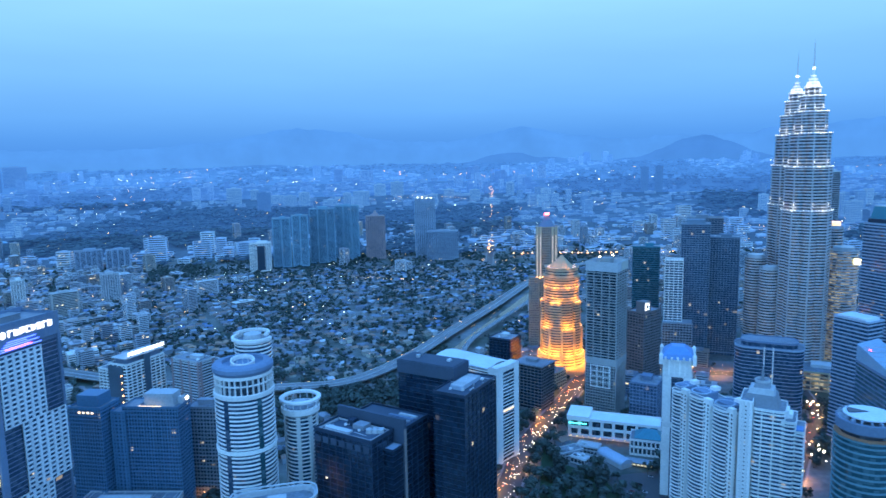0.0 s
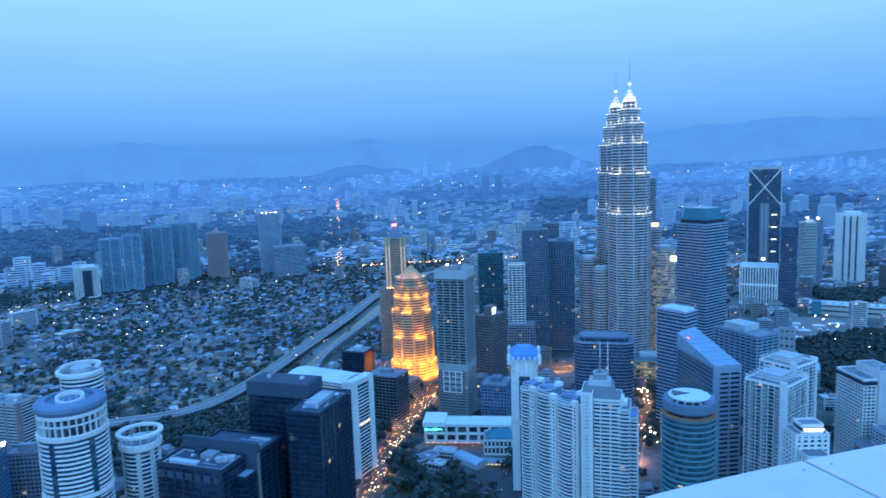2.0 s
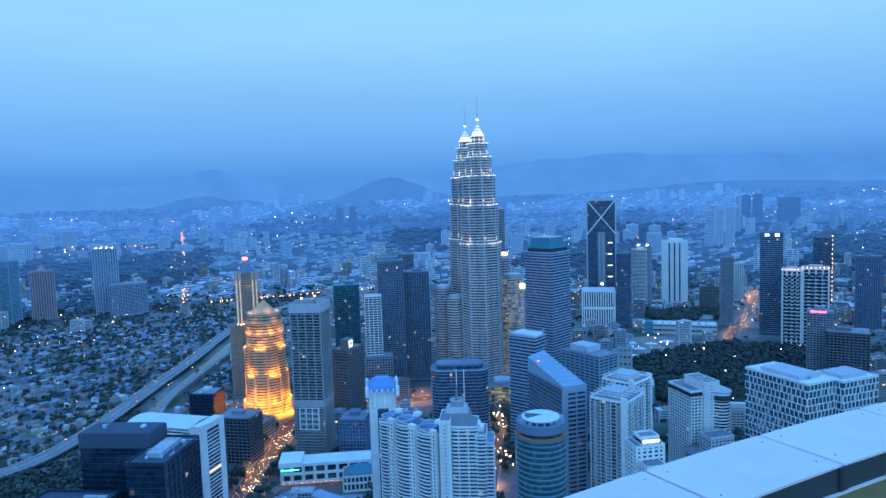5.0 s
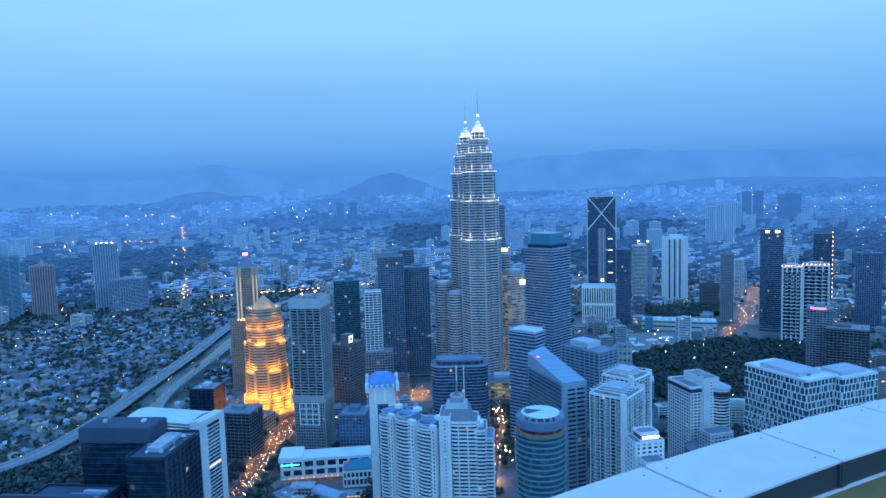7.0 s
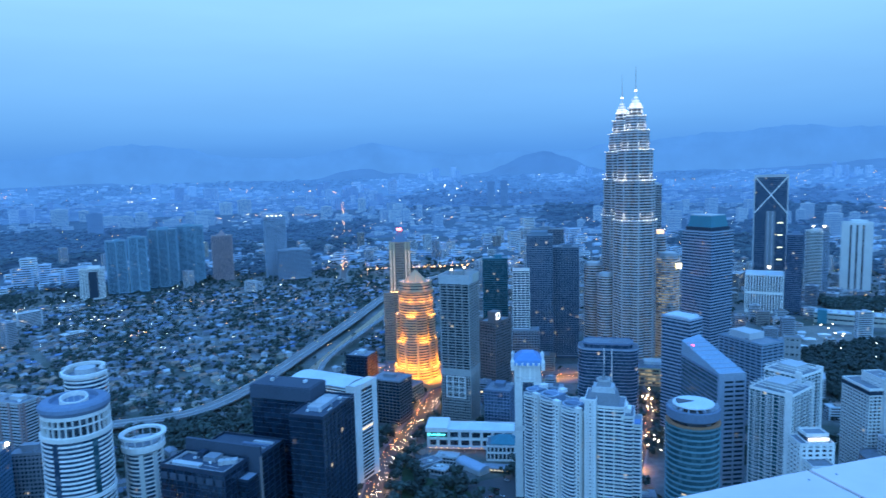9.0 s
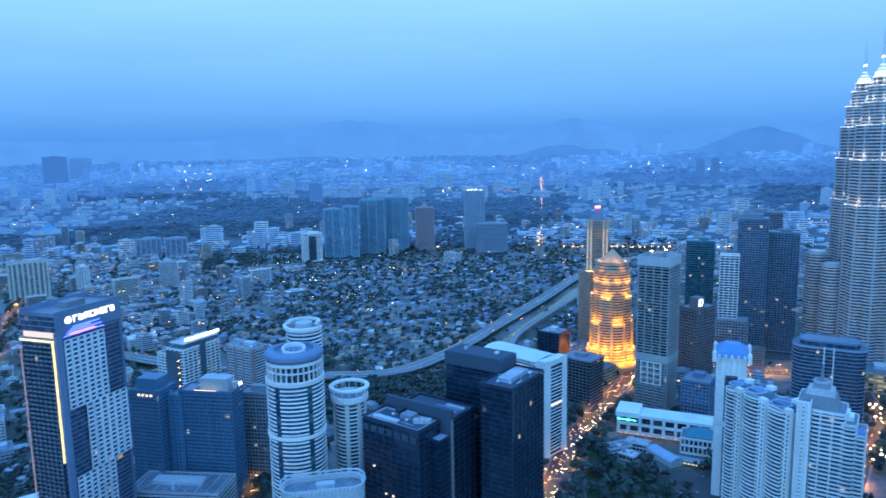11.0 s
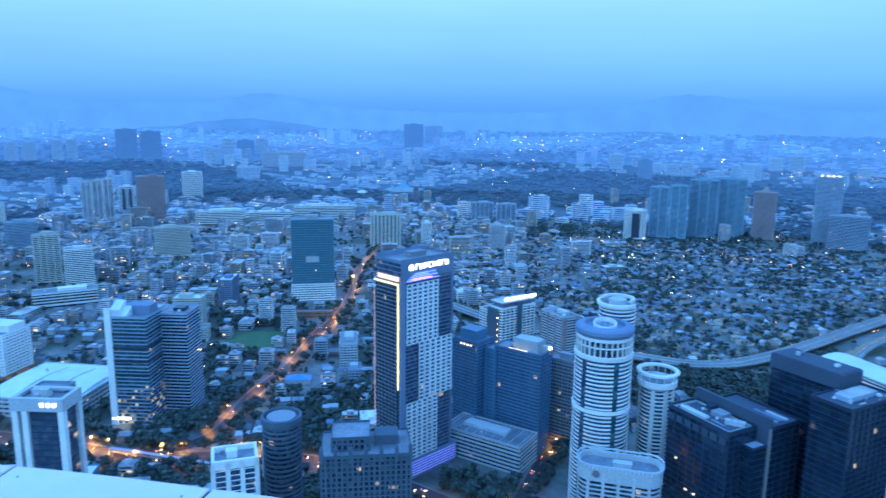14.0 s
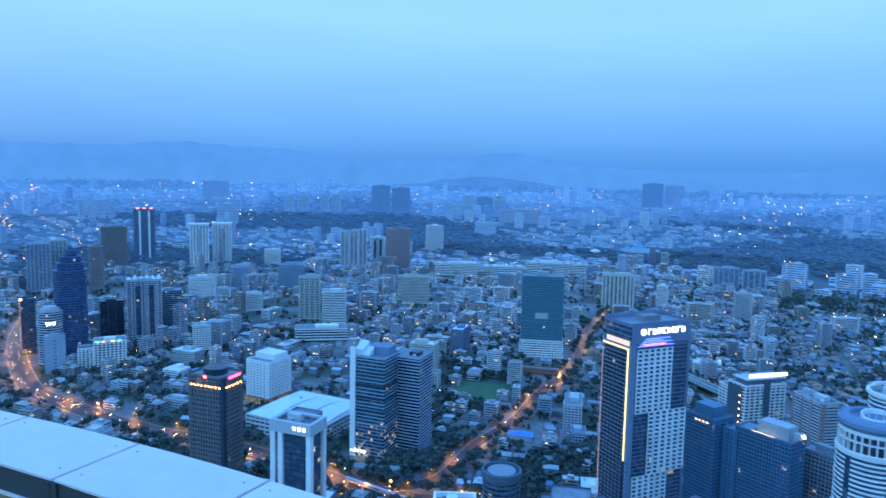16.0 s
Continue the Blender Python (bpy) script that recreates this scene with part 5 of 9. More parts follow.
        clutter(t, w * 0.8, d * 0.7, h + 0.7, int(x), PALE, big=False)
    t = thing("round_shed", 167, 645, -62, "grey barrel-roofed shed beside a car park", "shed", clear=15)
    box_part("wall", -17, -7, 0, 17, 7, 5, PALE, t)
    bm = bmesh.new()
    rows = [[bm.verts.new((x, 7.6 * math.cos(math.pi * k / 10), 4.6 + 4.2 * math.sin(math.pi * k / 10))) for k in range(11)] for x in (-17.6, 17.6)]
    for k in range(10):
        bm.faces.new((rows[0][k + 1], rows[0][k], rows[1][k], rows[1][k + 1]))
    bm.faces.new(rows[0])
    bm.faces.new(rows[1][::-1])
    part("barrel_roof", bm, PALEBLUE, t)
    t = thing("market_stalls", 189, 636, -24, "long open stall roof lit yellow from inside", "market stall", clear=14)
    prism_part("roof", rect(27, 12), 4.2, 4.6, GREY, t)
    for i in range(8):
        box_part("post", -13 + i * 3.7, -5.8, 0, -12.75 + i * 3.7, -5.55, 4.2, GREY, t)
        light_bar("stall_light", -12.6 + i * 3.7, -6.1, 2.0, -9.9 + i * 3.7, -5.9, 3.6, lamp_mat("yellow_stall_light", (1.0, 0.8, 0.25), 0.55), t, "yellow lit stall front")


platinum_tower()
hotel_pair()
sign_hotel()
round_tower()
def roof_plant(t, x0, x1, y0, y1, z, n, seed):
    """Ducts, pipes and fans over a flat roof."""
    r = random.Random(seed)
    for k in range(n):
        x, y = r.uniform(x0, x1), r.uniform(y0, y1)
        if k % 3 == 0:
            box_part("duct", x - r.uniform(2, 5), y - 0.4, z + 0.5, x + r.uniform(2, 5), y + 0.4, z + 1.2, r.choice((PALE, GREY)), t)
        elif k % 3 == 1:
            prism_part("fan", shift(circle(r.uniform(0.7, 1.2), 12), x, y), z, z + 1.3, r.choice((ROOFWHITE, GREY)), t)
        else:
            box_part("pipe", x - 0.15, y - r.uniform(2, 5), z + 0.3, x + 0.15, y + r.uniform(2, 5), z + 0.6, PALE, t)


ring_tower()
dark_offices()
white_office()
unfinished_tower()
FLX, FLY = floodlit_tower()
TWINS = twin_towers()
white_apartments()
bank_court()


# ---- floodlights of the stone tower ----
def flood(name, x, y, z, power, col, cx, cy, up):
    """A wide floodlight that stands off a tower and points up its wall."""
    data = bpy.data.lights.new(name, "SPOT")
    data.energy, data.color, data.shadow_soft_size = power, col, 2.5
    data.spot_size, data.spot_blend = radians(150), 0.5
    ob = new(name, data)
    ob.matrix_world = look((x, y, z), (cx, cy, z + up))
    return ob


FACE = math.atan2(-FLY, -FLX)
for z, r, p, at in ((14, 43, 42000, (-80, -45, -10, 25, 60, 90)), (30, 36, 21000, (-88, -52, -16, 20, 56, 90)), (67, 33, 11500, (-60, -44, 12, 28, 84)), (104, 33, 11000, (-80, -24, -8, 48, 64)), (124, 30, 7000, (-60, -20, 20, 60)), (139, 27, 1800, (-35, 35))):
    for k in at:
        a = FACE + radians(k)
        flood("floodlight_lamp", FLX + r * math.cos(a), FLY + r * math.sin(a), z, p, (1.0, 0.36, 0.02), FLX, FLY, 16)
for k in (-50, 20):
    a = math.atan2(-FLY, -FLX) + radians(k)
    flood("roof_floodlight_lamp", FLX + 24 * math.cos(a), FLY + 24 * math.sin(a), 151, 8000, (1.0, 0.36, 0.02), FLX, FLY, 16)


# ---- white floodlights on the setbacks of the twin towers ----
for (x, y), levels in zip(TWINS, (((227, 36, 2600), (284, 33, 3000), (327, 28, 2800), (355, 22, 2600), (375, 16, 2600), (387, 14, 2200)), ((327, 28, 2600), (355, 22, 2400), (387, 14, 2200)))):
    for z, r, p in levels:
        for k in (-38, 38):
            a = math.atan2(-y, -x) + radians(k)
            flood("setback_lamp", x + r * math.cos(a), y + r * math.sin(a), z, p, (1.0, 0.88, 0.66), x, y, 16)


# ---- towers round the twin towers and the park ----
def staggered(parent, w, d, h, seed):
    """White posts that shift from floor to floor, with blank panels between some of them."""
    r = random.Random(seed)
    posts, blanks = bmesh.new(), bmesh.new()
    n, step = round(h / 6.4), h / round(h / 6.4)
    for k in range(n):
        off = (0.0, 1.8, 3.4, 1.2)[k % 4]
        for face, length in ((0, w), (1, d)):
            for i in range(int(length / 4.8)):
                a = -length / 2 + 0.2 + (i * 4.8 + off) % (length - 1.0)
                z0, z1 = k * step, k * step + step
                blank = r.random() < 0.16
                for bm, wide in ((posts, 0.8),) + (((blanks, 2.6),) if blank else ()):
                    if face == 0:
                        for q in (-d / 2 - 0.04, d / 2 - 0.4):
                            box(bm, a, q + 0.02 * blank, z0, a + wide, q + 0.44, z1)
                    else:
                        for q in (-w / 2 - 0.04, w / 2 - 0.4):
                            box(bm, q + 0.02 * blank, a, z0, q + 0.44, a + wide, z1)
    tagged(part("window_posts", posts, PANELWHITE, parent), kind="stuff")
    tagged(part("blank_panels", blanks, PALE, parent), kind="stuff")

def right_side():
    # dark curved office before the twin towers
    t = thing("blue_glass_office", 374, 764, -26, "rounded dark blue glass office with pale floor bands and twin fins", "office building", "offices by the park", clear=44)
    volume(t, rounded(73, 40, 14, 8), 0, 82, 4.0, 0.55, 0.5, PALEBLUE, GLASSBLUE, 0, top=1.2)
    for x in (-5.2, 4.0):
        box_part("fin", x, -21.2, 0, x + 1.4, -19.2, 84, WHITE, t)
    volume(t, rounded(60, 30, 10, 8), 82, 88, 6, 0.8, 0.6, BLUEGREY, GLASSBLUE, 0, split=False)
    # round teal office with the white dish roof
    t = thing("round_office", 263, 407, -33, "round teal glass tower under a white disc roof", "office tower", "offices by the park", clear=26)
    volume(t, circle(18.2, 40), 0, 128, 3.9, 1.1, 0.6, TEAL, GLASSTEAL, 0, top=0.6)
    lathe("terrace", ((18.2, 128), (18.2, 129.2), (15, 129.4), (15, 131)), TILE, t, 40)
    volume(t, circle(15.8, 36), 128, 133, 4, 0.8, 0.6, BLUEGREY, GLASS, 0, split=False)
    lathe("crown_band", ((16.2, 131.5), (17.6, 132.5), (17.8, 138.6), (17.2, 139.2), (16.6, 139.2), (16.6, 137.6), (12.0, 137.4)), BLUEGREY, t, 40)
    bm = bmesh.new()
    box(bm, 12.6, -0.35, 137.4, 16.8, 0.35, 140.6)
    me = mesh_of("roof_fin", bm, PALEBLUE)
    for i in range(18):
        part("roof_fin", me, PALEBLUE, t, at=pose(0, 0, 0, 0, 0, i * 20))
    lathe("disc_roof", ((13.6, 140.4), (13.8, 141.2), (13.0, 141.8), (0.1, 142.2)), ROOFWHITE, t, 40)
    bm = bmesh.new()
    prism(bm, [(11.5 * math.cos(radians(a)), 11.5 * math.sin(radians(a))) for a in range(165, 216, 5)] + [(0.5, 0.3)], 142.0, 142.5)
    part("roof_hatch", bm, DARK, t)
    # glass wedge
    t = thing("wedge_office", 370.5, 557, -6, "blue glass office with a sloped glass roof and slotted end", "office building", "offices by the park", clear=52)
    plan = [(-12, -48), (12, -48), (12, 34), (-12, 22)]
    volume(t, plan, 0, 120, 3.8, 1.1, 0.4, BLUEGREY, GLASSTEAL, 0)
    # plain end block with two rows of dark slots
    box_part("end_block", -12.3, -51, 0, 12.3, -47.8, 123.5, PALEBLUE, t)
    for i in range(25):
        z = 14 + i * 4.2
        box_part("end_slot", -7.5, -51.12, z, 0.6, -50.9, z + 1.9, GLASS, t)
        box_part("end_slot", 2.2, -51.12, z, 10.4, -50.9, z + 1.9, GLASS, t)
    bm = bmesh.new()
    lo = [bm.verts.new((a, b, 119.5)) for a, b in offset(plan, 0.2)]
    hi = [bm.verts.new((a, b, 123.5 + (b + 48) * 0.17)) for a, b in offset(plan, 0.2)]
    for i in range(4):
        bm.faces.new((lo[i], lo[(i + 1) % 4], hi[(i + 1) % 4], hi[i]))
    bm.faces.new(hi)
    part("sloped_roof", bm, SLATE, t)
    for k in range(7):
        box_part("roof_rail", -11, -40 + k * 9, 124.6 + k * 1.53, 11, -39.4 + k * 9, 125.6 + k * 1.53, PALEBLUE, t)
    light_bar("red_light", -8, 6, 133.2, -7, 9, 134.2, SIGNRED, t, "small red roof light")
    t = thing("grey_office", 531, 705, 12, "pale grey office block with a cluttered roof", "office building", "offices by the park", clear=42)
    volume(t, rect(36, 64), 0, 94, 3.9, 1.8, 0.5, SLATE, GLASSBLUE, 8.0, 0.9)
    prism_part("upper_block", shift(rect(24, 30), 2, 8), 94, 102, PALE, t)
    clutter(t, 32, 56, 94.2, 73, PALE, big=False)
    t = thing("concrete_pier_tower", 585, 700, -38, "narrow blank concrete tower", "tower", clear=14)
    volume(t, rect(18, 16), 0, 92, 9, 6.5, 0.3, CONCRETE, GLASS, 6, 2.5)
    # balconied apartments
    for x, y, w, d, h, rot, s in ((381, 467, 36, 34, 122, 26, 1), (426, 508, 32, 34, 121, 20, 2)):
        t = thing("balcony_apartments", x, y, rot, "cream balconied apartment tower with a framed roof", "apartment tower", "balconied apartments", clear=28)
        volume(t, rect(w, d), 0, h, 3.1, 0.35, 0.6, WHITE, GLASSTEAL, 5.0, 0.6)
        for sx in (-1, 1):
            box_part("frame_fin", sx * (w / 2 + 0.4) - 0.7, -d / 2 - 0.8, 0, sx * (w / 2 + 0.4) + 0.7, -d / 2 + 5, h + 4, WHITE, t)
        prism_part("roof_house", rect(w * 0.55, d * 0.5), h, h + 6, PALE, t)
        for k in (-0.3, 0.02, 0.32):
            for face in (0, 1):
                bm = bmesh.new()
                c, q = (k * w, -d / 2) if face == 0 else (k * d, -w / 2)
                for i in range(int(h / 3.1) - 2):
                    z = 6 + i * 3.1
                    if face == 0:
                        box(bm, c - 2.4, q - 1.7, z, c + 2.4, q + 0.3, z + 0.25)
                        box(bm, c - 2.4, q - 1.75, z + 0.25, c + 2.4, q - 1.6, z + 1.25)
                    else:
                        box(bm, q - 1.7, c - 2.4, z, q + 0.3, c + 2.4, z + 0.25)
                        box(bm, q - 1.75, c - 2.4, z + 0.25, q - 1.6, c + 2.4, z + 1.25)
                tagged(part("balcony_stack", bm, PALE, t), kind="stuff")
        for i in range(6):
            box_part("pergola_beam", -w / 2 + i * w / 5.4, -d / 2, h + 4, -w / 2 + i * w / 5.4 + 0.5, d / 2, h + 4.6, WHITE, t)
        for cx, cy in rect(w - 3, d - 3):
            box_part("pergola_post", cx - 0.4, cy - 0.4, h, cx + 0.4, cy + 0.4, h + 4, WHITE, t)
        clutter(t, w * 0.8, d * 0.8, h + 0.2, 74 + s, PALE, big=False)
    t = thing("small_white_tower", 340, 386, -14, "small white apartment tower with a lit sign", "apartment tower", clear=20)
    volume(t, rect(23, 19), 0, 114, 3.1, 1.5, 0.5, WHITE, GLASS, 4.5, 1.8)
    volume(t, shift(rect(15, 12), 2, 1), 114, 119, 5, 1, 0.3, WHITE, GLASS, 0, split=False)
    light_bar("roof_sign", -4, -5.6, 115.5, 9.5, -5.1, 117.4, SIGNWHITE, t, "small lit white roof sign")
    volume(t, shift(rect(16, 16), -2, -15), 0, 104, 3.1, 1.5, 0.5, WHITE, GLASS, 4, 1.4)
    # banded pair
    t = thing("banded_office", 428, 688, 24, "white office with continuous window bands", "office building", "banded offices", clear=27)
    volume(t, rect(24, 38), 0, 131, 4.0, 1.5, 0.5, PALEBLUE, GLASSBLUE, 0, roof=ROOFWHITE)
    prism_part("roof_slab", rect(22, 30), 131, 134, ROOFWHITE, t)
    t = thing("banded_tower", 552, 827.5, 20, "tall tower with continuous pale window bands and a teal cap", "office tower", "banded offices", clear=42)
    volume(t, rect(47, 47), 0, 213, 4.0, 1.5, 0.5, PALEBLUE, GLASSBLUE, 0)
    prism_part("cap_base", rect(40, 40), 213, 219, DARK, t)
    prism_part("cap", rect(37, 37), 219, 234, TEALROOF, t, top=0.86)
    prism_part("cap_roof", rect(31, 31), 234, 235, PALE, t)
    # white hotel and grid office in front of the park
    t = thing("stepped_hotel", 528, 514, -10, "white hotel with a curved end and stepped roofs", "hotel", "park-side buildings", clear=42)
    volume(t, shift(rect(20, 40), -10, 8), 0, 95, 3.2, 1.3, 0.5, WHITE, GLASS, 4, 1.2)
    box_part("dark_band", -20.2, -12.2, 90, 0.2, 28.2, 93.5, DARK, t)
    volume(t, shift(rect(18, 34), 2, 2), 0, 103, 3.2, 2.0, 0.4, WHITE, GLASS, 6, 4.2)
    end = [(14 + 10 * math.sin(radians(a)), -12 - 10 * math.cos(radians(a))) for a in range(-90, 91, 15)] + [(24, 22), (4, 22)]
    volume(t, end, 0, 91, 3.2, 1.3, 0.5, WHITE, GLASS, 3.4, 1.4)
    bm = bmesh.new()
    ringwall(bm, offset(end, -0.3), offset(end, 1.0), 85, 89.5)
    part("dark_band", bm, DARK, t)
    prism_part("oval_roof", offset(end, -1.0), 92.6, 93.8, PALE, t)
    volume(t, shift(rect(26, 18), -8, -36), 0, 58, 3.2, 1.5, 0.5, PALE, GLASS, 4, 1.0)
    clutter(t, 34, 40, 103.2, 77, PALE, big=False)
    t = thing("curved_podium", 510, 478, -20, "curved glass podium with a lit terrace", "podium", clear=30)
    volume(t, rounded(56, 36, 15, 8), 0, 42, 4.2, 1.4, 0.5, GREY, GLASS, 4, 0.6)
    clutter(t, 46, 26, 42.2, 78, GREY)
    t = thing("tent_roof", 586, 476, -30, "small white tensile tent roof lit from below", "canopy", clear=14)
    bm = bmesh.new()
    pyramid(bm, 18, 18, 12, 26)
    for x, y in rect(16, 16):
        box(bm, x - 0.4, y - 0.4, 0, x + 0.4, y + 0.4, 12.4)
    part("membrane", bm, ROOFWHITE, t)
    for x, y, w, d, h, rot, s in ((566, 440, 40, 70, 121, -2, 1), (606, 414, 46, 36, 120, -4, 2)):
        t = thing("grid_office", x, y, rot, "office with a staggered white window grid over teal glass", "office building", "grid offices", clear=40)
        volume(t, rect(w, d), 0, h, 6.4, 0.9, 0.5, PANELWHITE, GLASSTEAL, 0, roof=ROOFWHITE)
        staggered(t, w, d, h, s)
        prism_part("roof_house", rect(w * 0.7, d * 0.62), h, h + 4, PALE, t)
        clutter(t, w * 0.8, d * 0.8, h + 0.2, 79 + s, PALE, big=False)
    t = thing("convention_hall", 690, 400, -40, "low hall with a ribbed blue roof and a lit sign", "hall", clear=50)
    volume(t, rect(110, 60), 0, 24, 6, 2, 0.5, BLUEGREY, GLASS, 8, 1.0)
    for i in range(14):
        box_part("roof_rib", -54 + i * 8, -30, 24, -53 + i * 8, 30, 27, GREY, t)
    light_bar("sign", -40, -30.8, 17, -18, -30.2, 22, SIGNWHITE, t, "lit white sign")
    # far right group
    t = thing("braced_tower", 1001, 1276, -38, "dark glass tower with pale crossed bracing", "skyscraper", clear=46)
    volume(t, rect(64, 45), 60, 272, 4.2, 0.5, 0.4, DUSK, GLASSBLUE, 0, split=False)
    volume(t, rect(64, 45), 0, 60, 4.2, 0.5, 0.4, DUSK, GLASSBLUE, 0, split=False)
    for s in (-1, 1):
        box_part("edge_fin", s * 32 - 1.2, -23.4, 60, s * 32 + 1.2, -22, 276, PALE, t)
        for z0, z1 in ((196, 272),):
            bm = bmesh.new()
            ln = math.hypot(62, z1 - z0)
            box(bm, -1.1, -0.8, -ln / 2, 1.1, 0.8, ln / 2)
            bmesh.ops.transform(bm, matrix=pose(0, -23.2 - 0.3 * (s > 0), (z0 + z1) / 2, 0, s * math.degrees(math.atan2(62, z1 - z0)), 0), verts=bm.verts)
            part("brace", bm, WHITE, t)
    box_part("top_beam", -33, -23.6, 271, 33, -21.8, 277, PALE, t)
    box_part("stem", -9, -25.5, 60, 9, -22.6, 200, GREY, t)
    for x in (-4, 4):
        box_part("stem_fin", x - 0.8, -26.6, 60, x + 0.8, -25.4, 200, PALE, t)
    for i in range(5):
        light_bar("lit_floor", 14, -23.2, 70 + i * 26, 24, -22.8, 72.5 + i * 26, lamp_mat("greenish_floor_light", (0.95, 1.0, 0.5), 1.4), t, "greenish lit floor")
    light_bar("lit_core", -2.5, -27.2, 79, 2.5, -26.7, 83, LAMPWHITE, t, "bright lobby light")
    t = thing("white_base_block", 938, 1208, -38, "white block with tall narrow windows below the dark tower", "building", clear=50)
    volume(t, rect(71, 60), 0, 77, 26, 5, 1.0, WHITE, GLASS, 5.0, 2.4, roof=ROOFWHITE)
    t = tower("white_tower", "white slab tower with five tall dark window strips", 1263, 1317, 62, 50, 157, -44, 152, 0.9, 1.0, WHITE, GLASS, 12.4, 8.8, top=4.0, first=3.0)
    prism_part("roof_house", shift(rect(34, 22), 3, 4), 157, 166, WHITE, t)
    for i in range(6):
        box_part("strip_mullion", -24.8 + i * 12.4 - 6.4, -25.3, 8, -24.8 + i * 12.4 - 6.0, -24.2, 154, WHITE, t)
    t = tower("pale_tower", "pale bow-fronted apartment tower with two lit roof lamps", 1183, 1355, 40, 38, 142, -41, 3.4, 1.4, 0.5, WHITE, GLASS, 0, plan=rounded(40, 38, 14))
    volume(t, shift(rect(16, 30), 22, 2), 0, 152, 3.4, 1.4, 0.5, PALEBLUE, GLASS, 4, 1.2)
    for x in (-6, 16):
        light_bar("roof_lamp", x, -18, 152, x + 5, -16.5, 155, LAMPWHITE, t, "white roof lamp")
    tower("grey_tower", "narrow grey concrete tower", 1154, 1051, 27, 24, 146, -48, 3.4, 1.6, 0.4, GREY, GLASS, 4, 1.4)
    tt = tower("dark_tower", "dark blue glass tower with a lit crown sign", 1160, 946, 42, 36, 203, -51, 3.9, 0.9, 0.3, DUSK, GLASSBLUE, 0)
    light_bar("crown_sign", -12, -18.9, 196, -4, -18.2, 201, SIGNWHITE, tt, "lit white crown sign")
    light_bar("crown_sign", 6, -18.9, 196, 14, -18.2, 201, SIGNWHITE, tt, "lit white crown sign")
    tt = thing("grid_apartments", 1138, 857, -53, "white two-winged apartment tower with a bold black balcony grid", "apartment tower", clear=44)
    for x0, w, y0, h in ((-20, 34, -6, 138), (19, 44, 2, 141)):
        volume(tt, shift(rect(w, 40), x0, y0), 0, h, 6.6, 0.9, 1.6, WHITE, GLASS, w / 4, 3.0, top=2.2)
        for k in (-0.26, 0.02, 0.28):
            box_part("dark_balcony_shaft", x0 + k * w - 1.9, y0 - 20.6, 12, x0 + k * w + 1.9, y0 - 19.4, h - 10, DARK, tt)
            bm = bmesh.new()
            for i in range(int((h - 24) / 6.6)):
                box(bm, x0 + k * w - 2.4, y0 - 21.6, 15 + i * 6.6, x0 + k * w + 2.4, y0 - 20.2, 17.0 + i * 6.6)
            tagged(part("balcony_fronts", bm, WHITE, tt), kind="stuff")
        prism_part("roof_house", shift(rect(w * 0.5, 16), x0, y0), h, h + 6, PALE, tt)
        for i in range(7):
            light_bar("roof_lamp", x0 - w / 2 + i * w / 6.4, y0 - 20.9, h + 2.4, x0 - w / 2 + i * w / 6.4 + 1.4, y0 - 19.9, h + 3.6, LAMPWARM, tt, "warm roof lamp")
    tt = tower("slanted_tower", "dark slab tower with a slanted top", 1390, 1003, 37, 30, 178, -54, 4, 0.6, 0.3, DUSK, GLASSBLUE, 0)
    bm = bmesh.new()
    box(bm, -18.2, -14.7, 178, 18.2, 14.7, 184)
    for v in bm.verts:
        if v.co.z > 180 and v.co.x > 0:
            v.co.z += 14
    part("slanted_top", bm, DUSK, tt)
    for i in range(15):
        light_bar("edge_lamp", 18.4, -15.4, 40 + i * 10, 19.4, -14.4, 42.4 + i * 10, LAMPWARM, tt, "amber edge lamp")
    tt = tower("red_sign_tower", "grey tower with a red roof sign", 918, 665, 34, 28, 112, -54, 3.4, 1.3, 0.5, GREY, GLASS, 4, 1.0)
    light_bar("roof_sign", -12, -14.4, 111, 8, -13.8, 113.6, SIGNRED, tt, "red lit roof sign")
    tower("brown_block", "brown glass office block by the park", 927, 628, 54, 44, 88, -56, 3.8, 0.9, 0.4, BROWN, GLASSBLACK, 5, 0.6)
    tower("slim_tower", "slim pale tower far behind the twin towers", 750, 1309, 22, 20, 262, -30, 3.6, 1.2, 0.4, PALE, GLASS, 0)
    tower("blue_tower", "blue glass tower with a lit roof edge", 968, 1161, 30, 26, 160, -40, 3.8, 0.6, 0.3, BLUEGREY, GLASSBLUE, 0)
    tower("side_slab", "grey slab tower beside the park", 1010, 600, 40, 30, 96, -58, 3.5, 1.2, 0.5, GREY, GLASS, 4, 1.0)
    tower("side_slab", "grey slab tower beside the park", 1090, 650, 36, 30, 120, -58, 3.5, 1.2, 0.5, BLUEGREY, GLASSBLUE, 4, 1.0)
    tower("side_slab", "dark blue slab tower beyond the park", 1330, 860, 46, 30, 150, -57, 3.5, 0.8, 0.4, BLUEGREY, GLASSBLUE, 4, 1.0)
    x, y = 1018, 1050
    t = thing("long_hall", x, y, -44, "long low grey hall at the park's edge", "hall", clear=66)
    volume(t, rect(144, 40), 0, 19, 9, 6.0, 0.6, YELLOW, GLASS, 8, 1.2, roof=ROOFWHITE, split=False)
    prism_part("glass_end", shift(rect(16, 20), -58, -14), 0, 25, TEALROOF, t)
    for i in range(8):
        box_part("roof_monitor", -48 + i * 14, -8, 19, -42 + i * 14, 8, 21.5, PALE, t)
    # between floodlit tower and twin towers
    t = thing("brown_block", 265, 884, 40, "brown stone block with a lit emblem panel", "office building", clear=28)
    volume(t, rect(40, 26), 0, 98, 3.8, 1.3, 0.5, BROWN, GLASS, 4, 1.2)
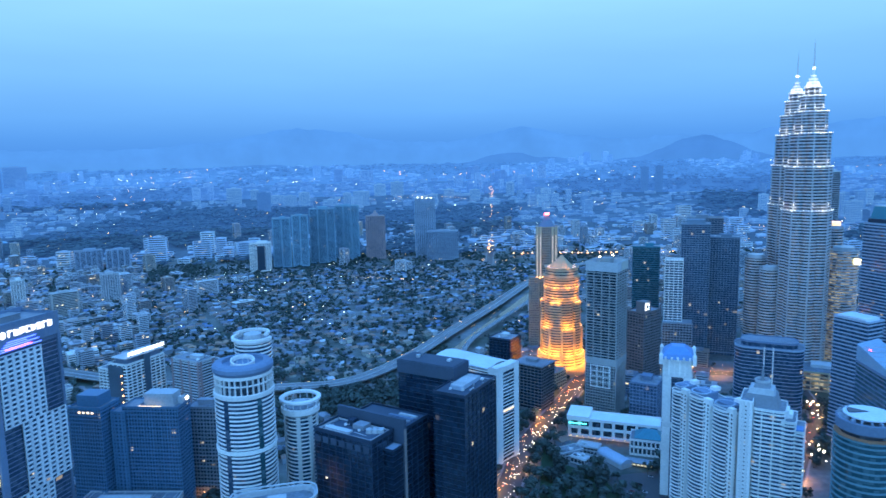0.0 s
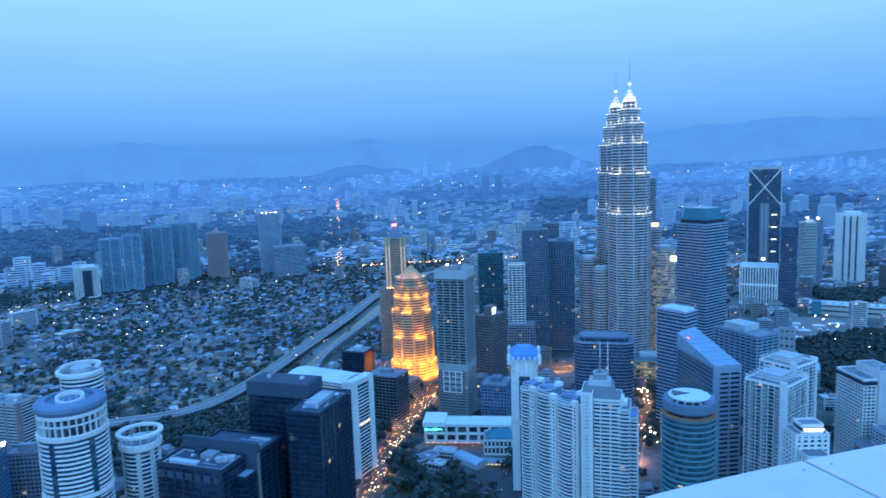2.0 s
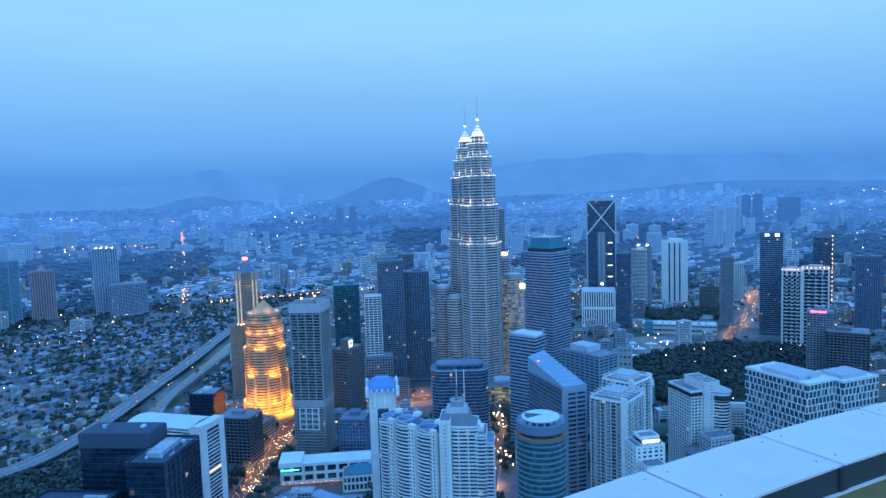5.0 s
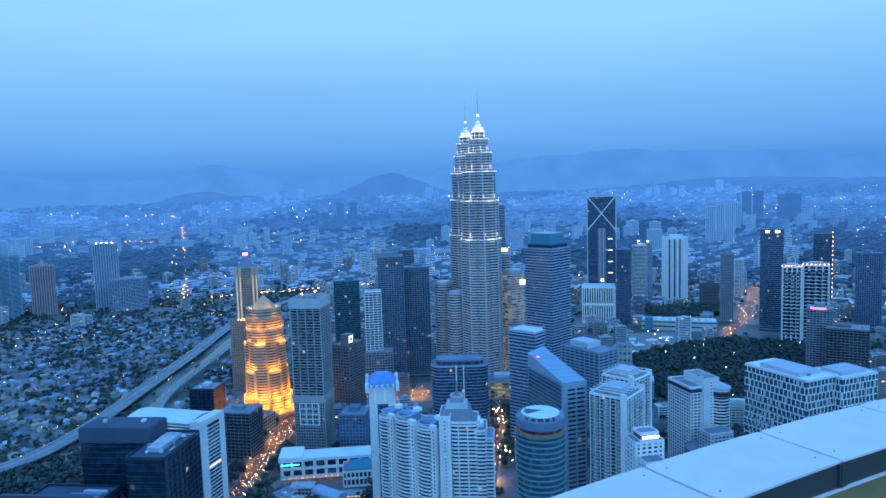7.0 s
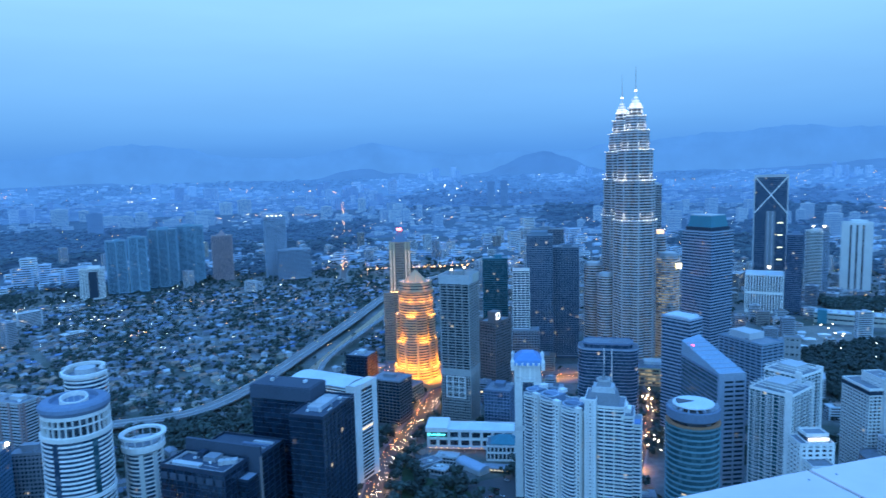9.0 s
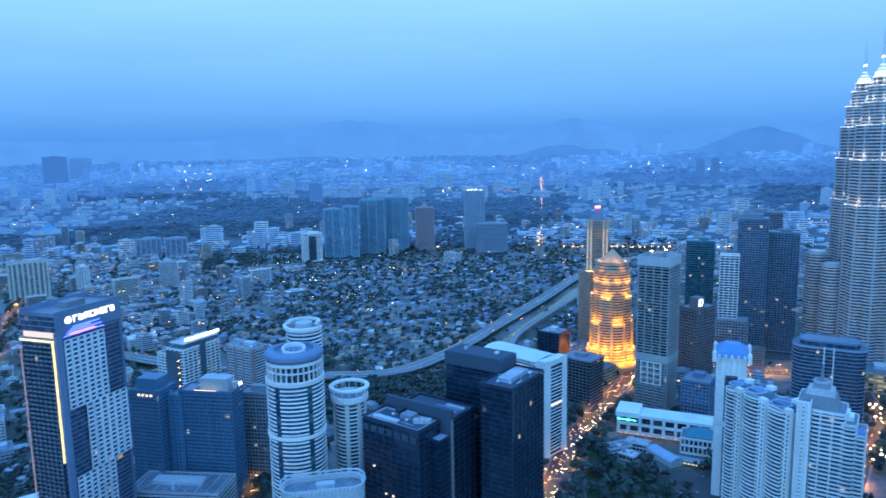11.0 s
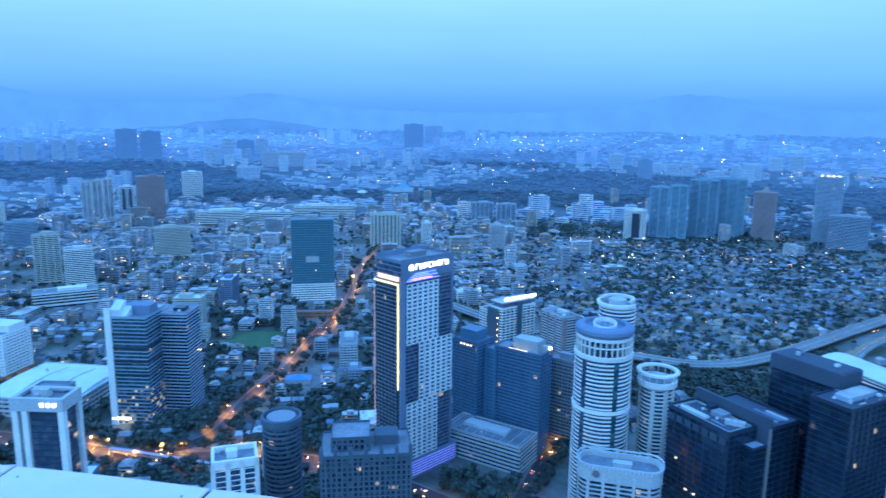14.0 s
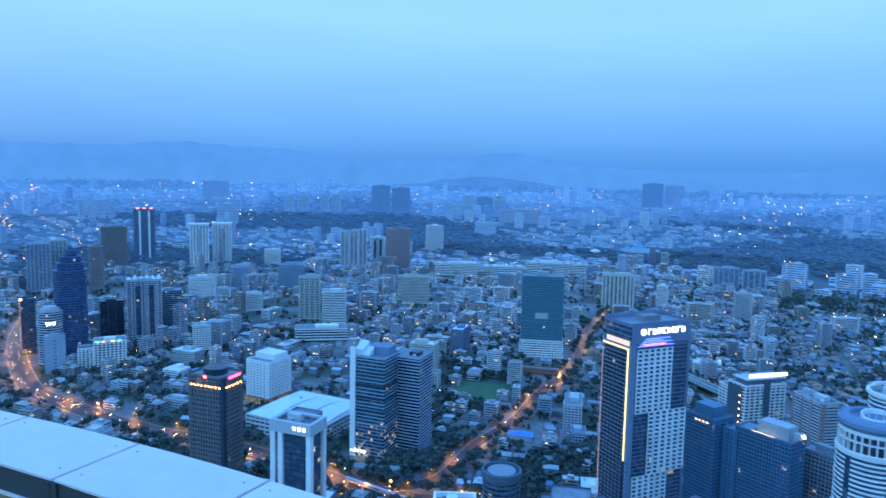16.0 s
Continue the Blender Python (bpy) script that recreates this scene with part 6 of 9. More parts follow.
    prism_part("emblem_block", shift(rect(15, 12), -8, -4), 98, 112, BROWN, t)
    light_bar("emblem_panel", -13, -10.6, 101, -5, -10.1, 110, SIGNWHITE, t, "lit square emblem panel")
    prism_part("emblem", [(-11, -10.9), (-7, -10.9), (-7, -10.65), (-11, -10.65)], 103, 108, DARK, t)
    t = thing("white_slab", 327, 954, -19, "slender white slab with square window frames", "apartment tower", clear=20)
    volume(t, rect(25, 15), 0, 154, 3.6, 0.9, 0.9, WHITE, GLASSBLUE, 6.0, 1.0)
    volume(t, shift(rect(40, 24), 6, -8), 0, 66, 3.8, 1.5, 0.5, GREY, GLASS, 4, 1.0)
    tt = tower("dark_apartments", "dark apartment tower with scattered lit windows", 373, 999, 40, 32, 200, -20, 3.3, 0.7, 0.4, DUSK, GLASSBLUE, 4, 0.6, group="dark apartment towers")
    prism_part("crown", rect(26, 20), 200, 206, DUSK, tt)
    tower("dark_apartments", "dark apartment tower with scattered lit windows", 422, 1012, 41, 32, 178, -22, 3.3, 0.7, 0.4, DUSK, GLASSBLUE, 4, 0.6, group="dark apartment towers")
    tower("teal_tower", "teal glass tower behind dark apartments", 340, 1130, 44, 30, 150, -17, 3.6, 0.6, 0.4, TEALROOF, GLASSTEAL, 0)
    tower("grey_slab", "grey office slab behind dark apartments", 460, 1190, 60, 30, 190, -21, 3.6, 1.0, 0.4, GREY, GLASSBLUE, 5)
    tower("low_blue_block", "low dark blue office block by the boulevard", 226, 738, 30, 34, 52, -30, 3.8, 0.8, 0.4, BLUEGREY, GLASSBLUE, 4, 0.6)
    # stone tower behind the floodlit one
    t = thing("stone_tower", 166, 1082, -9, "slim beige stone tower with a pyramid top, lit from below", "tower", clear=28)
    volume(t, rect(34, 28), 0, 190, 3.9, 1.3, 0.4, DUN, GLASSWARM, 3.2, 1.2)
    for x in (-14.5, -9.5, 9.5, 14.5):
        box_part("stone_fin", x - 1.9, -15.4, 110, x + 1.9, -13.8, 192, BEIGE, t)
        # added glowing line that stands for floodlight on the stone
        light_bar("fin_light", x - 0.35, -15.7, 112, x + 0.35, -15.3, 178, lamp_mat("amber_fin_glow", (1.0, 0.62, 0.25), 0.75), t, "thin amber glow line for the floodlit fin")
    bm = bmesh.new()
    pyramid(bm, 26, 22, 191, 212)
    part("pyramid_roof", bm, BLUEGREY, t)
    light_bar("beacon", -4, -4, 209, 4, 4, 212.5, LAMPRED, t, "red roof beacon")
    volume(t, shift(rect(16, 20), -20, -8), 0, 110, 3.9, 1.3, 0.4, DUN, GLASSWARM, 3.2, 1.2)
    for i in range(8):
        light_bar("floodlight", -16 + i * 4.4, -16.6, 110.5, -14.6 + i * 4.4, -15.6, 112, LAMPWARM, t, "amber floodlight")
    t = thing("lit_sign_board", 262, 800, -20, "bright white sign board on posts", "sign", clear=6)
    light_bar("board", -6, -0.5, 8, 6, 0.5, 15, SIGNWHITE, t)
    for x in (-4, 4):
        box_part("post", x - 0.3, -0.3, 0, x + 0.3, 0.3, 8, DARK, t)


def left_side():
    t = thing("brown_office", -523, 200, 119, "brown stone office tower with a recessed grid and red roof sign", "office tower", clear=28)
    volume(t, rect(24, 34), 0, 147, 3.6, 0.9, 0.9, BROWN, GLASS, 2.6, 1.0)
    box_part("dark_corner", -12.6, -17.6, 0, -9.6, -14.6, 148, DARK, t)
    lathe("roof_drum", ((9.5, 147), (9.5, 152), (0.1, 152.3)), DARK, t, 24)
    light_bar("roof_sign", -6, -17.8, 145.4, 8, -17.2, 147.4, SIGNRED, t, "red lit roof sign")
    light_bar("red_lamp", -12.9, -1, 146, -12.4, 1.2, 148, LAMPRED, t, "red roof lamp")
    for i in range(9):
        light_bar("crown_lamp", -12.7, -14 + i * 3.4, 139, -12.2, -13 + i * 3.4, 140.2, LAMPWARM, t, "amber crown lamp")
        if i < 6:
            light_bar("crown_lamp", -9 + i * 3.4, -17.7, 139, -8 + i * 3.4, -17.2, 140.2, LAMPWARM, t, "amber crown lamp")
    t = thing("column_office", -403, 210, 119, "white-columned office with dark glass between and round emblems", "office building", clear=22)
    volume(t, rect(16, 28), 0, 140, 3.8, 0.4, 0.5, DARK, GLASSBLUE, 0)
    for x, y in ((-8, -14), (8, -14), (8, 14), (-8, 14), (-8, 8)):
        box_part("column", x - 1.8, y - 1.8, 0, x + 1.8, y + 1.8, 141, WHITE, t)
    bm = bmesh.new()
    ringwall(bm, rect(20, 32), rect(15, 27), 135, 143)
    part("top_frame", bm, PALE, t)
    for i in range(3):
        light_bar("emblem", -10.5, -12 + i * 3.8, 138, -10.1, -10 + i * 3.8, 140.4, SIGNWHITE, t, "lit sign shape")
    clutter(t, 12, 24, 141, 81, PALE)
    # banded glass tower pair with a white fin
    t = thing("banded_glass_tower", -610, 412, 118, "glass office tower with dark bands and white curved roof fins", "office tower", "glass office pair", clear=34)
    volume(t, rect(36, 40), 0, 38, 3.8, 1.0, 0.5, SLATE, GLASSPART, 0, top=0.2)
    volume(t, rect(36, 40), 38, 112, 3.8, 1.1, 0.5, SLATE, GLASSTEAL, 0)
    for i, z in enumerate((52, 66, 80, 94)):
        bm = bmesh.new()
        ringwall(bm, rect(36.6, 40.6), rect(35, 39), z, z + 2.2)
        part("dark_band", bm, DARK, t)
    box_part("white_fin", -19.2, 15, 0, -17.6, 21.5, 122, WHITE, t)
    for y0, z in ((6, 114), (12, 120)):
        bm = bmesh.new()
        box(bm, -17, y0 - 6, 112, -4, y0 + 4, z)
        for v in bm.verts:
            if v.co.z > 113 and v.co.x > -10:
                v.co.z += 7
        part("roof_fin", bm, ROOFWHITE, t)
    prism_part("roof_block", shift(rect(18, 26), 6, -4), 112, 121, BLUEGREY, t)
    light_bar("canopy_light", -19.4, 2, 6, -18.6, 20, 7.2, LAMPWHITE, t, "white canopy light")
    t = thing("banded_glass_tower", -597, 455, 118, "dark glass office tower with close dark bands", "office tower", "glass office pair", clear=28)
    volume(t, rect(36, 30), 0, 108, 3.6, 1.5, 0.5, PALEBLUE, GLASSBLACK, 0)
    clutter(t, 30, 24, 108.2, 83, DARK)
    t = thing("white_office_block", -846, 397, 112, "white office block with a stepped tiled base", "office building", clear=34)
    volume(t, rect(44, 40), 0, 58, 3.6, 1.9, 0.5, WHITE, GLASS, 5.5, 2.6)
    prism_part("penthouse", shift(rect(26, 34), 5, 0), 58, 66, WHITE, t)
    volume(t, rect(52, 42), 0, 9, 4.5, 1.2, 0.5, TILE, GLASSLIT, 4, 0.8)
    clutter(t, 40, 30, 58.2, 85, WHITE, big=False)
    t = thing("market_hall", -728, 394, 114, "wide low mall with white sheet roofs", "mall", clear=64)
    volume(t, rect(104, 108), 0, 20, 5, 2.6, 0.5, PALE, GLASS, 7, 1.2, roof=ROOFWHITE)
    for i in range(3):
        bm = bmesh.new()
        pts = [(-48 + 96 * k / 14, 20 + 4.5 * math.sin(math.pi * k / 14)) for k in range(15)]
        prof = [(x, z) for x, z in pts]
        rows = [[bm.verts.new((x, yy, z)) for x, z in prof] for yy in (-50 + i * 34, -20 + i * 34)]
        for k in range(14):
            bm.faces.new((rows[0][k], rows[0][k + 1], rows[1][k + 1], rows[1][k]))
        bm.faces.new(rows[0][::-1])
        bm.faces.new(rows[1])
        part("vaulted_roof", bm, ROOFWHITE, t)
    clutter(t, 80, 80, 25, 87, PALE, big=False)
    t = thing("small_office", -470, 248, 119, "small grey office with red and blue lit sign", "office building", clear=16)
    volume(t, rect(22, 24), 0, 118, 3.6, 1.2, 0.5, GREY, GLASS, 4, 0.8)
    light_bar("roof_sign", -11.4, -8, 114, -10.9, 0, 116, SIGNRED, t, "red lit sign")
    light_bar("roof_sign", -11.4, 0.5, 114, -10.9, 8, 116, lamp_mat("blue_lit_sign", (0.2, 0.35, 1.0), 2.0), t, "blue lit sign")
    # round tank tower
    t = thing("round_dark_tower", -341, 342, 45, "round dark banded tower with a ringed flat roof", "office tower", clear=22)
    volume(t, circle(14, 32), 0, 88, 3.6, 1.5, 0.8, NIGHTSTONE, GLASS, 0)
    lathe("roof_ring", ((14.4, 88), (14.8, 90), (14.8, 94), (13.0, 94.4), (12.6, 91), (0.1, 91)), NIGHTSTONE, t, 36)
    lathe("roof_disc", ((10.5, 91), (10.5, 93.2), (0.1, 93.6)), GREY, t, 30)
    t = thing("white_pier_office", -341, 297, 49, "white-piered office with dark glass front", "office building", clear=20)
    volume(t, rect(28, 22), 0, 80, 3.8, 0.5, 0.6, WHITE, GLASSBLUE, 0)
    for x in (-14, -4.6, 4.6, 14):
        box_part("white_pier", x - 1.5, -12, 0, x + 1.5, -10.4, 82, WHITE, t)
    bm = bmesh.new()
    ringwall(bm, rect(30, 24), rect(26, 20), 78, 84)
    part("top_frame", bm, WHITE, t)
    clutter(t, 22, 18, 80.2, 91, WHITE)
    t = thing("pinnacled_tower", -266, 345, 38, "dark blue-grey stone tower with stepped pinnacles", "tower", clear=36)
    volume(t, rect(60, 38), 0, 90, 3.6, 0.9, 0.7, NIGHTSTONE, GLASS, 3.6, 1.4)
    volume(t, shift(rect(26, 26), -10, 2), 90, 99, 4, 1.4, 0.6, NIGHTSTONE, GLASS, 3.6, 1.4, split=False)
    for x in (-29, -20, -10, 0, 10, 20, 29):
        bm = bmesh.new()
        box(bm, x - 1.2, -19.6, 86, x + 1.2, -17.2, 95)
        pyramid(bm, 2.8, 2.8, 95, 99, x, -18.4)
        part("pinnacle", bm, NIGHTSTONE, t)
    prism_part("roof_block", shift(rect(16, 14), 14, 4), 90, 97, NIGHTSTONE, t)
    clutter(t, 50, 28, 90.2, 93, NIGHTSTONE, big=False)
    # green-netted tower over the white podium
    t = thing("netted_tower", -801, 892, 42, "tower under construction wrapped in dark green netting", "tower", clear=48)
    volume(t, rect(72, 40), 28, 139, 4.0, 0.5, 0.4, NET, glass("netted_frame", (0.05, 0.14, 0.17), blind=0.25, lit=0.002, rough=0.8, pale=(0.06, 0.22, 0.22)), 6, 0.3)
    light_bar("pale_panel", -12, -20.9, 66, 10, -20.3, 76, PALE, t, "pale sheet hung on the netting")
    volume(t, rect(75, 56), 0, 28, 3.6, 1.7, 0.6, WHITE, GLASS, 5, 1.2)
    prism_part("core", rect(20, 14), 139, 146, CONCRETE, t)
    # mid-distance landmarks
    tower("slab_pair", "cream slab block on a shared podium", -1282, 695, 44, 30, 92, 61, 3.4, 1.6, 0.5, YELLOW, GLASS, 11, 1.8, group="slab pair")
    tower("slab_pair", "white banded slab block on a shared podium", -1216, 716, 48, 30, 70, 59, 3.4, 1.6, 0.5, WHITE, GLASS, 0, group="slab pair")
    tower("white_podium", "low white podium with ribbon windows", -1108, 625, 95, 40, 24, 60, 4, 2, 0.5, WHITE, GLASS, 0)
    for k, (w, dx) in enumerate(((28, -30), (28, 0), (28, 30))):
        a = radians(57.3)
        tower("pale_slab", "tall pale apartment slab with window strips", -1948 + dx * math.cos(a), 1222 + dx * math.sin(a), w, 30, 121 + 3 * k, 57, 3.2, 1.6, 0.4, PALE, GLASSBLUE, 14, 2.4, group="pale slabs")
    tower("brown_slab", "terracotta-coloured tower block", -1825, 1316, 80, 44, 137, 54, 3.2, 1.6, 0.5, PINK, GLASS, 5, 2.0)
    tower("cream_block", "cream office block with a fine window grid", -1303, 987, 75, 28, 69, 53, 3.4, 1.6, 0.5, YELLOW, GLASS, 4, 1.2)
    t = tower("dark_curved_tower", "dark blue glass tower with a rounded top", -1222, 231, 48, 42, 146, 79, 3.9, 0.9, 0.3, BLUEGLAZE, GLASSBLUE, 0, plan=rounded(48, 42, 12))
    for w, d, z0, z1, x0 in ((39, 34, 146, 158, 1), (31, 28, 158, 168, 1.5), (20, 18, 168, 176, 2)):
        volume(t, shift(rounded(w, d, 7), x0, 0), z0, z1, 3.9, 0.9, 0.3, BLUEGLAZE, GLASSBLUE, 0, split=False)
    volume(t, shift(rect(26, 16), 0, -21), 0, 104, 3.9, 0.9, 0.3, BLUEGLAZE, GLASSBLUE, 0)
    t = tower("round_top_office", "pale round-topped office with a lit crown", -1204, 198, 36, 36, 86, 81, 3.8, 1.4, 0.5, PALE, GLASSBLUE, 0, plan=circle(18, 32))
    prism_part("drum", circle(14, 28), 86, 90, PALE, t)
    prism_part("lit_drum", circle(9.5, 24), 90, 93, PALE, t)
    for i in range(5):
        light_bar("crown_light", -6 + i * 2.6, -17.6, 66, -4.4 + i * 2.6, -16.6, 70, LAMPWHITE, t, "warm white crown light")
    t = tower("blank_slab", "pale blue blank-walled slab before a round office", -1152, 194, 28, 14, 56, 80, 5.6, 4.6, 0.3, PALEBLUE, GLASSBLUE, 9, 6.0)
    light_bar("roof_lamp", -13, -6.8, 54, -11.6, -6.2, 55.4, LAMPWHITE, t, "white roof lamp")
    t = tower("dark_block", "narrow dark office block with an orange edge light", -1300, 181, 22, 22, 92, 82, 3.8, 0.9, 0.4, NIGHTSTONE, GLASSBLUE, 0)
    light_bar("edge_light", -11.2, -11.3, 8, -10.6, -10.8, 90, lamp_mat("dim_orange_edge", (1.0, 0.45, 0.12), 0.6), t, "thin orange edge light")
    light_bar("roof_lamp", -11, -11.6, 91, -7.5, -10.6, 94, LAMPWARM, t, "orange roof lamp")
    tower("dark_office", "dark office block with a pale frame", -1330, 318, 40, 26, 71, 76, 3.8, 0.6, 0.4, DARK, GLASSBLACK, 13, 2.0)
    t = tower("crowned_office", "blue-grey office with a jagged white roof crown", -1285, 362, 58, 40, 112, 74, 3.8, 1.2, 0.4, PALE, GLASSBLUE, 8, 1.2)
    for x in (-10, 12):
        box_part("dark_slot", x - 4.5, -20.9, 16, x + 4.5, -20.2, 104, GLASSBLUE, t)
    for x in (-20, -15.2, -4.6, 1, 6.8, 17.4, 23):
        box_part("white_fin", x - 0.6, -21.2, 8, x + 0.6, -20, 114, PALE, t)
    for i in range(6):
        bm = bmesh.new()
        pyramid(bm, 9, 14, 113, 119 + 3 * (i % 2), -25 + i * 10, 0)
        part("roof_peak", bm, ROOFWHITE, t)
    t = tower("coloured_light_block", "pale office block with green and red roof lights", -1140, 268, 46, 34, 43, 77, 3.6, 1.5, 0.5, WHITE, GLASS, 6, 2.0)
    volume(t, shift(rect(22, 26), -34, 2), 0, 33, 3.6, 1.5, 0.5, WHITE, GLASS, 6, 2.0)
    for x, col, word in ((-17, (0.1, 1.0, 0.2), "green"), (-9, (1.0, 0.4, 0.1), "orange"), (4, (1.0, 0.55, 0.1), "amber"), (13, (0.1, 1.0, 0.3), "green")):
        light_bar("roof_light", x - 2.5, -17.6, 42.5, x + 2.5, -17.0, 45, lamp_mat(word + "_sign_light", col, 2.0), t, word + " roof light")
    t = tower("twin_slab", "white apartment tower with a dark central slot and flat cap", -2190, 790, 58, 40, 139, 70, 3.2, 1.4, 0.4, WHITE, GLASSBLUE, 9, 3.0, group="pale twins")
    box_part("dark_slot", -7, -20.9, 10, 7, -20.2, 124, GREY, t)
    prism_part("cap", rect(63, 45), 140, 145, ROOFWHITE, t)
    for x in (-2.5, 2.5):
        box_part("slot_fin", x - 0.7, -21.4, 10, x + 0.7, -20.6, 124, WHITE, t)
    t = tower("twin_slab", "white apartment tower with a dark central slot and flat cap", -2220, 877, 60, 40, 137, 68, 3.2, 1.4, 0.4, WHITE, GLASSBLUE, 9, 3.0, group="pale twins")
    box_part("dark_slot", -7, -20.9, 10, 7, -20.2, 122, GREY, t)
    prism_part("cap", rect(65, 45), 138, 143, ROOFWHITE, t)
    for x in (-2.5, 2.5):
        box_part("slot_fin", x - 0.7, -21.4, 10, x + 0.7, -20.6, 122, WHITE, t)
    t = tower("red_lit_tower", "dark tower with two white piers and red roof lights", -2500, 710, 69, 44, 178, 74, 3.4, 1.0, 0.5, BLUEGREY, GLASSBLUE, 6, 2.4)
    for x in (-14, 16):
        box_part("white_pier", x - 3, -23.4, 0, x + 3, -21.8, 172, WHITE, t)
    for x in (-24, -4, 18):
        light_bar("roof_light", x, -22.8, 179, x + 9, -21.6, 182.5, LAMPRED, t, "red roof edge light")
    tower("grey_slab", "pale grey slab tower", -1954, 300, 52, 40, 122, 81, 3.4, 1.4, 0.4, PALEBLUE, GLASSBLUE, 9, 2.0)
    tower("brown_tower", "brown apartment tower with piers", -1921, 425, 34, 34, 112, 77, 3.3, 1.2, 0.5, UMBER, GLASS, 5, 2.0, group="brown towers")
    tower("brown_tower", "brown apartment tower with piers", -2340, 572, 76, 44, 131, 76, 3.3, 1.2, 0.5, UMBER, GLASS, 5, 2.0, group="brown towers")
    # slabs beyond the houses
    t = tower("white_gate_block", "white slab with a dark central slot", -498, 1844, 57, 22, 80, 15, 3.4, 1.4, 0.4, WHITE, GLASS, 6, 2.0)
    box_part("dark_slot", -8, -11.6, 6, 12, -11.1, 72, DARK, t)
    for x, y, w, h, rot in ((-455, 1918, 50, 140, 13), (-405, 1929, 46, 146, 13), (-352, 1989, 74, 160, 10), (-287, 2050, 70, 163, 8)):
        tower("grey_slab_row", "blue-grey apartment slab in a row", x, y, w, 40, h, rot, 3.2, 1.7, 0.5, DEEPTEAL, GLASSBLUE, 24, 3.0, group="slab row")
    t = tower("pink_pointed_tower", "narrow terracotta tower with a pointed top", -203, 2055, 58, 34, 130, 6, 3.2, 1.2, 0.5, PINK, GLASSBLUE, 6, 2.4)
    bm = bmesh.new()
    pyramid(bm, 22, 22, 131, 148)
    part("pointed_top", bm, PINK, t)
    t = tower("lit_crown_slab", "grey slab tower with lamps along its roof", -52, 2065, 62, 44, 180, 1, 3.3, 1.2, 0.5, PALEBLUE, GLASSBLUE, 6, 2.0)
    for i in range(4):
        light_bar("roof_lamp", -22 + i * 13, -22, 181, -19 + i * 13, -20, 183.5, LAMPWHITE, t, "white roof lamp")
    tower("wide_block", "wide blue-grey office block", 0, 2004, 92, 44, 86, 0, 3.6, 1.2, 0.5, PALEBLUE, GLASSBLUE, 6, 1.0)
    tower("quarter_block", "pale blue apartment block with banded windows", -992, 1892, 70, 30, 62, 28, 3.2, 1.4, 0.5, PALEBLUE, GLASSBLUE, 14, 3.0, group="pale blocks")
    tower("quarter_block", "pale blue apartment block with banded windows", -915, 1904, 62, 30, 62, 26, 3.2, 1.4, 0.5, PALEBLUE, GLASSBLUE, 14, 3.0, group="pale blocks")
    tower("blue_slab", "narrow pale blue slab among the houses", -735, 1483, 38, 22, 63, 26, 3.2, 1.2, 0.4, PALE, GLASSBLUE, 5, 1.6)
    tower("white_lift_block", "small white block with a tall lift tower", -913, 1441, 26, 20, 59, 32, 3.2, 1.4, 0.4, WHITE, GLASS, 5, 1.6)


def outer_slab(name, label, x, y, w, d, h, rot, wall, win, pier=8.0, pier_w=2.6, group="", fh=6.6, category="building"):
    """A tower standing on the rising ground past the quarters."""
    z = float(ground_z(math.hypot(x, y)))
    t = thing(name, x, y, rot, label, category, group, z=z - 1.0, clear=max(w, d) * 0.56)
    volume(t, rect(w, d), 0, h - z, fh, 2.2, 0.6, wall, win, pier, pier_w, False, 1.5)
    prism_part("roof_house", rect(w * 0.36, d * 0.45), h - z, h - z + 6, wall, t)
    return t


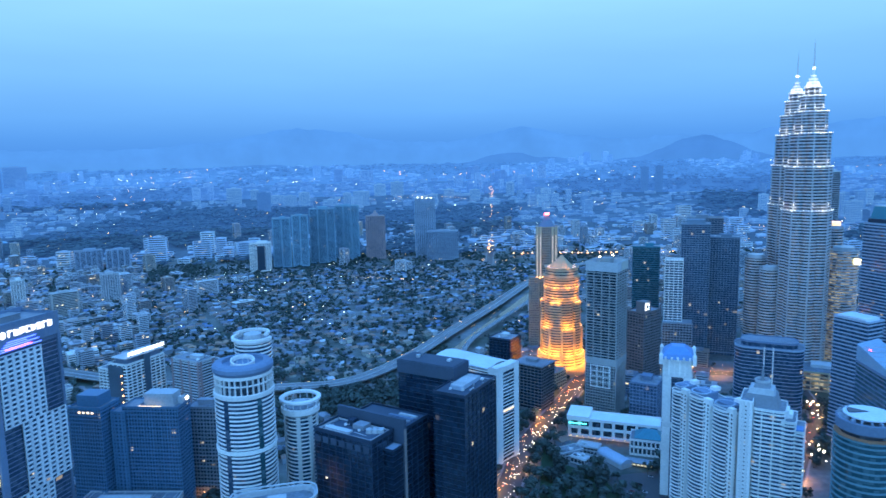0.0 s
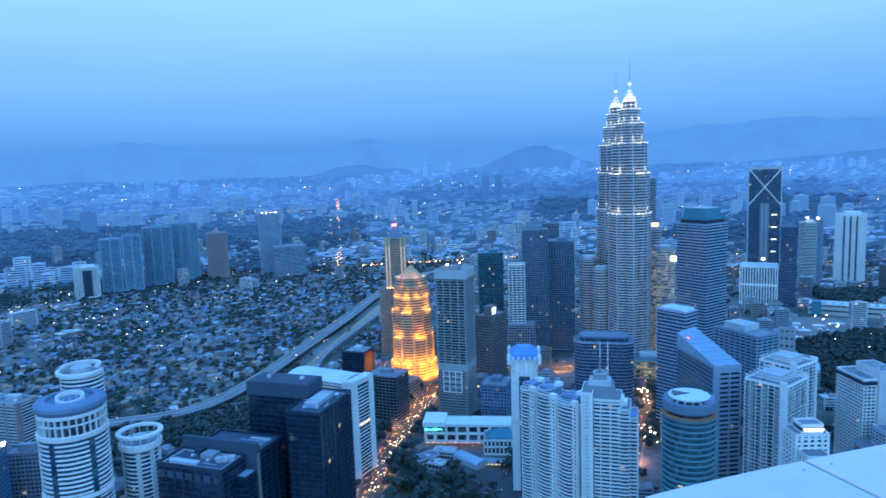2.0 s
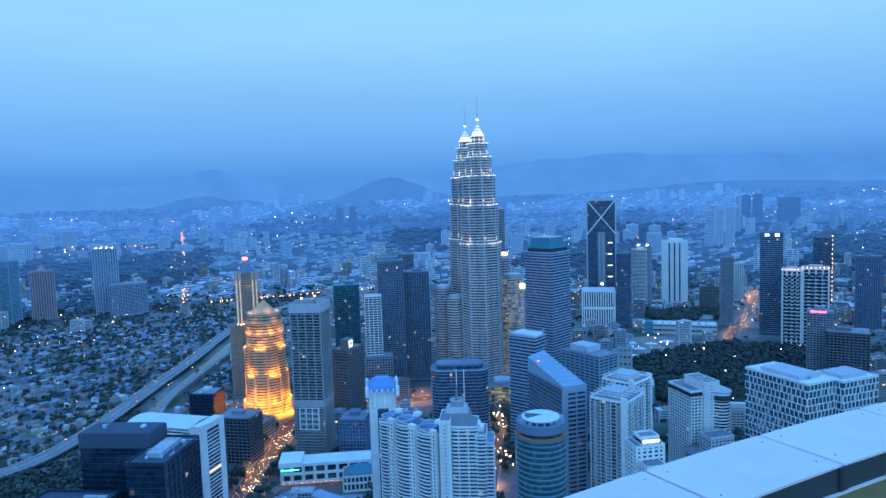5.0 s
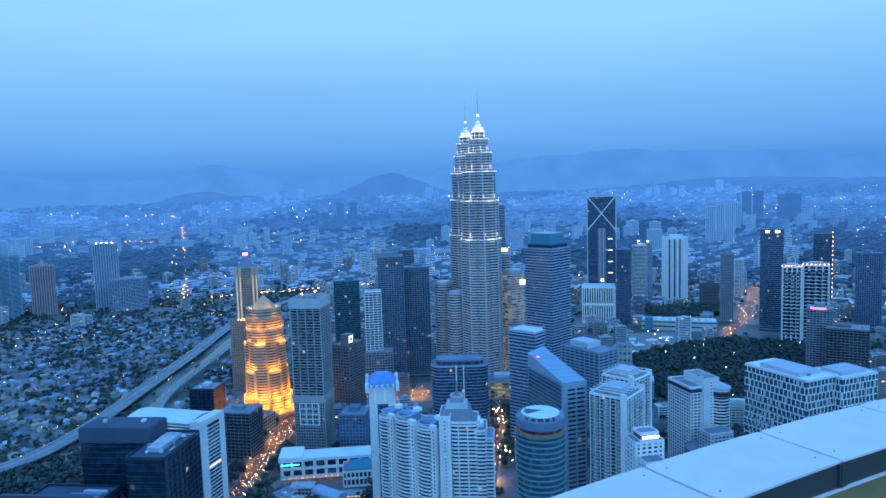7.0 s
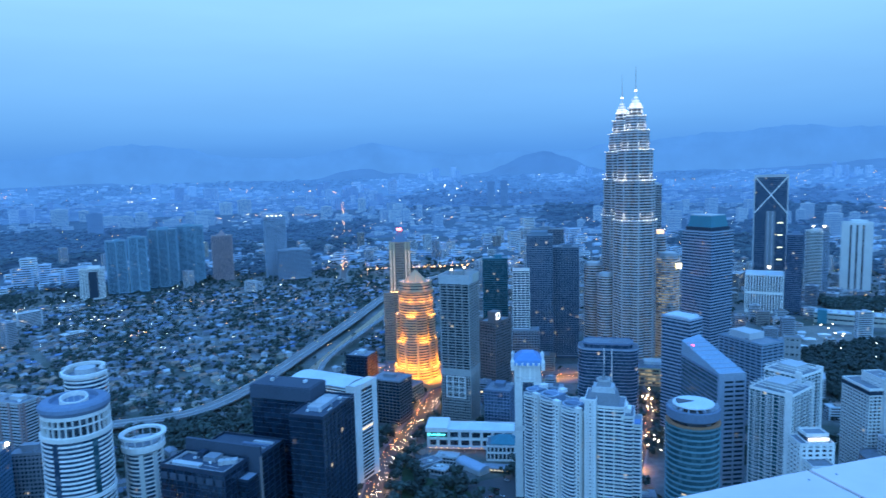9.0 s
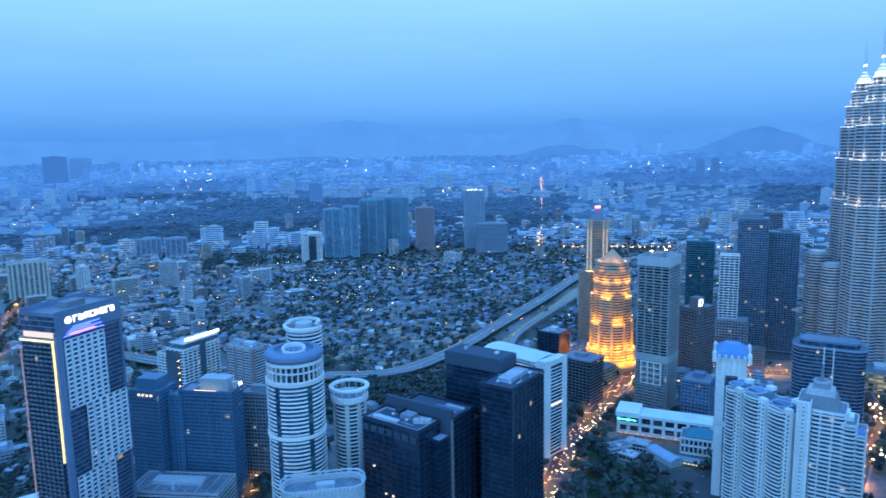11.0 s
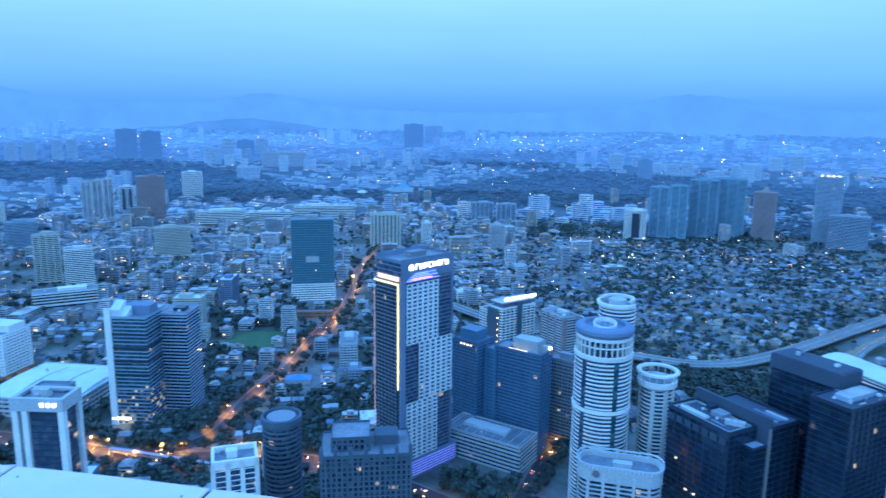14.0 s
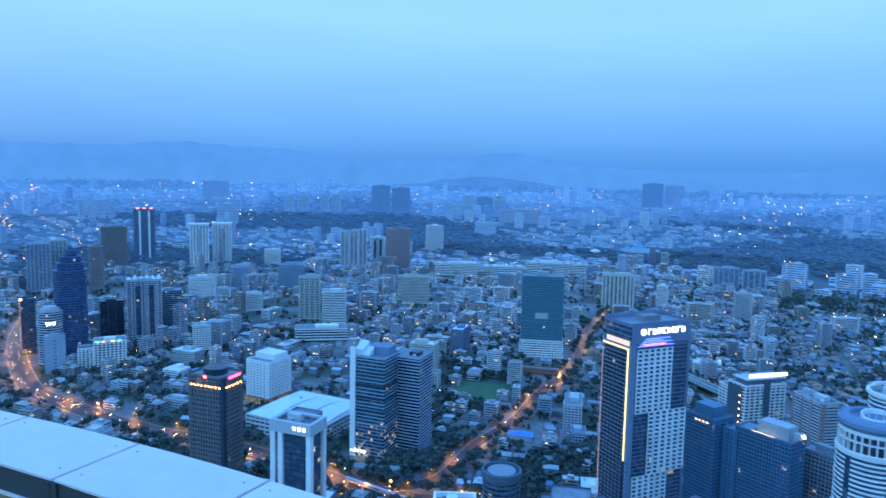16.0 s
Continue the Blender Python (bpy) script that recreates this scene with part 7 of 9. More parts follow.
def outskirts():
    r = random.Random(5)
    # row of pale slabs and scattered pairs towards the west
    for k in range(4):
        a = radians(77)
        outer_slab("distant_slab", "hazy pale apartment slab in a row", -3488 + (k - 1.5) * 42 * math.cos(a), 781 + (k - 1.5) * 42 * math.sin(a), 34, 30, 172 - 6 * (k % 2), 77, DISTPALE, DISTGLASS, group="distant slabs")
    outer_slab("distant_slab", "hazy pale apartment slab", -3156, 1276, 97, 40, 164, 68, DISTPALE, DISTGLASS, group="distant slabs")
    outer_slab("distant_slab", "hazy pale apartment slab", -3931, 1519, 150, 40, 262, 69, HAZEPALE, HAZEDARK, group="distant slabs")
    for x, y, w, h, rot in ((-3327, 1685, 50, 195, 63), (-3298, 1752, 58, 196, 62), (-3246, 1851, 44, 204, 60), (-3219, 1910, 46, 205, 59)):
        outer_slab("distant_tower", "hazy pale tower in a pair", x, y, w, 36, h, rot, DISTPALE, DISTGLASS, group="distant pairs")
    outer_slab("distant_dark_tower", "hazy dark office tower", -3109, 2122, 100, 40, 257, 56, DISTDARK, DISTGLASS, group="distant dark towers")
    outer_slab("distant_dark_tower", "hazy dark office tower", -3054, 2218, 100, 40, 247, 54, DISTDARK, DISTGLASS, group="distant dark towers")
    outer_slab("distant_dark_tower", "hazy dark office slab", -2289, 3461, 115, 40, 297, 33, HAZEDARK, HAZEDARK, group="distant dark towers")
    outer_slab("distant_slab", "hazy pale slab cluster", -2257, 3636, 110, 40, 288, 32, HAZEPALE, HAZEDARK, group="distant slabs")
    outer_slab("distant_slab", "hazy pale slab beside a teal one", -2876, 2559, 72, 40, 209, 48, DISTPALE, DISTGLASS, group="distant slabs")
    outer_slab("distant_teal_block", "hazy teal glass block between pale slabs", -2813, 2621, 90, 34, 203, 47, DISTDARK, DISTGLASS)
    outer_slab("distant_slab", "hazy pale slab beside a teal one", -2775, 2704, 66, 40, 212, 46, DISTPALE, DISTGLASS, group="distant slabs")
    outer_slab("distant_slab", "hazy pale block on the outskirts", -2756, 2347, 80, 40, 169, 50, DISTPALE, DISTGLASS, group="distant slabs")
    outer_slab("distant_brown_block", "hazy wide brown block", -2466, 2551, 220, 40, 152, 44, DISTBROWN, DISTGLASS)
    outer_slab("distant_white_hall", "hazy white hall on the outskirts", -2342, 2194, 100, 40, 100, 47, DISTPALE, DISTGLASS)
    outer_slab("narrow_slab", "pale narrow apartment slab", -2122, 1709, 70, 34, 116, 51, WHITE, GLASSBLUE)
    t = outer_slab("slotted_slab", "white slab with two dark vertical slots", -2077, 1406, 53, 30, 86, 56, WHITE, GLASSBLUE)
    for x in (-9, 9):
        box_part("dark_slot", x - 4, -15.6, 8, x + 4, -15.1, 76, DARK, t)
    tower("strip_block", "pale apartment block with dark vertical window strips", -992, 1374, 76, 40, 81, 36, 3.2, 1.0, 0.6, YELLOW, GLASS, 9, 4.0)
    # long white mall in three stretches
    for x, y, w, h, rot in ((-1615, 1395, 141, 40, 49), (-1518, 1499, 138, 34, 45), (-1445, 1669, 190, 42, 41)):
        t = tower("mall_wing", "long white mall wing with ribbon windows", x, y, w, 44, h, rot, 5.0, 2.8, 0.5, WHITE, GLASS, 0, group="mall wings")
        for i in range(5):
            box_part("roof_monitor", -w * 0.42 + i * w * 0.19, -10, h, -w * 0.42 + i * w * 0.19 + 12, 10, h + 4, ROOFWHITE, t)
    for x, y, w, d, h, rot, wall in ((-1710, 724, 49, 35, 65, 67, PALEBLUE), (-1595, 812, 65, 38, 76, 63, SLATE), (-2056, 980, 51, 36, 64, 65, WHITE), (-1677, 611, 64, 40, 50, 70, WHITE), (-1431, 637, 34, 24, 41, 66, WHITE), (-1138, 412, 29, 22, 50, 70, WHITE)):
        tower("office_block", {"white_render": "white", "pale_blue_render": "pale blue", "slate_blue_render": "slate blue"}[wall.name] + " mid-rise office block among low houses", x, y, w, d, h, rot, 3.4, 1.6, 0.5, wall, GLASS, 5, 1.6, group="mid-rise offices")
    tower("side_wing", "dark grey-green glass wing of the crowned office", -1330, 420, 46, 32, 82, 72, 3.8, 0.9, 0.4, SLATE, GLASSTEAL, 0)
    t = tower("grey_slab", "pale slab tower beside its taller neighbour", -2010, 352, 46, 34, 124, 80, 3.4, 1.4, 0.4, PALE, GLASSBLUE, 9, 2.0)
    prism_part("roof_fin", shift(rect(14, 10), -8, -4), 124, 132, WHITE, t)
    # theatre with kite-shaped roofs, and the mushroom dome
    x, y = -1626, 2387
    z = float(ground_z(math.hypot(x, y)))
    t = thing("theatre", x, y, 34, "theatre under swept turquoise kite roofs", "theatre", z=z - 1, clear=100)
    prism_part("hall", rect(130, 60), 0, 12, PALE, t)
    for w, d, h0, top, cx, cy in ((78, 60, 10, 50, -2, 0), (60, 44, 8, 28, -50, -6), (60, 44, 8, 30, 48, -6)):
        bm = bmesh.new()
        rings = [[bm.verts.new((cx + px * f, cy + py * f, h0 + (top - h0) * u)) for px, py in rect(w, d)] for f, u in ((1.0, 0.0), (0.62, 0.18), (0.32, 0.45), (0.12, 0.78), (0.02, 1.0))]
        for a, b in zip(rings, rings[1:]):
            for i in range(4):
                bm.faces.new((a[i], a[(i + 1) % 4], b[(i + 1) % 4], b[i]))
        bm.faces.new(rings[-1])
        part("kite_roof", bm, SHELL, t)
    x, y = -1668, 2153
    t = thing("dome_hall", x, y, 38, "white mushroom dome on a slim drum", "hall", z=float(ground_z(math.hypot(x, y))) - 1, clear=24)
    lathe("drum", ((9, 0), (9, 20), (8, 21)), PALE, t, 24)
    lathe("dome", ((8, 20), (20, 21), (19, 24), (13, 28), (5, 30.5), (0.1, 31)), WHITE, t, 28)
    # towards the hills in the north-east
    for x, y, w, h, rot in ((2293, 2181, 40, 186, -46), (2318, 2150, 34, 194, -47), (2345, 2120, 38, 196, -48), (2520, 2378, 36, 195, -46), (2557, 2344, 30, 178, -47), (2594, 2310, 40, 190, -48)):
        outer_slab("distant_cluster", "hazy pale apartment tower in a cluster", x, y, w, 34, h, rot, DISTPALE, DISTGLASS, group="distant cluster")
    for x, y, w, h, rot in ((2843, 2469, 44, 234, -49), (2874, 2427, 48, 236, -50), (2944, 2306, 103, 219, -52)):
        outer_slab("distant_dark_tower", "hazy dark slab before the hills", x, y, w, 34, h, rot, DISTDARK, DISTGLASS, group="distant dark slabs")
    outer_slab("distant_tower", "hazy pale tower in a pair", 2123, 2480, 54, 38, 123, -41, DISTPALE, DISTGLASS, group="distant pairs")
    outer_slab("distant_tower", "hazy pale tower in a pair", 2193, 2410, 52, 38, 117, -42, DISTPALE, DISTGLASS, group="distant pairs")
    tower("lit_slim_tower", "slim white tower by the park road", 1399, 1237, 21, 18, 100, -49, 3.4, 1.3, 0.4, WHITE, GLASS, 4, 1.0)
    tower("stone_block", "pale brown office block by the park", 1234, 1176, 43, 30, 63, -46, 3.4, 1.5, 0.4, BROWN, GLASS, 5, 1.4)
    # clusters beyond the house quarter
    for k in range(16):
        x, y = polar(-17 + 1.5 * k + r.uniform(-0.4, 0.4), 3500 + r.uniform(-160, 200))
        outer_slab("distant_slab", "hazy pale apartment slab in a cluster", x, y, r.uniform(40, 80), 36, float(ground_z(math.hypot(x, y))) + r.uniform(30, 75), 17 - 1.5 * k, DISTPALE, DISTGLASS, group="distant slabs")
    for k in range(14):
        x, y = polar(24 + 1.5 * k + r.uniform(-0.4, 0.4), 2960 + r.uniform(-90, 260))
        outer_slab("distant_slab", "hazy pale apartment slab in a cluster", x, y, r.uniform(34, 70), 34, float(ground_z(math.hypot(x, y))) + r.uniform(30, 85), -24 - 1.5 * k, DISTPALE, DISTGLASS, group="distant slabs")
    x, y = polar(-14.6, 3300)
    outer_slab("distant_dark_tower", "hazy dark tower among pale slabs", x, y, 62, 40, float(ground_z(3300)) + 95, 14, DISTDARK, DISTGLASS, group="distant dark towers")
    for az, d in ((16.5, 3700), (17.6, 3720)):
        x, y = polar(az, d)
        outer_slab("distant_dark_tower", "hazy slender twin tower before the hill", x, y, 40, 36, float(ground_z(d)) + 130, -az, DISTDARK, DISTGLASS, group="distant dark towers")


right_side()
left_side()
outskirts()



# ---- the low town between and beyond ----
rs = np.random.RandomState(7)
TK = np.array(TAKEN + [(-541, 572, 15), (-712, 790, 30)])
RD = []
for line, half in ROADS:
    for a, b in zip(line, line[1:]):
        RD.append((a.x, a.y, b.x, b.y, half))
RD = np.array(RD)
PARK = np.array([(640, 640), (760, 560), (960, 640), (1090, 800), (1010, 900), (905, 925), (775, 905), (700, 800)], float)
FIELD = np.array([(-714, 606), (-648, 627), (-698, 715), (-759, 664)], float)
CLEARING = np.array([(790, 935), (905, 940), (985, 985), (1000, 1010), (940, 1062), (873, 1066)], float)
TREELINE = np.array([(1040, 1105), (1210, 1105), (1250, 1135), (1227, 1190), (1085, 1240)], float)
GARDEN = np.array([(80, 560), (150, 528), (156, 575), (146, 612), (118, 640), (105, 690), (96, 660)], float)
PARKING = np.array([(148, 612), (160, 572), (188, 560), (226, 596), (222, 640), (200, 622), (172, 618)], float)
CEMETERY = np.array([(-195, 850), (-60, 700), (-20, 760), (-45, 900), (-110, 880)], float)


def inside(poly, x, y):
    hit = np.zeros(len(x), bool)
    n = len(poly)
    for i in range(n):
        x0, y0 = poly[i]
        x1, y1 = poly[(i + 1) % n]
        c = ((y0 > y) != (y1 > y)) & (x < (x1 - x0) * (y - y0) / (y1 - y0 + 1e-9) + x0)
        hit ^= c
    return hit


def is_free(x, y, r, roads=True):
    ok = np.ones(len(x), bool)
    for a, b, c in TK:
        ok &= (x - a) ** 2 + (y - b) ** 2 > (c + r) ** 2
    if roads:
        for a, b, c, d, h in RD:
            m = ok & (np.abs(x - (a + c) / 2) < 60 + h) & (np.abs(y - (b + d) / 2) < 60 + h)
            i = np.nonzero(m)[0]
            if len(i):
                vx, vy = c - a, d - b
                t = np.clip(((x[i] - a) * vx + (y[i] - b) * vy) / (vx * vx + vy * vy + 1e-9), 0, 1)
                ok[i] &= (x[i] - a - t * vx) ** 2 + (y[i] - b - t * vy) ** 2 > (h + r[i] if isinstance(r, np.ndarray) else h + r) ** 2
    return ok


def patches(x, y, s, seed):
    """Smooth hills and dips over the plan, for woods and quarters."""
    a = np.random.RandomState(seed)
    v = np.zeros(len(x))
    for k in range(10):
        th, f, ph = a.uniform(0, 6.28), a.uniform(0.5, 1.6) / s, a.uniform(0, 6.28)
        v += np.sin((x * math.cos(th) + y * math.sin(th)) * f + ph)
    return v / 3.2


def lots(s, jitter, az0, az1, r0, r1, turn, block=9):
    """Plots in street blocks over a sector."""
    n = int(r1 * 2 / s) + 2
    gx, gy = np.meshgrid(np.arange(-n // 2, n // 2 + 1), np.arange(-n // 2, n // 2 + 1))
    keep = (gx % block != 0) & (gy % 3 != 0)
    gx, gy = gx[keep].astype(float), gy[keep].astype(float)
    px, py = gx * s + rs.uniform(-jitter, jitter, gx.size) * s, gy * s + rs.uniform(-jitter, jitter, gx.size) * s
    bend = 0.25 * np.sin(px / 420.0) + 0.2 * np.cos(py / 510.0)
    a = radians(turn)
    x, y = px * math.cos(a) - py * math.sin(a) + 60 * np.sin(py / 300.0), px * math.sin(a) + py * math.cos(a) + 60 * np.cos(px / 330.0)
    r, az = np.hypot(x, y), np.degrees(np.arctan2(x, y))
    m = (r > r0) & (r < r1) & (az > az0) & (az < az1)
    return x[m], y[m], np.degrees(bend[m] * 0.5) + turn


def emit(name, label, category, verts, faces, mats, index, smooth=False):
    me = bpy.data.meshes.new(name)
    me.from_pydata(verts, [], faces)
    for m in mats:
        me.materials.append(m)
    me.polygons.foreach_set("material_index", np.asarray(index, np.int32))
    return tagged(new(name, me), label, category, kind="stuff")


def place(local, x, y, z, rot):
    """Local corner points (n, k, 3) turned and set down at their plots."""
    c, s = np.cos(np.radians(rot))[:, None], np.sin(np.radians(rot))[:, None]
    out = np.empty_like(local)
    out[..., 0] = local[..., 0] * c - local[..., 1] * s + x[:, None]
    out[..., 1] = local[..., 0] * s + local[..., 1] * c + y[:, None]
    out[..., 2] = local[..., 2] + z[:, None]
    return out


WALLS = palette_mat("house_walls", [(0.42, 0.44, 0.45), (0.32, 0.32, 0.32), (0.46, 0.46, 0.44), (0.25, 0.28, 0.32), (0.36, 0.32, 0.28), (0.40, 0.44, 0.47)])
ROOFS = palette_mat("house_roofs", [(0.17, 0.17, 0.21), (0.24, 0.14, 0.10), (0.23, 0.27, 0.32), (0.11, 0.13, 0.16), (0.30, 0.34, 0.38), (0.18, 0.13, 0.12), (0.40, 0.43, 0.47), (0.11, 0.19, 0.33), (0.19, 0.20, 0.23), (0.34, 0.19, 0.12), (0.14, 0.17, 0.22), (0.22, 0.25, 0.29), (0.27, 0.16, 0.12), (0.16, 0.15, 0.16)], rough=0.36, var=0.3)
FLATS = palette_mat("block_walls", [(0.53, 0.55, 0.58), (0.42, 0.44, 0.48), (0.56, 0.57, 0.59), (0.34, 0.39, 0.45), (0.47, 0.45, 0.41), (0.28, 0.31, 0.36), (0.59, 0.63, 0.66), (0.33, 0.30, 0.28)])
TOPS = palette_mat("block_roofs", [(0.34, 0.36, 0.37), (0.49, 0.51, 0.53), (0.26, 0.26, 0.29), (0.56, 0.58, 0.59), (0.20, 0.22, 0.26), (0.41, 0.42, 0.46), (0.26, 0.17, 0.14)], rough=0.36, var=0.3)
PANES = glass("town_windows", (0.03, 0.04, 0.055), cell=(4.0, 4.0, 3.2), lit=0.035, glow=(1.0, 0.72, 0.36), power=2.2)


# far walls and roofs tinted pale blue, putting haze into their colours
FARWALLS = palette_mat("far_haze_walls", [(0.58, 0.63, 0.68), (0.50, 0.56, 0.64), (0.65, 0.68, 0.68), (0.43, 0.50, 0.59), (0.56, 0.56, 0.54), (0.37, 0.44, 0.53)])
FARROOFS = palette_mat("far_haze_roofs", [(0.33, 0.38, 0.46), (0.42, 0.48, 0.56), (0.25, 0.30, 0.38), (0.54, 0.58, 0.64), (0.33, 0.29, 0.29), (0.21, 0.27, 0.34)], rough=0.36, var=0.25)


def house_field(name, label, x, y, rot, w, d, h, rise, mats=(WALLS, ROOFS)):
    n = len(x)
    z = ground_z(np.hypot(x, y))
    L = np.zeros((n, 18, 3))
    sx, sy = np.array([-1, 1, 1, -1]) / 2, np.array([-1, -1, 1, 1]) / 2
    for k in range(4):
        for q, up in ((0, 0.0), (4, 1.0)):
            L[:, q + k, 0], L[:, q + k, 1], L[:, q + k, 2] = sx[k] * w, sy[k] * d, up * h
        L[:, 8 + k, 0], L[:, 8 + k, 1], L[:, 8 + k, 2] = sx[k] * (w + 1.2), sy[k] * (d + 1.2), h - 0.15
    hip = rs.uniform(0.0, 0.28, n) * (rs.rand(n) < 0.6)
    L[:, 12, 0], L[:, 12, 2] = -(0.5 - hip) * (w + 1.2), h + rise
    L[:, 13, 0], L[:, 13, 2] = (0.5 - hip) * (w + 1.2), h + rise
    # porch roof
    side = np.where(rs.rand(n) < 0.5, 1, -1)
    for k, (a, b, up) in enumerate(((-0.3, 0.5, 0.72), (0.25, 0.5, 0.72), (0.25, 0.78, 0.6), (-0.3, 0.78, 0.6))):
        L[:, 14 + k, 0], L[:, 14 + k, 1], L[:, 14 + k, 2] = a * w, side * b * d, up * h
    V = place(L, x, y, z, rot).reshape(-1, 3)
    pat = [(0, 1, 5, 4), (1, 2, 6, 5), (2, 3, 7, 6), (3, 0, 4, 7), (8, 9, 13, 12), (9, 10, 13), (10, 11, 12, 13), (11, 8, 12), (14, 15, 16, 17)]
    mi = [0, 0, 0, 0, 1, 1, 1, 1, 1]
    F, I = [], []
    for i in range(n):
        b = i * 18
        F += [tuple(b + k for k in f) for f in pat]
        I += mi
    emit(name, label, "houses", V.tolist(), F, mats, I)


def block_field(name, label, x, y, rot, w, d, storeys, fh=3.2, mats=(FLATS, TOPS, PANES), every=1):
    """Flat-roofed blocks: walls, a parapet, a stair head and a strip of windows proud at each storey."""
    z = ground_z(np.hypot(x, y))
    sx, sy = np.array([-1, 1, 1, -1]) / 2, np.array([-1, -1, 1, 1]) / 2
    V, F, I = [], [], []
    def ringq(sel, gw, gd, z0, z1, m, cap=None, ox=0.0, oy=0.0):
        n = len(sel)
        if not n:
            return
        L = np.zeros((n, 8, 3))
        for k in range(4):
            for q, up in ((0, z0), (4, z1)):
                L[:, q + k, 0], L[:, q + k, 1], L[:, q + k, 2] = sx[k] * gw[sel] + ox, sy[k] * gd[sel] + oy, up
        P = place(L, x[sel], y[sel], z[sel], rot[sel]).reshape(-1, 3)
        base = sum(len(v) for v in V)
        V.append(P)
        pat = [(0, 1, 5, 4), (1, 2, 6, 5), (2, 3, 7, 6), (3, 0, 4, 7)]
        mi = [m] * 4
        if cap is not None:
            pat, mi = pat + [(4, 5, 6, 7)], mi + [cap]
        for i in range(n):
            b = base + i * 8
            F.extend(tuple(b + k for k in f) for f in pat)
            I.extend(mi)
    everyone = np.arange(len(x))
    hh = storeys * fh
    ringq(everyone, w, d, 0.0, hh + 0.7, 0)
    ringq(everyone, w - 0.5, d - 0.5, hh - 0.3, hh, 1, 1)
    ringq(everyone, w * 0.36, d * 0.42, hh, hh + 3.0, 0, 1)
    sm = np.nonzero(rs.rand(len(x)) < 0.6)[0]
    ringq(sm, w * 0.15, d * 0.15, hh[sm], hh[sm] + 1.8, 1, 1, 2.5, -2.0)
    for k in range(0, int(storeys.max()), every):
        sel = np.nonzero(storeys > k)[0]
        ringq(sel, w + 0.16, d * 0.86, k * fh + 1.0, k * fh + 2.4 * every ** 0.5, 2)
        ringq(sel, w * 0.86, d + 0.16, k * fh + 1.0, k * fh + 2.4 * every ** 0.5, 2)
    emit(name, label, "buildings", np.concatenate(V).tolist(), F, mats, I)


OCT = ((1, 0, 0), (0, 1, 0), (-1, 0, 0), (0, -1, 0), (0, 0, 1), (0, 0, -1))
OCTF = ((0, 1, 4), (1, 2, 4), (2, 3, 4), (3, 0, 4), (1, 0, 5), (2, 1, 5), (3, 2, 5), (0, 3, 5))


def leaf_crown(seed, n, clumps=5, flat=0.8):
    """A crown of uneven leaf clumps and loose sprays with gaps between, about one metre across each way."""
    a = random.Random(seed)
    v, f = [], []
    knots = [(a.uniform(-0.34, 0.34), a.uniform(-0.34, 0.34), a.uniform(0.45, 0.85), a.uniform(0.19, 0.32)) for _ in range(clumps)]
    for kx, ky, kz, kr in knots:
        b = len(v)
        turn = Matrix.Rotation(a.uniform(0, 6.28), 3, "Z") @ Matrix.Rotation(a.uniform(0, 1), 3, "X")
        for q in OCT:
            p = turn @ Vector(q) * kr * a.uniform(0.75, 1.25)
            v.append(Vector((kx + p.x, ky + p.y, kz + p.z * flat)))
        f += [tuple(b + k for k in t) for t in OCTF]
    for i in range(n):
        kx, ky, kz, kr = knots[i % clumps]
        q = Vector((a.gauss(0, 1), a.gauss(0, 1), a.gauss(0, 1) + 0.3)).normalized() * kr * a.uniform(0.8, 1.12)
        c = Vector((kx + q.x, ky + q.y, kz + q.z * flat))
        nrm = (q.normalized() + Vector((a.uniform(-0.5, 0.5), a.uniform(-0.5, 0.5), a.uniform(-0.2, 0.6)))).normalized()
        u = nrm.orthogonal().normalized()
        u = (Matrix.Rotation(a.uniform(0, 6.28), 3, nrm) @ u)
        w = nrm.cross(u)
        s = kr * a.uniform(0.35, 0.7)
        b = len(v)
        v += [c + u * s, c + w * s * 0.8 + nrm * s * 0.15, c - u * s * 0.9, c - w * s * 0.75 - nrm * s * 0.1]
        f.append((b, b + 1, b + 2, b + 3))
    return np.array([tuple(p) for p in v]), f


def wood(name, label, x, y, size, leaves, clumps=4, leaf=LEAF, spread=1.0):
    """Many trees as one: trunks and clumped crowns; a wide spread makes a closed canopy."""
    z = ground_z(np.hypot(x, y))
    V, F, I = [], [], []
    base = 0
    for k in range(4):
        lv, lf = leaf_crown(100 + k, leaves, clumps)
        sel = np.arange(k, len(x), 4)
        n, m = len(sel), len(lv)
        if not n:
            continue
        L = np.repeat(lv[None], n, 0) * size[sel][:, None, None]
        L[..., 0] *= spread * rs.uniform(0.85, 1.25, n)[:, None]
        L[..., 1] *= spread
        P = place(L, x[sel], y[sel], z[sel], rs.uniform(0, 360, n))
        V.append(P.reshape(-1, 3))
        for i in range(n):
            o = base + i * m
            F.extend(tuple(o + q for q in f) for f in lf)
        I.extend([0] * (n * len(lf)))
        base += n * m
    n = len(x)
    T = np.zeros((n, 6, 3))
    for q in range(3):
        a = 2.09 * q
        T[:, q, 0], T[:, q, 1] = 0.035 * size * math.cos(a), 0.035 * size * math.sin(a)
        T[:, q + 3, 0], T[:, q + 3, 1], T[:, q + 3, 2] = 0.018 * size * math.cos(a), 0.018 * size * math.sin(a), 0.6 * size
    V.append(place(T, x, y, z, np.zeros(n)).reshape(-1, 3))
    for i in range(n):
        b = base + i * 6
        F.extend(((b, b + 1, b + 4, b + 3), (b + 1, b + 2, b + 5, b + 4), (b + 2, b, b + 3, b + 5)))
        I.extend((1, 1, 1))
    emit(name, label, "trees", np.concatenate(V).tolist(), F, (leaf, BARK), I)


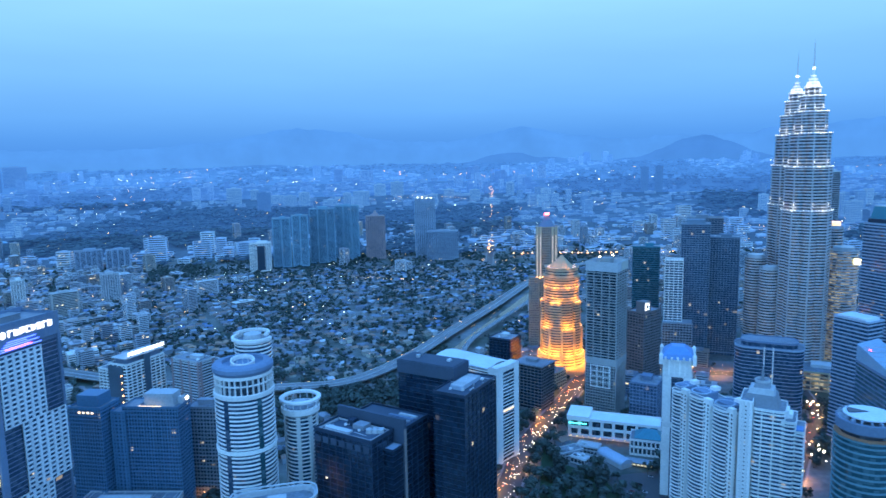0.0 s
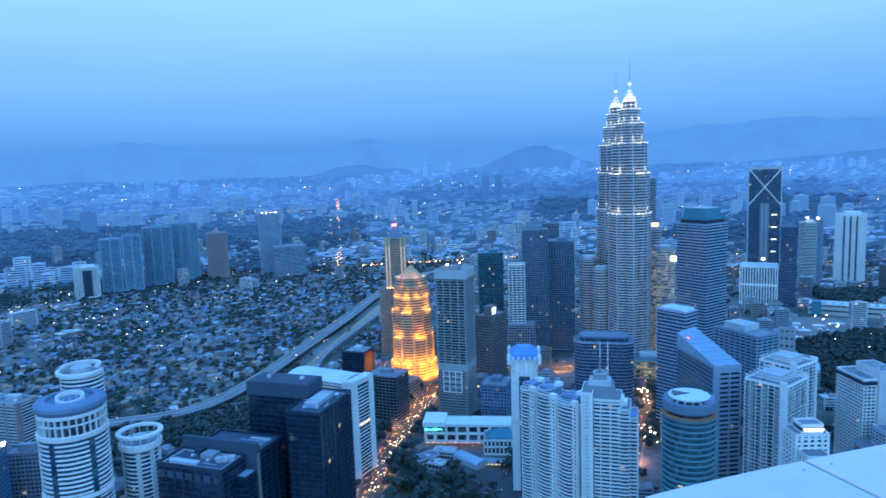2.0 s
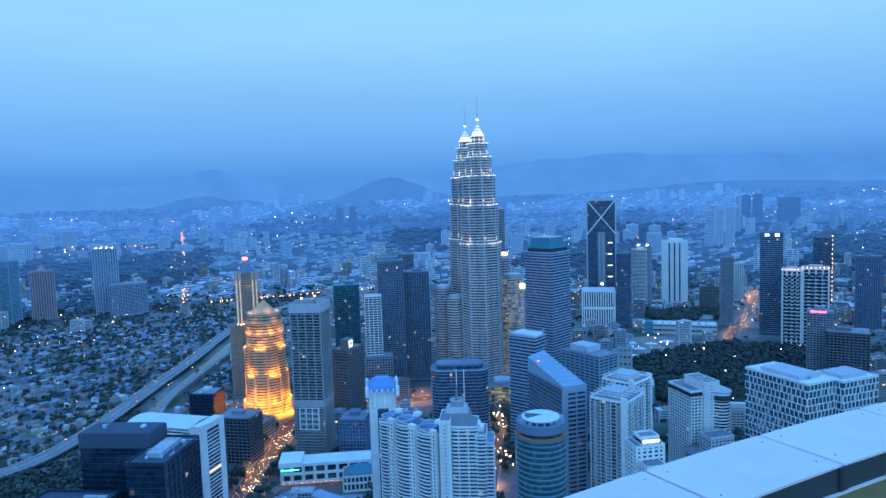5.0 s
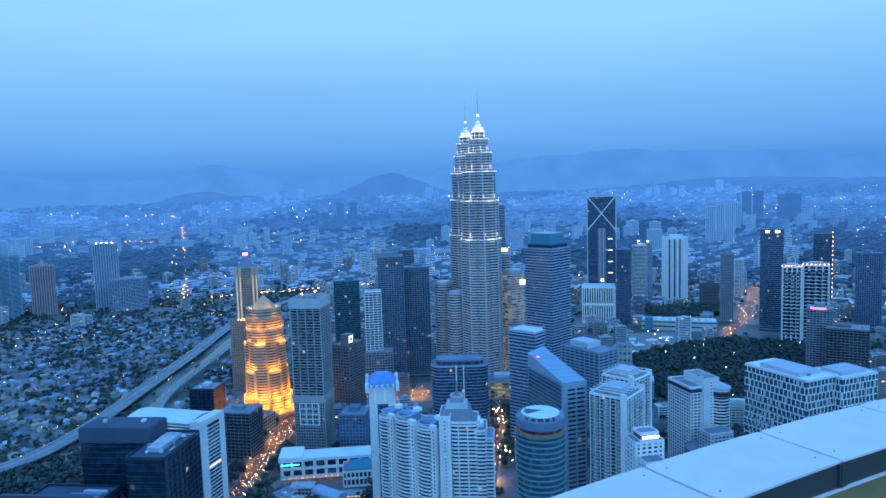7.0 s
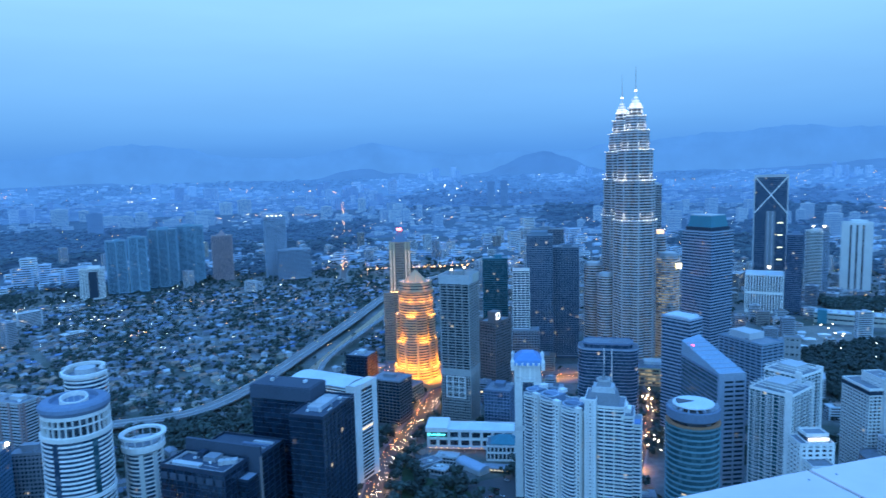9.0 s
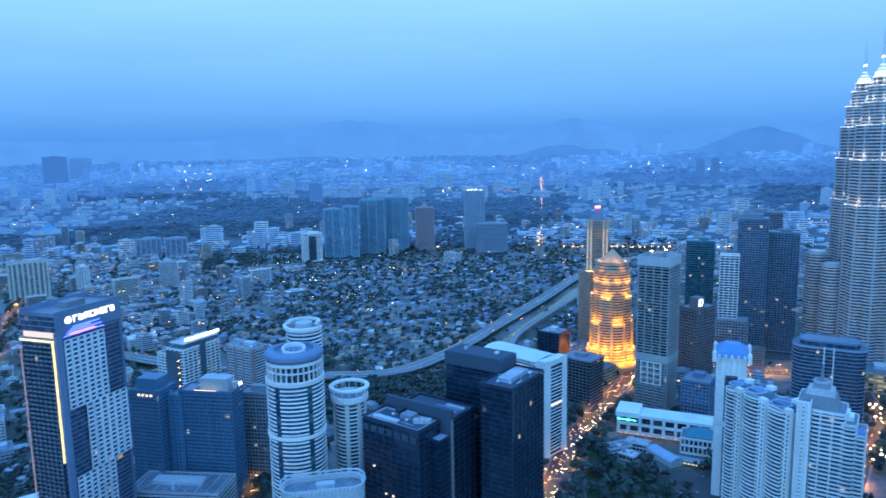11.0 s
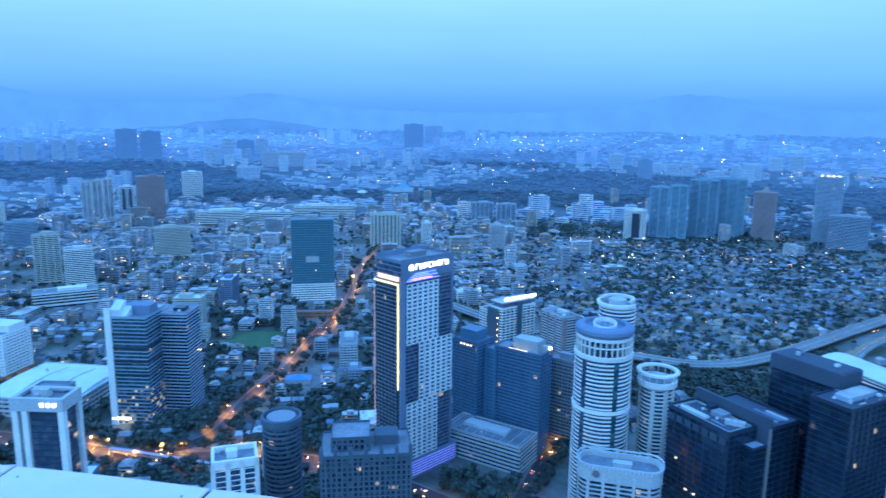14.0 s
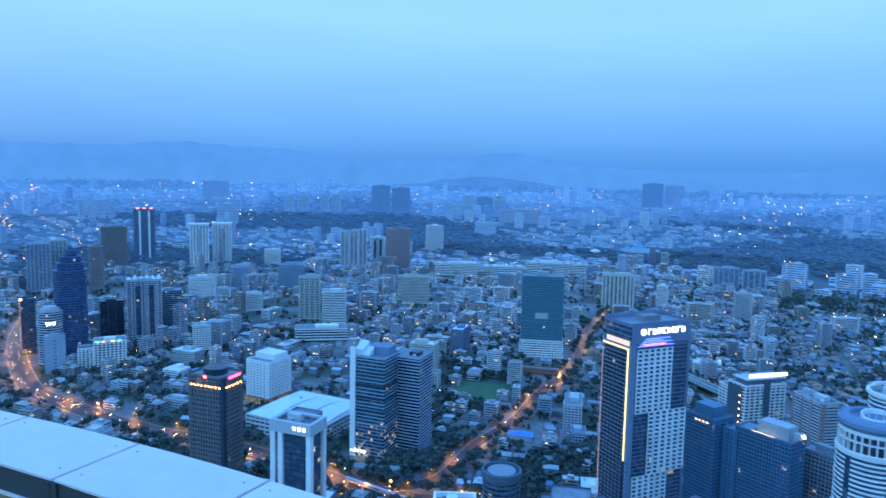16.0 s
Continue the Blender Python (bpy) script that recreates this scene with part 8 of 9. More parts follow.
# larger offices, schools and flats standing among the low quarters
lx, ly, lr = lots(58.0, 0.28, -100, 74, 520, 2400, 40, 6)
az = np.degrees(np.arctan2(lx, ly))
ok = is_free(lx, ly, 30.0) & ~inside(PARK, lx, ly) & ~inside(FIELD, lx, ly) & ~inside(GARDEN, lx, ly) & ~inside(PARKING, lx, ly) & ((az < -24) | (az > 15) | (rs.rand(len(lx)) < 0.17)) & ~inside(CLEARING, lx, ly) & ~inside(TREELINE, lx, ly) & (rs.rand(len(lx)) < np.where(az < -26, 0.62, 0.42))
lx, ly, lr = lx[ok], ly[ok], lr[ok]
lw, ld = rs.uniform(24, 52, len(lx)), rs.uniform(16, 26, len(lx))
TK = np.concatenate([TK, np.stack([lx, ly, np.maximum(lw, ld) * 0.46], 1)])
LARGE = (lx, ly, lr + rs.choice([0, 90], len(lx)), lw, ld, np.where(rs.rand(len(lx)) < 0.7, rs.randint(3, 8, len(lx)), rs.randint(8, 17, len(lx))))

# quarters of low houses behind the boulevard
hx, hy, hr = lots(15.5, 0.2, -33, 17, 640, 1880, 24)
ok = is_free(hx, hy, 9.0) & ~inside(CEMETERY, hx, hy) & (rs.rand(len(hx)) < 0.84)
ok &= ~((hx > 240) & (hy < 1500))
hx, hy, hr = hx[ok], hy[ok], hr[ok] + rs.choice([0, 90], ok.sum()) + rs.uniform(-6, 6, ok.sum())
n = len(hx)
near = np.argsort(np.hypot(hx + 60, hy - 1000))[:120]
far = np.setdiff1d(np.arange(n), near)
house_field("house_quarter", "crowded low houses with pitched metal and tile roofs", hx[far], hy[far], hr[far], rs.uniform(9.5, 15.5, len(far)), rs.uniform(8, 12.5, len(far)), rs.uniform(3.2, 6.5, len(far)), rs.uniform(1.4, 3.0, len(far)))
NEARHOUSES = [(hx[i], hy[i], hr[i]) for i in near]

# mixed shops and flats to the west
bx, by, br = lots(17.0, 0.16, -105, -24, 380, 2250, 38, 7)
ok = is_free(bx, by, 8.0) & ~inside(FIELD, bx, by) & ((patches(bx, by, 120.0, 5) < 0.75) | (np.hypot(bx, by) < 1200)) & (rs.rand(len(bx)) < 0.86)
bx, by, br = bx[ok], by[ok], br[ok] + rs.uniform(-4, 4, ok.sum())
low = rs.rand(len(bx)) < 0.45
house_field("house_quarter", "low shophouses and homes with pitched roofs", bx[low], by[low], br[low], rs.uniform(9, 16, low.sum()), rs.uniform(8, 12, low.sum()), rs.uniform(3.5, 9, low.sum()), rs.uniform(1.4, 3.0, low.sum()))
hi = ~low & ((np.hypot(bx, by) > 1100) | (rs.rand(len(bx)) < 0.55))
st = np.where(rs.rand(hi.sum()) < 0.86, rs.randint(2, 6, hi.sum()), rs.randint(6, 13, hi.sum()))
block_field("block_quarter", "pale flat-roofed shop and office blocks", bx[hi], by[hi], br[hi], rs.uniform(11, 22, hi.sum()), rs.uniform(10, 17, hi.sum()), st)

# east of the boulevard
ex, ey, er = lots(26.0, 0.16, 14, 78, 420, 2250, -24, 7)
ok = is_free(ex, ey, 13.0) & ~inside(CLEARING, ex, ey) & ~inside(TREELINE, ex, ey) & ~inside(PARK, ex, ey) & ~inside(GARDEN, ex, ey) & ~inside(PARKING, ex, ey) & (patches(ex, ey, 130.0, 9) < 0.7) & (rs.rand(len(ex)) < 0.75)
ex, ey, er = ex[ok], ey[ok], er[ok]
st = np.where(rs.rand(len(ex)) < 0.85, rs.randint(2, 6, len(ex)), rs.randint(6, 16, len(ex)))
block_field("block_quarter", "pale flat-roofed blocks between the office towers", ex, ey, er, rs.uniform(13, 26, len(ex)), rs.uniform(11, 20, len(ex)), st)

big = np.argsort(np.hypot(LARGE[0], LARGE[1]))
block_field("large_blocks", "larger pale offices and flats among low houses", *(a[big[60:]] for a in LARGE))
NEARBLOCKS = [tuple(float(a[i]) for a in LARGE) for i in big[:60]]

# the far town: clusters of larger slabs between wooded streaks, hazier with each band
# the haze is blue emission in walls, roofs and leaves, raised per band
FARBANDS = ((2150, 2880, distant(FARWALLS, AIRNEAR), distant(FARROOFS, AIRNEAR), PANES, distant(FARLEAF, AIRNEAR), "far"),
            (2880, 3680, distant(palette_mat("distant_haze_walls", [(0.42, 0.43, 0.44), (0.32, 0.35, 0.38), (0.50, 0.49, 0.46), (0.25, 0.29, 0.34)]), AIR), distant(palette_mat("distant_haze_roofs", [(0.26, 0.29, 0.33), (0.18, 0.21, 0.25), (0.36, 0.38, 0.41), (0.28, 0.22, 0.20)]), AIR), DISTGLASS, distant(mat("distant_haze_foliage", (0.06, 0.08, 0.075), var=0.3, piece=0, island=0.25, bump=0), AIR), "distant"),
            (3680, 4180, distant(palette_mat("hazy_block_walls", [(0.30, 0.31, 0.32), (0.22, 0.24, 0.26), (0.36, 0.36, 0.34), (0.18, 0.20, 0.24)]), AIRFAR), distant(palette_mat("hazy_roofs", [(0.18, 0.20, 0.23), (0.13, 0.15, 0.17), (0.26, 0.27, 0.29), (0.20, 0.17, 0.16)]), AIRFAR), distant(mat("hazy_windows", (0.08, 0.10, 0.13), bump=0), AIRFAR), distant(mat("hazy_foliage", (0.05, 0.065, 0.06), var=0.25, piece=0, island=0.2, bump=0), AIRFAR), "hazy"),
            (4180, 4660, distant(palette_mat("horizon_haze_walls", [(0.30, 0.31, 0.32), (0.22, 0.24, 0.26), (0.36, 0.36, 0.34), (0.18, 0.20, 0.24)]), AIREDGE), distant(palette_mat("horizon_haze_roofs", [(0.18, 0.20, 0.23), (0.13, 0.15, 0.17), (0.26, 0.27, 0.29), (0.20, 0.17, 0.16)]), AIREDGE), distant(mat("horizon_haze_windows", (0.08, 0.10, 0.13), bump=0), AIREDGE), distant(mat("horizon_haze_foliage", (0.05, 0.065, 0.06), var=0.25, piece=0, island=0.2, bump=0), AIREDGE), "horizon"))
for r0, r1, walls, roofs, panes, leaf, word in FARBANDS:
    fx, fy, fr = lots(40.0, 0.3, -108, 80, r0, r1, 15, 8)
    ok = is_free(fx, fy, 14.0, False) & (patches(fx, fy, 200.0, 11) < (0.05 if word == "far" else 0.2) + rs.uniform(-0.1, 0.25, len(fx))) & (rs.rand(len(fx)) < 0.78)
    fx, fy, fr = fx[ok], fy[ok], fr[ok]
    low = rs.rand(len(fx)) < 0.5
    house_field(word + "_houses", word + " low houses under haze-tinted roofs", fx[low], fy[low], fr[low], rs.uniform(14, 34, low.sum()), rs.uniform(11, 22, low.sum()), rs.uniform(4, 9, low.sum()), rs.uniform(1.5, 4.0, low.sum()), (walls, roofs))
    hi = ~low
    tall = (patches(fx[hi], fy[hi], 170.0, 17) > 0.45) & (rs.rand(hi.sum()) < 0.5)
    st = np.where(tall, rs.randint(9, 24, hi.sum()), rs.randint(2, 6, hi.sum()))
    block_field(word + "_blocks", word + " haze-tinted apartment blocks and halls", fx[hi], fy[hi], fr[hi], rs.uniform(20, 58, hi.sum()), rs.uniform(15, 26, hi.sum()), st, 3.3, (walls, roofs, panes), 2)
mx, my, mr = lots(74.0, 0.35, -100, 70, 1250, 2700, 31, 5)
ok = is_free(mx, my, 22.0) & ~inside(PARK, mx, my) & (patches(mx, my, 200.0, 23) > 0.35) & (rs.rand(len(mx)) < 0.42) & ((np.degrees(np.arctan2(mx, my)) < -24) | (np.degrees(np.arctan2(mx, my)) > 16) | (np.hypot(mx, my) > 2300))
mx, my, mr = mx[ok], my[ok], mr[ok]
block_field("mid_rise_blocks", "pale mid-rise apartment towers among low houses", mx, my, mr, rs.uniform(18, 30, len(mx)), rs.uniform(15, 22, len(mx)), rs.randint(8, 22, len(mx)))

# ---- trees ----
def scatter(nn, az0, az1, r0, r1):
    a = np.radians(rs.uniform(az0, az1, nn))
    r = np.sqrt(rs.uniform(r0 ** 2, r1 ** 2, nn))
    return r * np.sin(a), r * np.cos(a)


tx, ty = scatter(17000, -100, 72, 450, 2300)
dens = patches(tx, ty, 80.0, 21)
ok = is_free(tx, ty, 3.0) & (rs.rand(len(tx)) < np.clip(0.36 + 0.4 * dens, 0.18, 0.75) * (1 + (np.hypot(tx, ty) > 1850))) & ~inside(CLEARING, tx, ty) & ~inside(FIELD, tx, ty)
tx, ty = tx[ok], ty[ok]
wood("town_trees", "dark green street and garden trees among houses", tx, ty, rs.uniform(7, 13, len(tx)), 10)
tx, ty = scatter(9000, -34, 15, 680, 2100)
ok = is_free(tx, ty, 2.0) & (rs.rand(len(tx)) < np.clip(0.5 + 0.45 * patches(tx, ty, 55.0, 61), 0.15, 1.0)) & ~inside(CEMETERY, tx, ty)
tx, ty = tx[ok], ty[ok]
wood("garden_trees", "dark fruit and shade trees between the houses", tx, ty, rs.uniform(7, 12, len(tx)), 8)
tx, ty = scatter(3900, -88, -24, 430, 1350)
ok = is_free(tx, ty, 1.5) & (patches(tx, ty, 60.0, 29) > -0.35) & ~inside(FIELD, tx, ty)
tx, ty = tx[ok], ty[ok]
wood("quarter_trees", "dark shade trees between the shophouses", tx, ty, rs.uniform(7, 13, len(tx)), 12, 5)
tx, ty = scatter(900, -66, -22, 380, 760)
ok = is_free(tx, ty, 2.5) & ~inside(FIELD, tx, ty)
tx, ty = tx[ok], ty[ok]
wood("yard_trees", "dark trees in the yards below the hotels", tx, ty, rs.uniform(8, 13, len(tx)), 22, 6)
tx, ty = scatter(3700, -95, 62, 330, 900)
ok = is_free(tx, ty, 1.5) & (patches(tx, ty, 70.0, 13) > -0.15) & ~inside(CLEARING, tx, ty) & ~inside(FIELD, tx, ty) & ~inside(GARDEN, tx, ty) & ~inside(PARKING, tx, ty)
tx, ty = tx[ok], ty[ok]
wood("street_trees", "dark leafy trees between the near buildings", tx, ty, rs.uniform(9, 15, len(tx)), 30, 6)
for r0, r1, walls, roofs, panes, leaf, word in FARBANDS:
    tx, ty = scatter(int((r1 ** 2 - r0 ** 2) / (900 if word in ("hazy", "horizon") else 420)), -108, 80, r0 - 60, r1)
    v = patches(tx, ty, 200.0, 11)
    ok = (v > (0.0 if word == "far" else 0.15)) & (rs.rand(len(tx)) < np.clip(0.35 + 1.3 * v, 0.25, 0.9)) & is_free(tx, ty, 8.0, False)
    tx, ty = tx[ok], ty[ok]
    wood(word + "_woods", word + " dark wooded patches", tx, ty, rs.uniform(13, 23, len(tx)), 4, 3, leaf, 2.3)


def fill(poly, step, jit=0.45):
    x0, y0 = poly.min(0)
    x1, y1 = poly.max(0)
    gx, gy = np.meshgrid(np.arange(x0, x1, step), np.arange(y0, y1, step))
    gx, gy = gx.ravel() + rs.uniform(-jit, jit, gx.size) * step, gy.ravel() + rs.uniform(-jit, jit, gy.size) * step
    m = inside(poly, gx, gy)
    gx, gy = gx[m], gy[m]
    m = is_free(gx, gy, 2.0)
    return gx[m], gy[m]


vx, vy = [], []
for line, half in ((CROSSWEST, 7), (BACKROAD, 6), (LANE, 5), (HILLROAD, 7)):
    nr = normals_of(line)
    for i in range(len(line) - 1):
        for s in (-1, 1):
            for u in (0.0, 0.5):
                p = line[i] + (line[i + 1] - line[i]) * u + nr[i] * s * (half + rs.uniform(2.5, 6))
                vx.append(p.x)
                vy.append(p.y)
vx, vy = np.array(vx), np.array(vy)
ok = is_free(vx, vy, 1.0, False) & (rs.rand(len(vx)) < np.where(vx < -480, 0.4, 0.8))
vx, vy = vx[ok], vy[ok]
wood("avenue_trees", "dark trees lining the side streets", vx, vy, rs.uniform(8, 14, len(vx)), 24, 6)
px, py = fill(PARK, 9.5)
wood("park_trees", "dense dark park trees by the towers", px, py, rs.uniform(10, 17, len(px)), 26, 6)
px, py = fill(CEMETERY, 12.0)
keep = rs.rand(len(px)) < 0.62
wood("hillside_trees", "dark trees on the slope below the highway", px[keep], py[keep], rs.uniform(8, 14, keep.sum()), 24, 6)


def flat_poly(name, label, poly, z, material, category):
    bm = bmesh.new()
    prism(bm, [tuple(p) for p in poly], -0.05, z)
    tagged(new(name, mesh_of(name, bm, material)), label, category, kind="structure")


# tree belts by the junction and round the sports field
for poly, step in (([(-600, 512), (-570, 505), (-530, 440), (-556, 396), (-582, 402), (-574, 450)], 8.5), ([(-816, 700), (-717, 745), (-712, 728), (-762, 690)], 9.0), ([(-712, 566), (-628, 600), (-640, 618), (-714, 590)], 9.0)):
    px, py = fill(np.array(poly, float), step)
    wood("belt_trees", "dense belt of dark trees by the street", px, py, rs.uniform(9, 14, len(px)), 26, 6)
flat_poly("ground_park", "park lawn under trees", PARK[::1], 0.06, GRASS, "park")
px, py = fill(TREELINE, 9.0)
wood("park_trees", "dark trees behind the long hall", px, py, rs.uniform(11, 18, len(px)), 20, 6)
flat_poly("ground_site", "bare earth of a building site", CLEARING, 0.07, SITE, "building site")
flat_poly("ground_sports_field", "mown green sports field", FIELD, 0.08, PITCH, "field")
flat_poly("ground_plaza", "pale paved forecourt by the crossing", np.array([(300, 955), (335, 880), (430, 872), (470, 905), (440, 960), (360, 975)], float), 0.05, PAVING, "forecourt")
flat_poly("ground_parking", "asphalt car park behind the apartments", PARKING, 0.055, ASPHALT, "car park")
flat_poly("ground_garden", "garden lawn by the court", GARDEN, 0.06, GRASS, "garden")

# ---- trees near the boulevard, each its own ----
TREES = []
for k in range(4):
    lv, lf = leaf_crown(300 + k, 150, 9, 0.85)
    cm = bpy.data.meshes.new("crown")
    cm.from_pydata(lv.tolist(), [], lf)
    cm.materials.append(LEAF)
    bm = bmesh.new()
    prism(bm, circle(0.04, 8), 0, 0.5, 0.55)
    for a in (20, 140, 260):
        lb = bmesh.new()
        prism(lb, circle(0.018, 6), 0, 0.32, 0.4)
        bmesh.ops.transform(lb, matrix=pose(0, 0, 0.34, 38, 0, a), verts=lb.verts)
        tmp = bpy.data.meshes.new("limb")
        lb.to_mesh(tmp)
        lb.free()
        bm.from_mesh(tmp)
    TREES.append((cm, mesh_of("trunk", bm, BARK)))


def tree(x, y, s, k, group):
    t = thing("tree", x, y, (x * 37) % 360, "leafy dark green street tree" if group != "garden trees" else "leafy dark green garden tree", "tree", group)
    cm, tm = TREES[k % 4]
    part("trunk", tm, BARK, t)
    part("crown", cm, LEAF, t)
    t.scale = (s, s, s)


r = random.Random(12)
for line, half, group in ((BOULEVARD, 11, "boulevard trees"), (BACKROAD, 6, "side street trees"), (WESTROAD, 13, "west street trees")):
    nr = normals_of(line)
    for i in range(1, len(line) - 1):
        for s in (-1, 1):
            p = line[i] + nr[i] * s * (half + 4.5 + r.uniform(0, 4))
            if r.random() < 0.78 and (group == "boulevard trees" or math.hypot(p.x, p.y) < 900) and bool(is_free(np.array([p.x]), np.array([p.y]), 2.0, False)[0]):
                tree(p.x, p.y, r.uniform(9, 14), r.randint(0, 3), group)
gx, gy = fill(GARDEN, 15.0)
for a, b in zip(gx, gy):
    tree(a, b, r.uniform(9, 15), r.randint(0, 3), "garden trees")

# ---- the nearest larger blocks, each its own ----
q = random.Random(77)
for x, y, rot, w, d, st in NEARBLOCKS:
    wall = q.choice((WHITE, PALE, PALEBLUE, WHITE, BLUEGREY, YELLOW, PALE))
    t = thing("city_block", x, y, rot, {"white_render": "white", "pale_concrete": "pale grey", "pale_blue_render": "pale blue", "blue_grey_cladding": "blue-grey", "cream_render": "cream"}[wall.name] + " flat-roofed office block among low houses", "building", "city blocks")
    volume(t, rect(w, d), 0, st * 3.4, 3.4, 1.6, 0.4, wall, GLASS, 0 if q.random() < 0.4 else 4.5, 1.2, split=False, roof=q.choice((ROOFGREY, ROOFWHITE, ROOFGREY)))
    clutter(t, w, d, st * 3.4 + 0.15, int(abs(x) * 3 + abs(y)), wall)

# ---- houses nearest the highway, each its own ----
HOUSES = []
for k, (w, d, h, rise) in enumerate(((9, 8, 3.6, 2.0), (12, 9, 3.4, 2.4), (10, 9, 6.2, 2.2), (14, 8, 3.6, 1.8), (11, 10, 5.8, 1.6))):
    bm = bmesh.new()
    box(bm, -w / 2, -d / 2, 0, w / 2, d / 2, h)
    wall_me = mesh_of("wall", bm, mat("house_wall_paint", ((0.60, 0.60, 0.57), (0.52, 0.50, 0.46), (0.64, 0.65, 0.66), (0.48, 0.50, 0.52), (0.62, 0.57, 0.48))[k], piece=0.25))
    bm = bmesh.new()
    ww, hd = w / 2 + 0.6, d / 2 + 0.6
    for z in (0, 0.18):
        lo = [bm.verts.new((a, b, h + z - 0.1)) for a, b in ((-ww, -hd), (ww, -hd), (ww, hd), (-ww, hd))]
        rg = [bm.verts.new((-ww * 0.72, 0, h + rise + z)), bm.verts.new((ww * 0.72, 0, h + rise + z))]
        fs = [(lo[0], lo[1], rg[1], rg[0]), (lo[1], lo[2], rg[1]), (lo[2], lo[3], rg[0], rg[1]), (lo[3], lo[0], rg[0])]
        for q in fs:
            bm.faces.new(q if z else q[::-1])
    roof_me = mesh_of("roof", bm, mat("house_roof_sheet", ((0.22, 0.23, 0.26), (0.30, 0.18, 0.13), (0.42, 0.44, 0.47), (0.15, 0.17, 0.21), (0.32, 0.26, 0.22))[k], piece=0.4))
    bm = bmesh.new()
    box(bm, -0.6, -d / 2 - 0.06, 1.0, 0.6, -d / 2 + 0.05, 2.3)
    win_me = mesh_of("window", bm, GLASS)
    bm = bmesh.new()
    box(bm, -w * 0.3, -d / 2 - 2.4, h * 0.68, w * 0.25, -d / 2, h * 0.68 + 0.15)
    porch_me = mesh_of("porch_roof", bm, ROOFGREY)
    HOUSES.append((wall_me, roof_me, win_me, porch_me, w))
for i, (x, y, rot) in enumerate(NEARHOUSES):
    wall_me, roof_me, win_me, porch_me, w = HOUSES[i % 5]
    t = thing("house", x, y, rot, ("grey sheet-roofed cottage", "brown tile-roofed cottage in the quarter", "pale two-storey house with light roof", "long cottage with dark sheet roof", "two-storey house with brown roof")[i % 5] + " below the highway", "house", "houses by the highway")
    part("wall", wall_me, None, t)
    part("roof", roof_me, None, t)
    part("porch_roof", porch_me, None, t)
    for q in (-0.28, 0.28):
        part("window", win_me, None, t, at=pose(q * w, 0, 0))

# ---- small things by the western junction ----
t = thing("footbridge", -509, 358, math.degrees(math.atan2(29, 97)), "covered grey footbridge over the busy junction", "footbridge")
box_part("deck", -52, -1.6, 5.6, 52, 1.6, 6.1, CONCRETE, t)
box_part("roof", -52, -2.0, 8.6, 52, 2.0, 8.9, PALEBLUE, t)
for sy in (-1.55, 1.55):
    box_part("railing", -52, sy - 0.06, 6.1, 52, sy + 0.06, 7.2, PALE, t)
for i in range(6):
    box_part("column", -50 + i * 20 - 0.5, -0.6, 0, -50 + i * 20 + 0.5, 0.6, 5.6, CONCRETE, t)
for i in range(14):
    box_part("post", -51 + i * 7.8, -1.9, 6.1, -50.8 + i * 7.8, -1.7, 8.6, GREY, t)
for sx in (-1, 1):
    bm = bmesh.new()
    for i in range(16):
        box(bm, sx * 52 - 1.4, 2.0 + i * 0.55, 5.6 - i * 0.35, sx * 52 + 1.4, 2.55 + i * 0.55, 5.9 - i * 0.35)
    part("stair", bm, CONCRETE, t)
t = thing("blue_roof_hall", -541, 572, 38, "small hall with a bright blue sheet roof", "hall", clear=14)
box_part("wall", -14, -8, 0, 14, 8, 6, PALE, t)
bm = bmesh.new()
pyramid(bm, 31, 18, 6, 10.5)
part("roof", bm, mat("blue_sheet_roof", (0.07, 0.26, 0.55), rough=0.4), t)
t = thing("brick_school", -712, 790, 36, "long two-storey school with red brick walls", "school", clear=34)
volume(t, rect(62, 14), 0, 10, 3.4, 1.6, 0.3, TILE, GLASS, 4, 1.2)

# ---- street lamps, cars and lights ----
def lamp_field(name, label, x, y, z, size, material):
    n = len(x)
    L = np.zeros((n, 6, 3))
    for k, q in enumerate(((1, 0, 0), (0, 1, 0), (-1, 0, 0), (0, -1, 0), (0, 0, 1), (0, 0, -1))):
        for c in range(3):
            L[:, k, c] = q[c] * size
    V = place(L, x, y, z, np.zeros(n)).reshape(-1, 3)
    F = []
    for i in range(n):
        b = i * 6
        F += [(b, b + 1, b + 4), (b + 1, b + 2, b + 4), (b + 2, b + 3, b + 4), (b + 3, b, b + 4), (b + 1, b, b + 5), (b + 2, b + 1, b + 5), (b + 3, b + 2, b + 5), (b, b + 3, b + 5)]
    emit(name, label, "lights", V.tolist(), F, (material,), [0] * len(F))


def lit_points(nn, az0, az1, r0, r1, seed):
    x, y = scatter(nn, az0, az1, r0, r1)
    ok = is_free(x, y, 2.0, False) & (patches(x, y, 150.0, seed) > 0.15)
    x, y = x[ok], y[ok]
    r = np.hypot(x, y)
    return x, y, ground_z(r) + rs.uniform(8, 13, len(x)), np.clip(r / 1600.0, 0.5, 2.6) * rs.uniform(0.35, 1.0, len(x)) ** 1.4


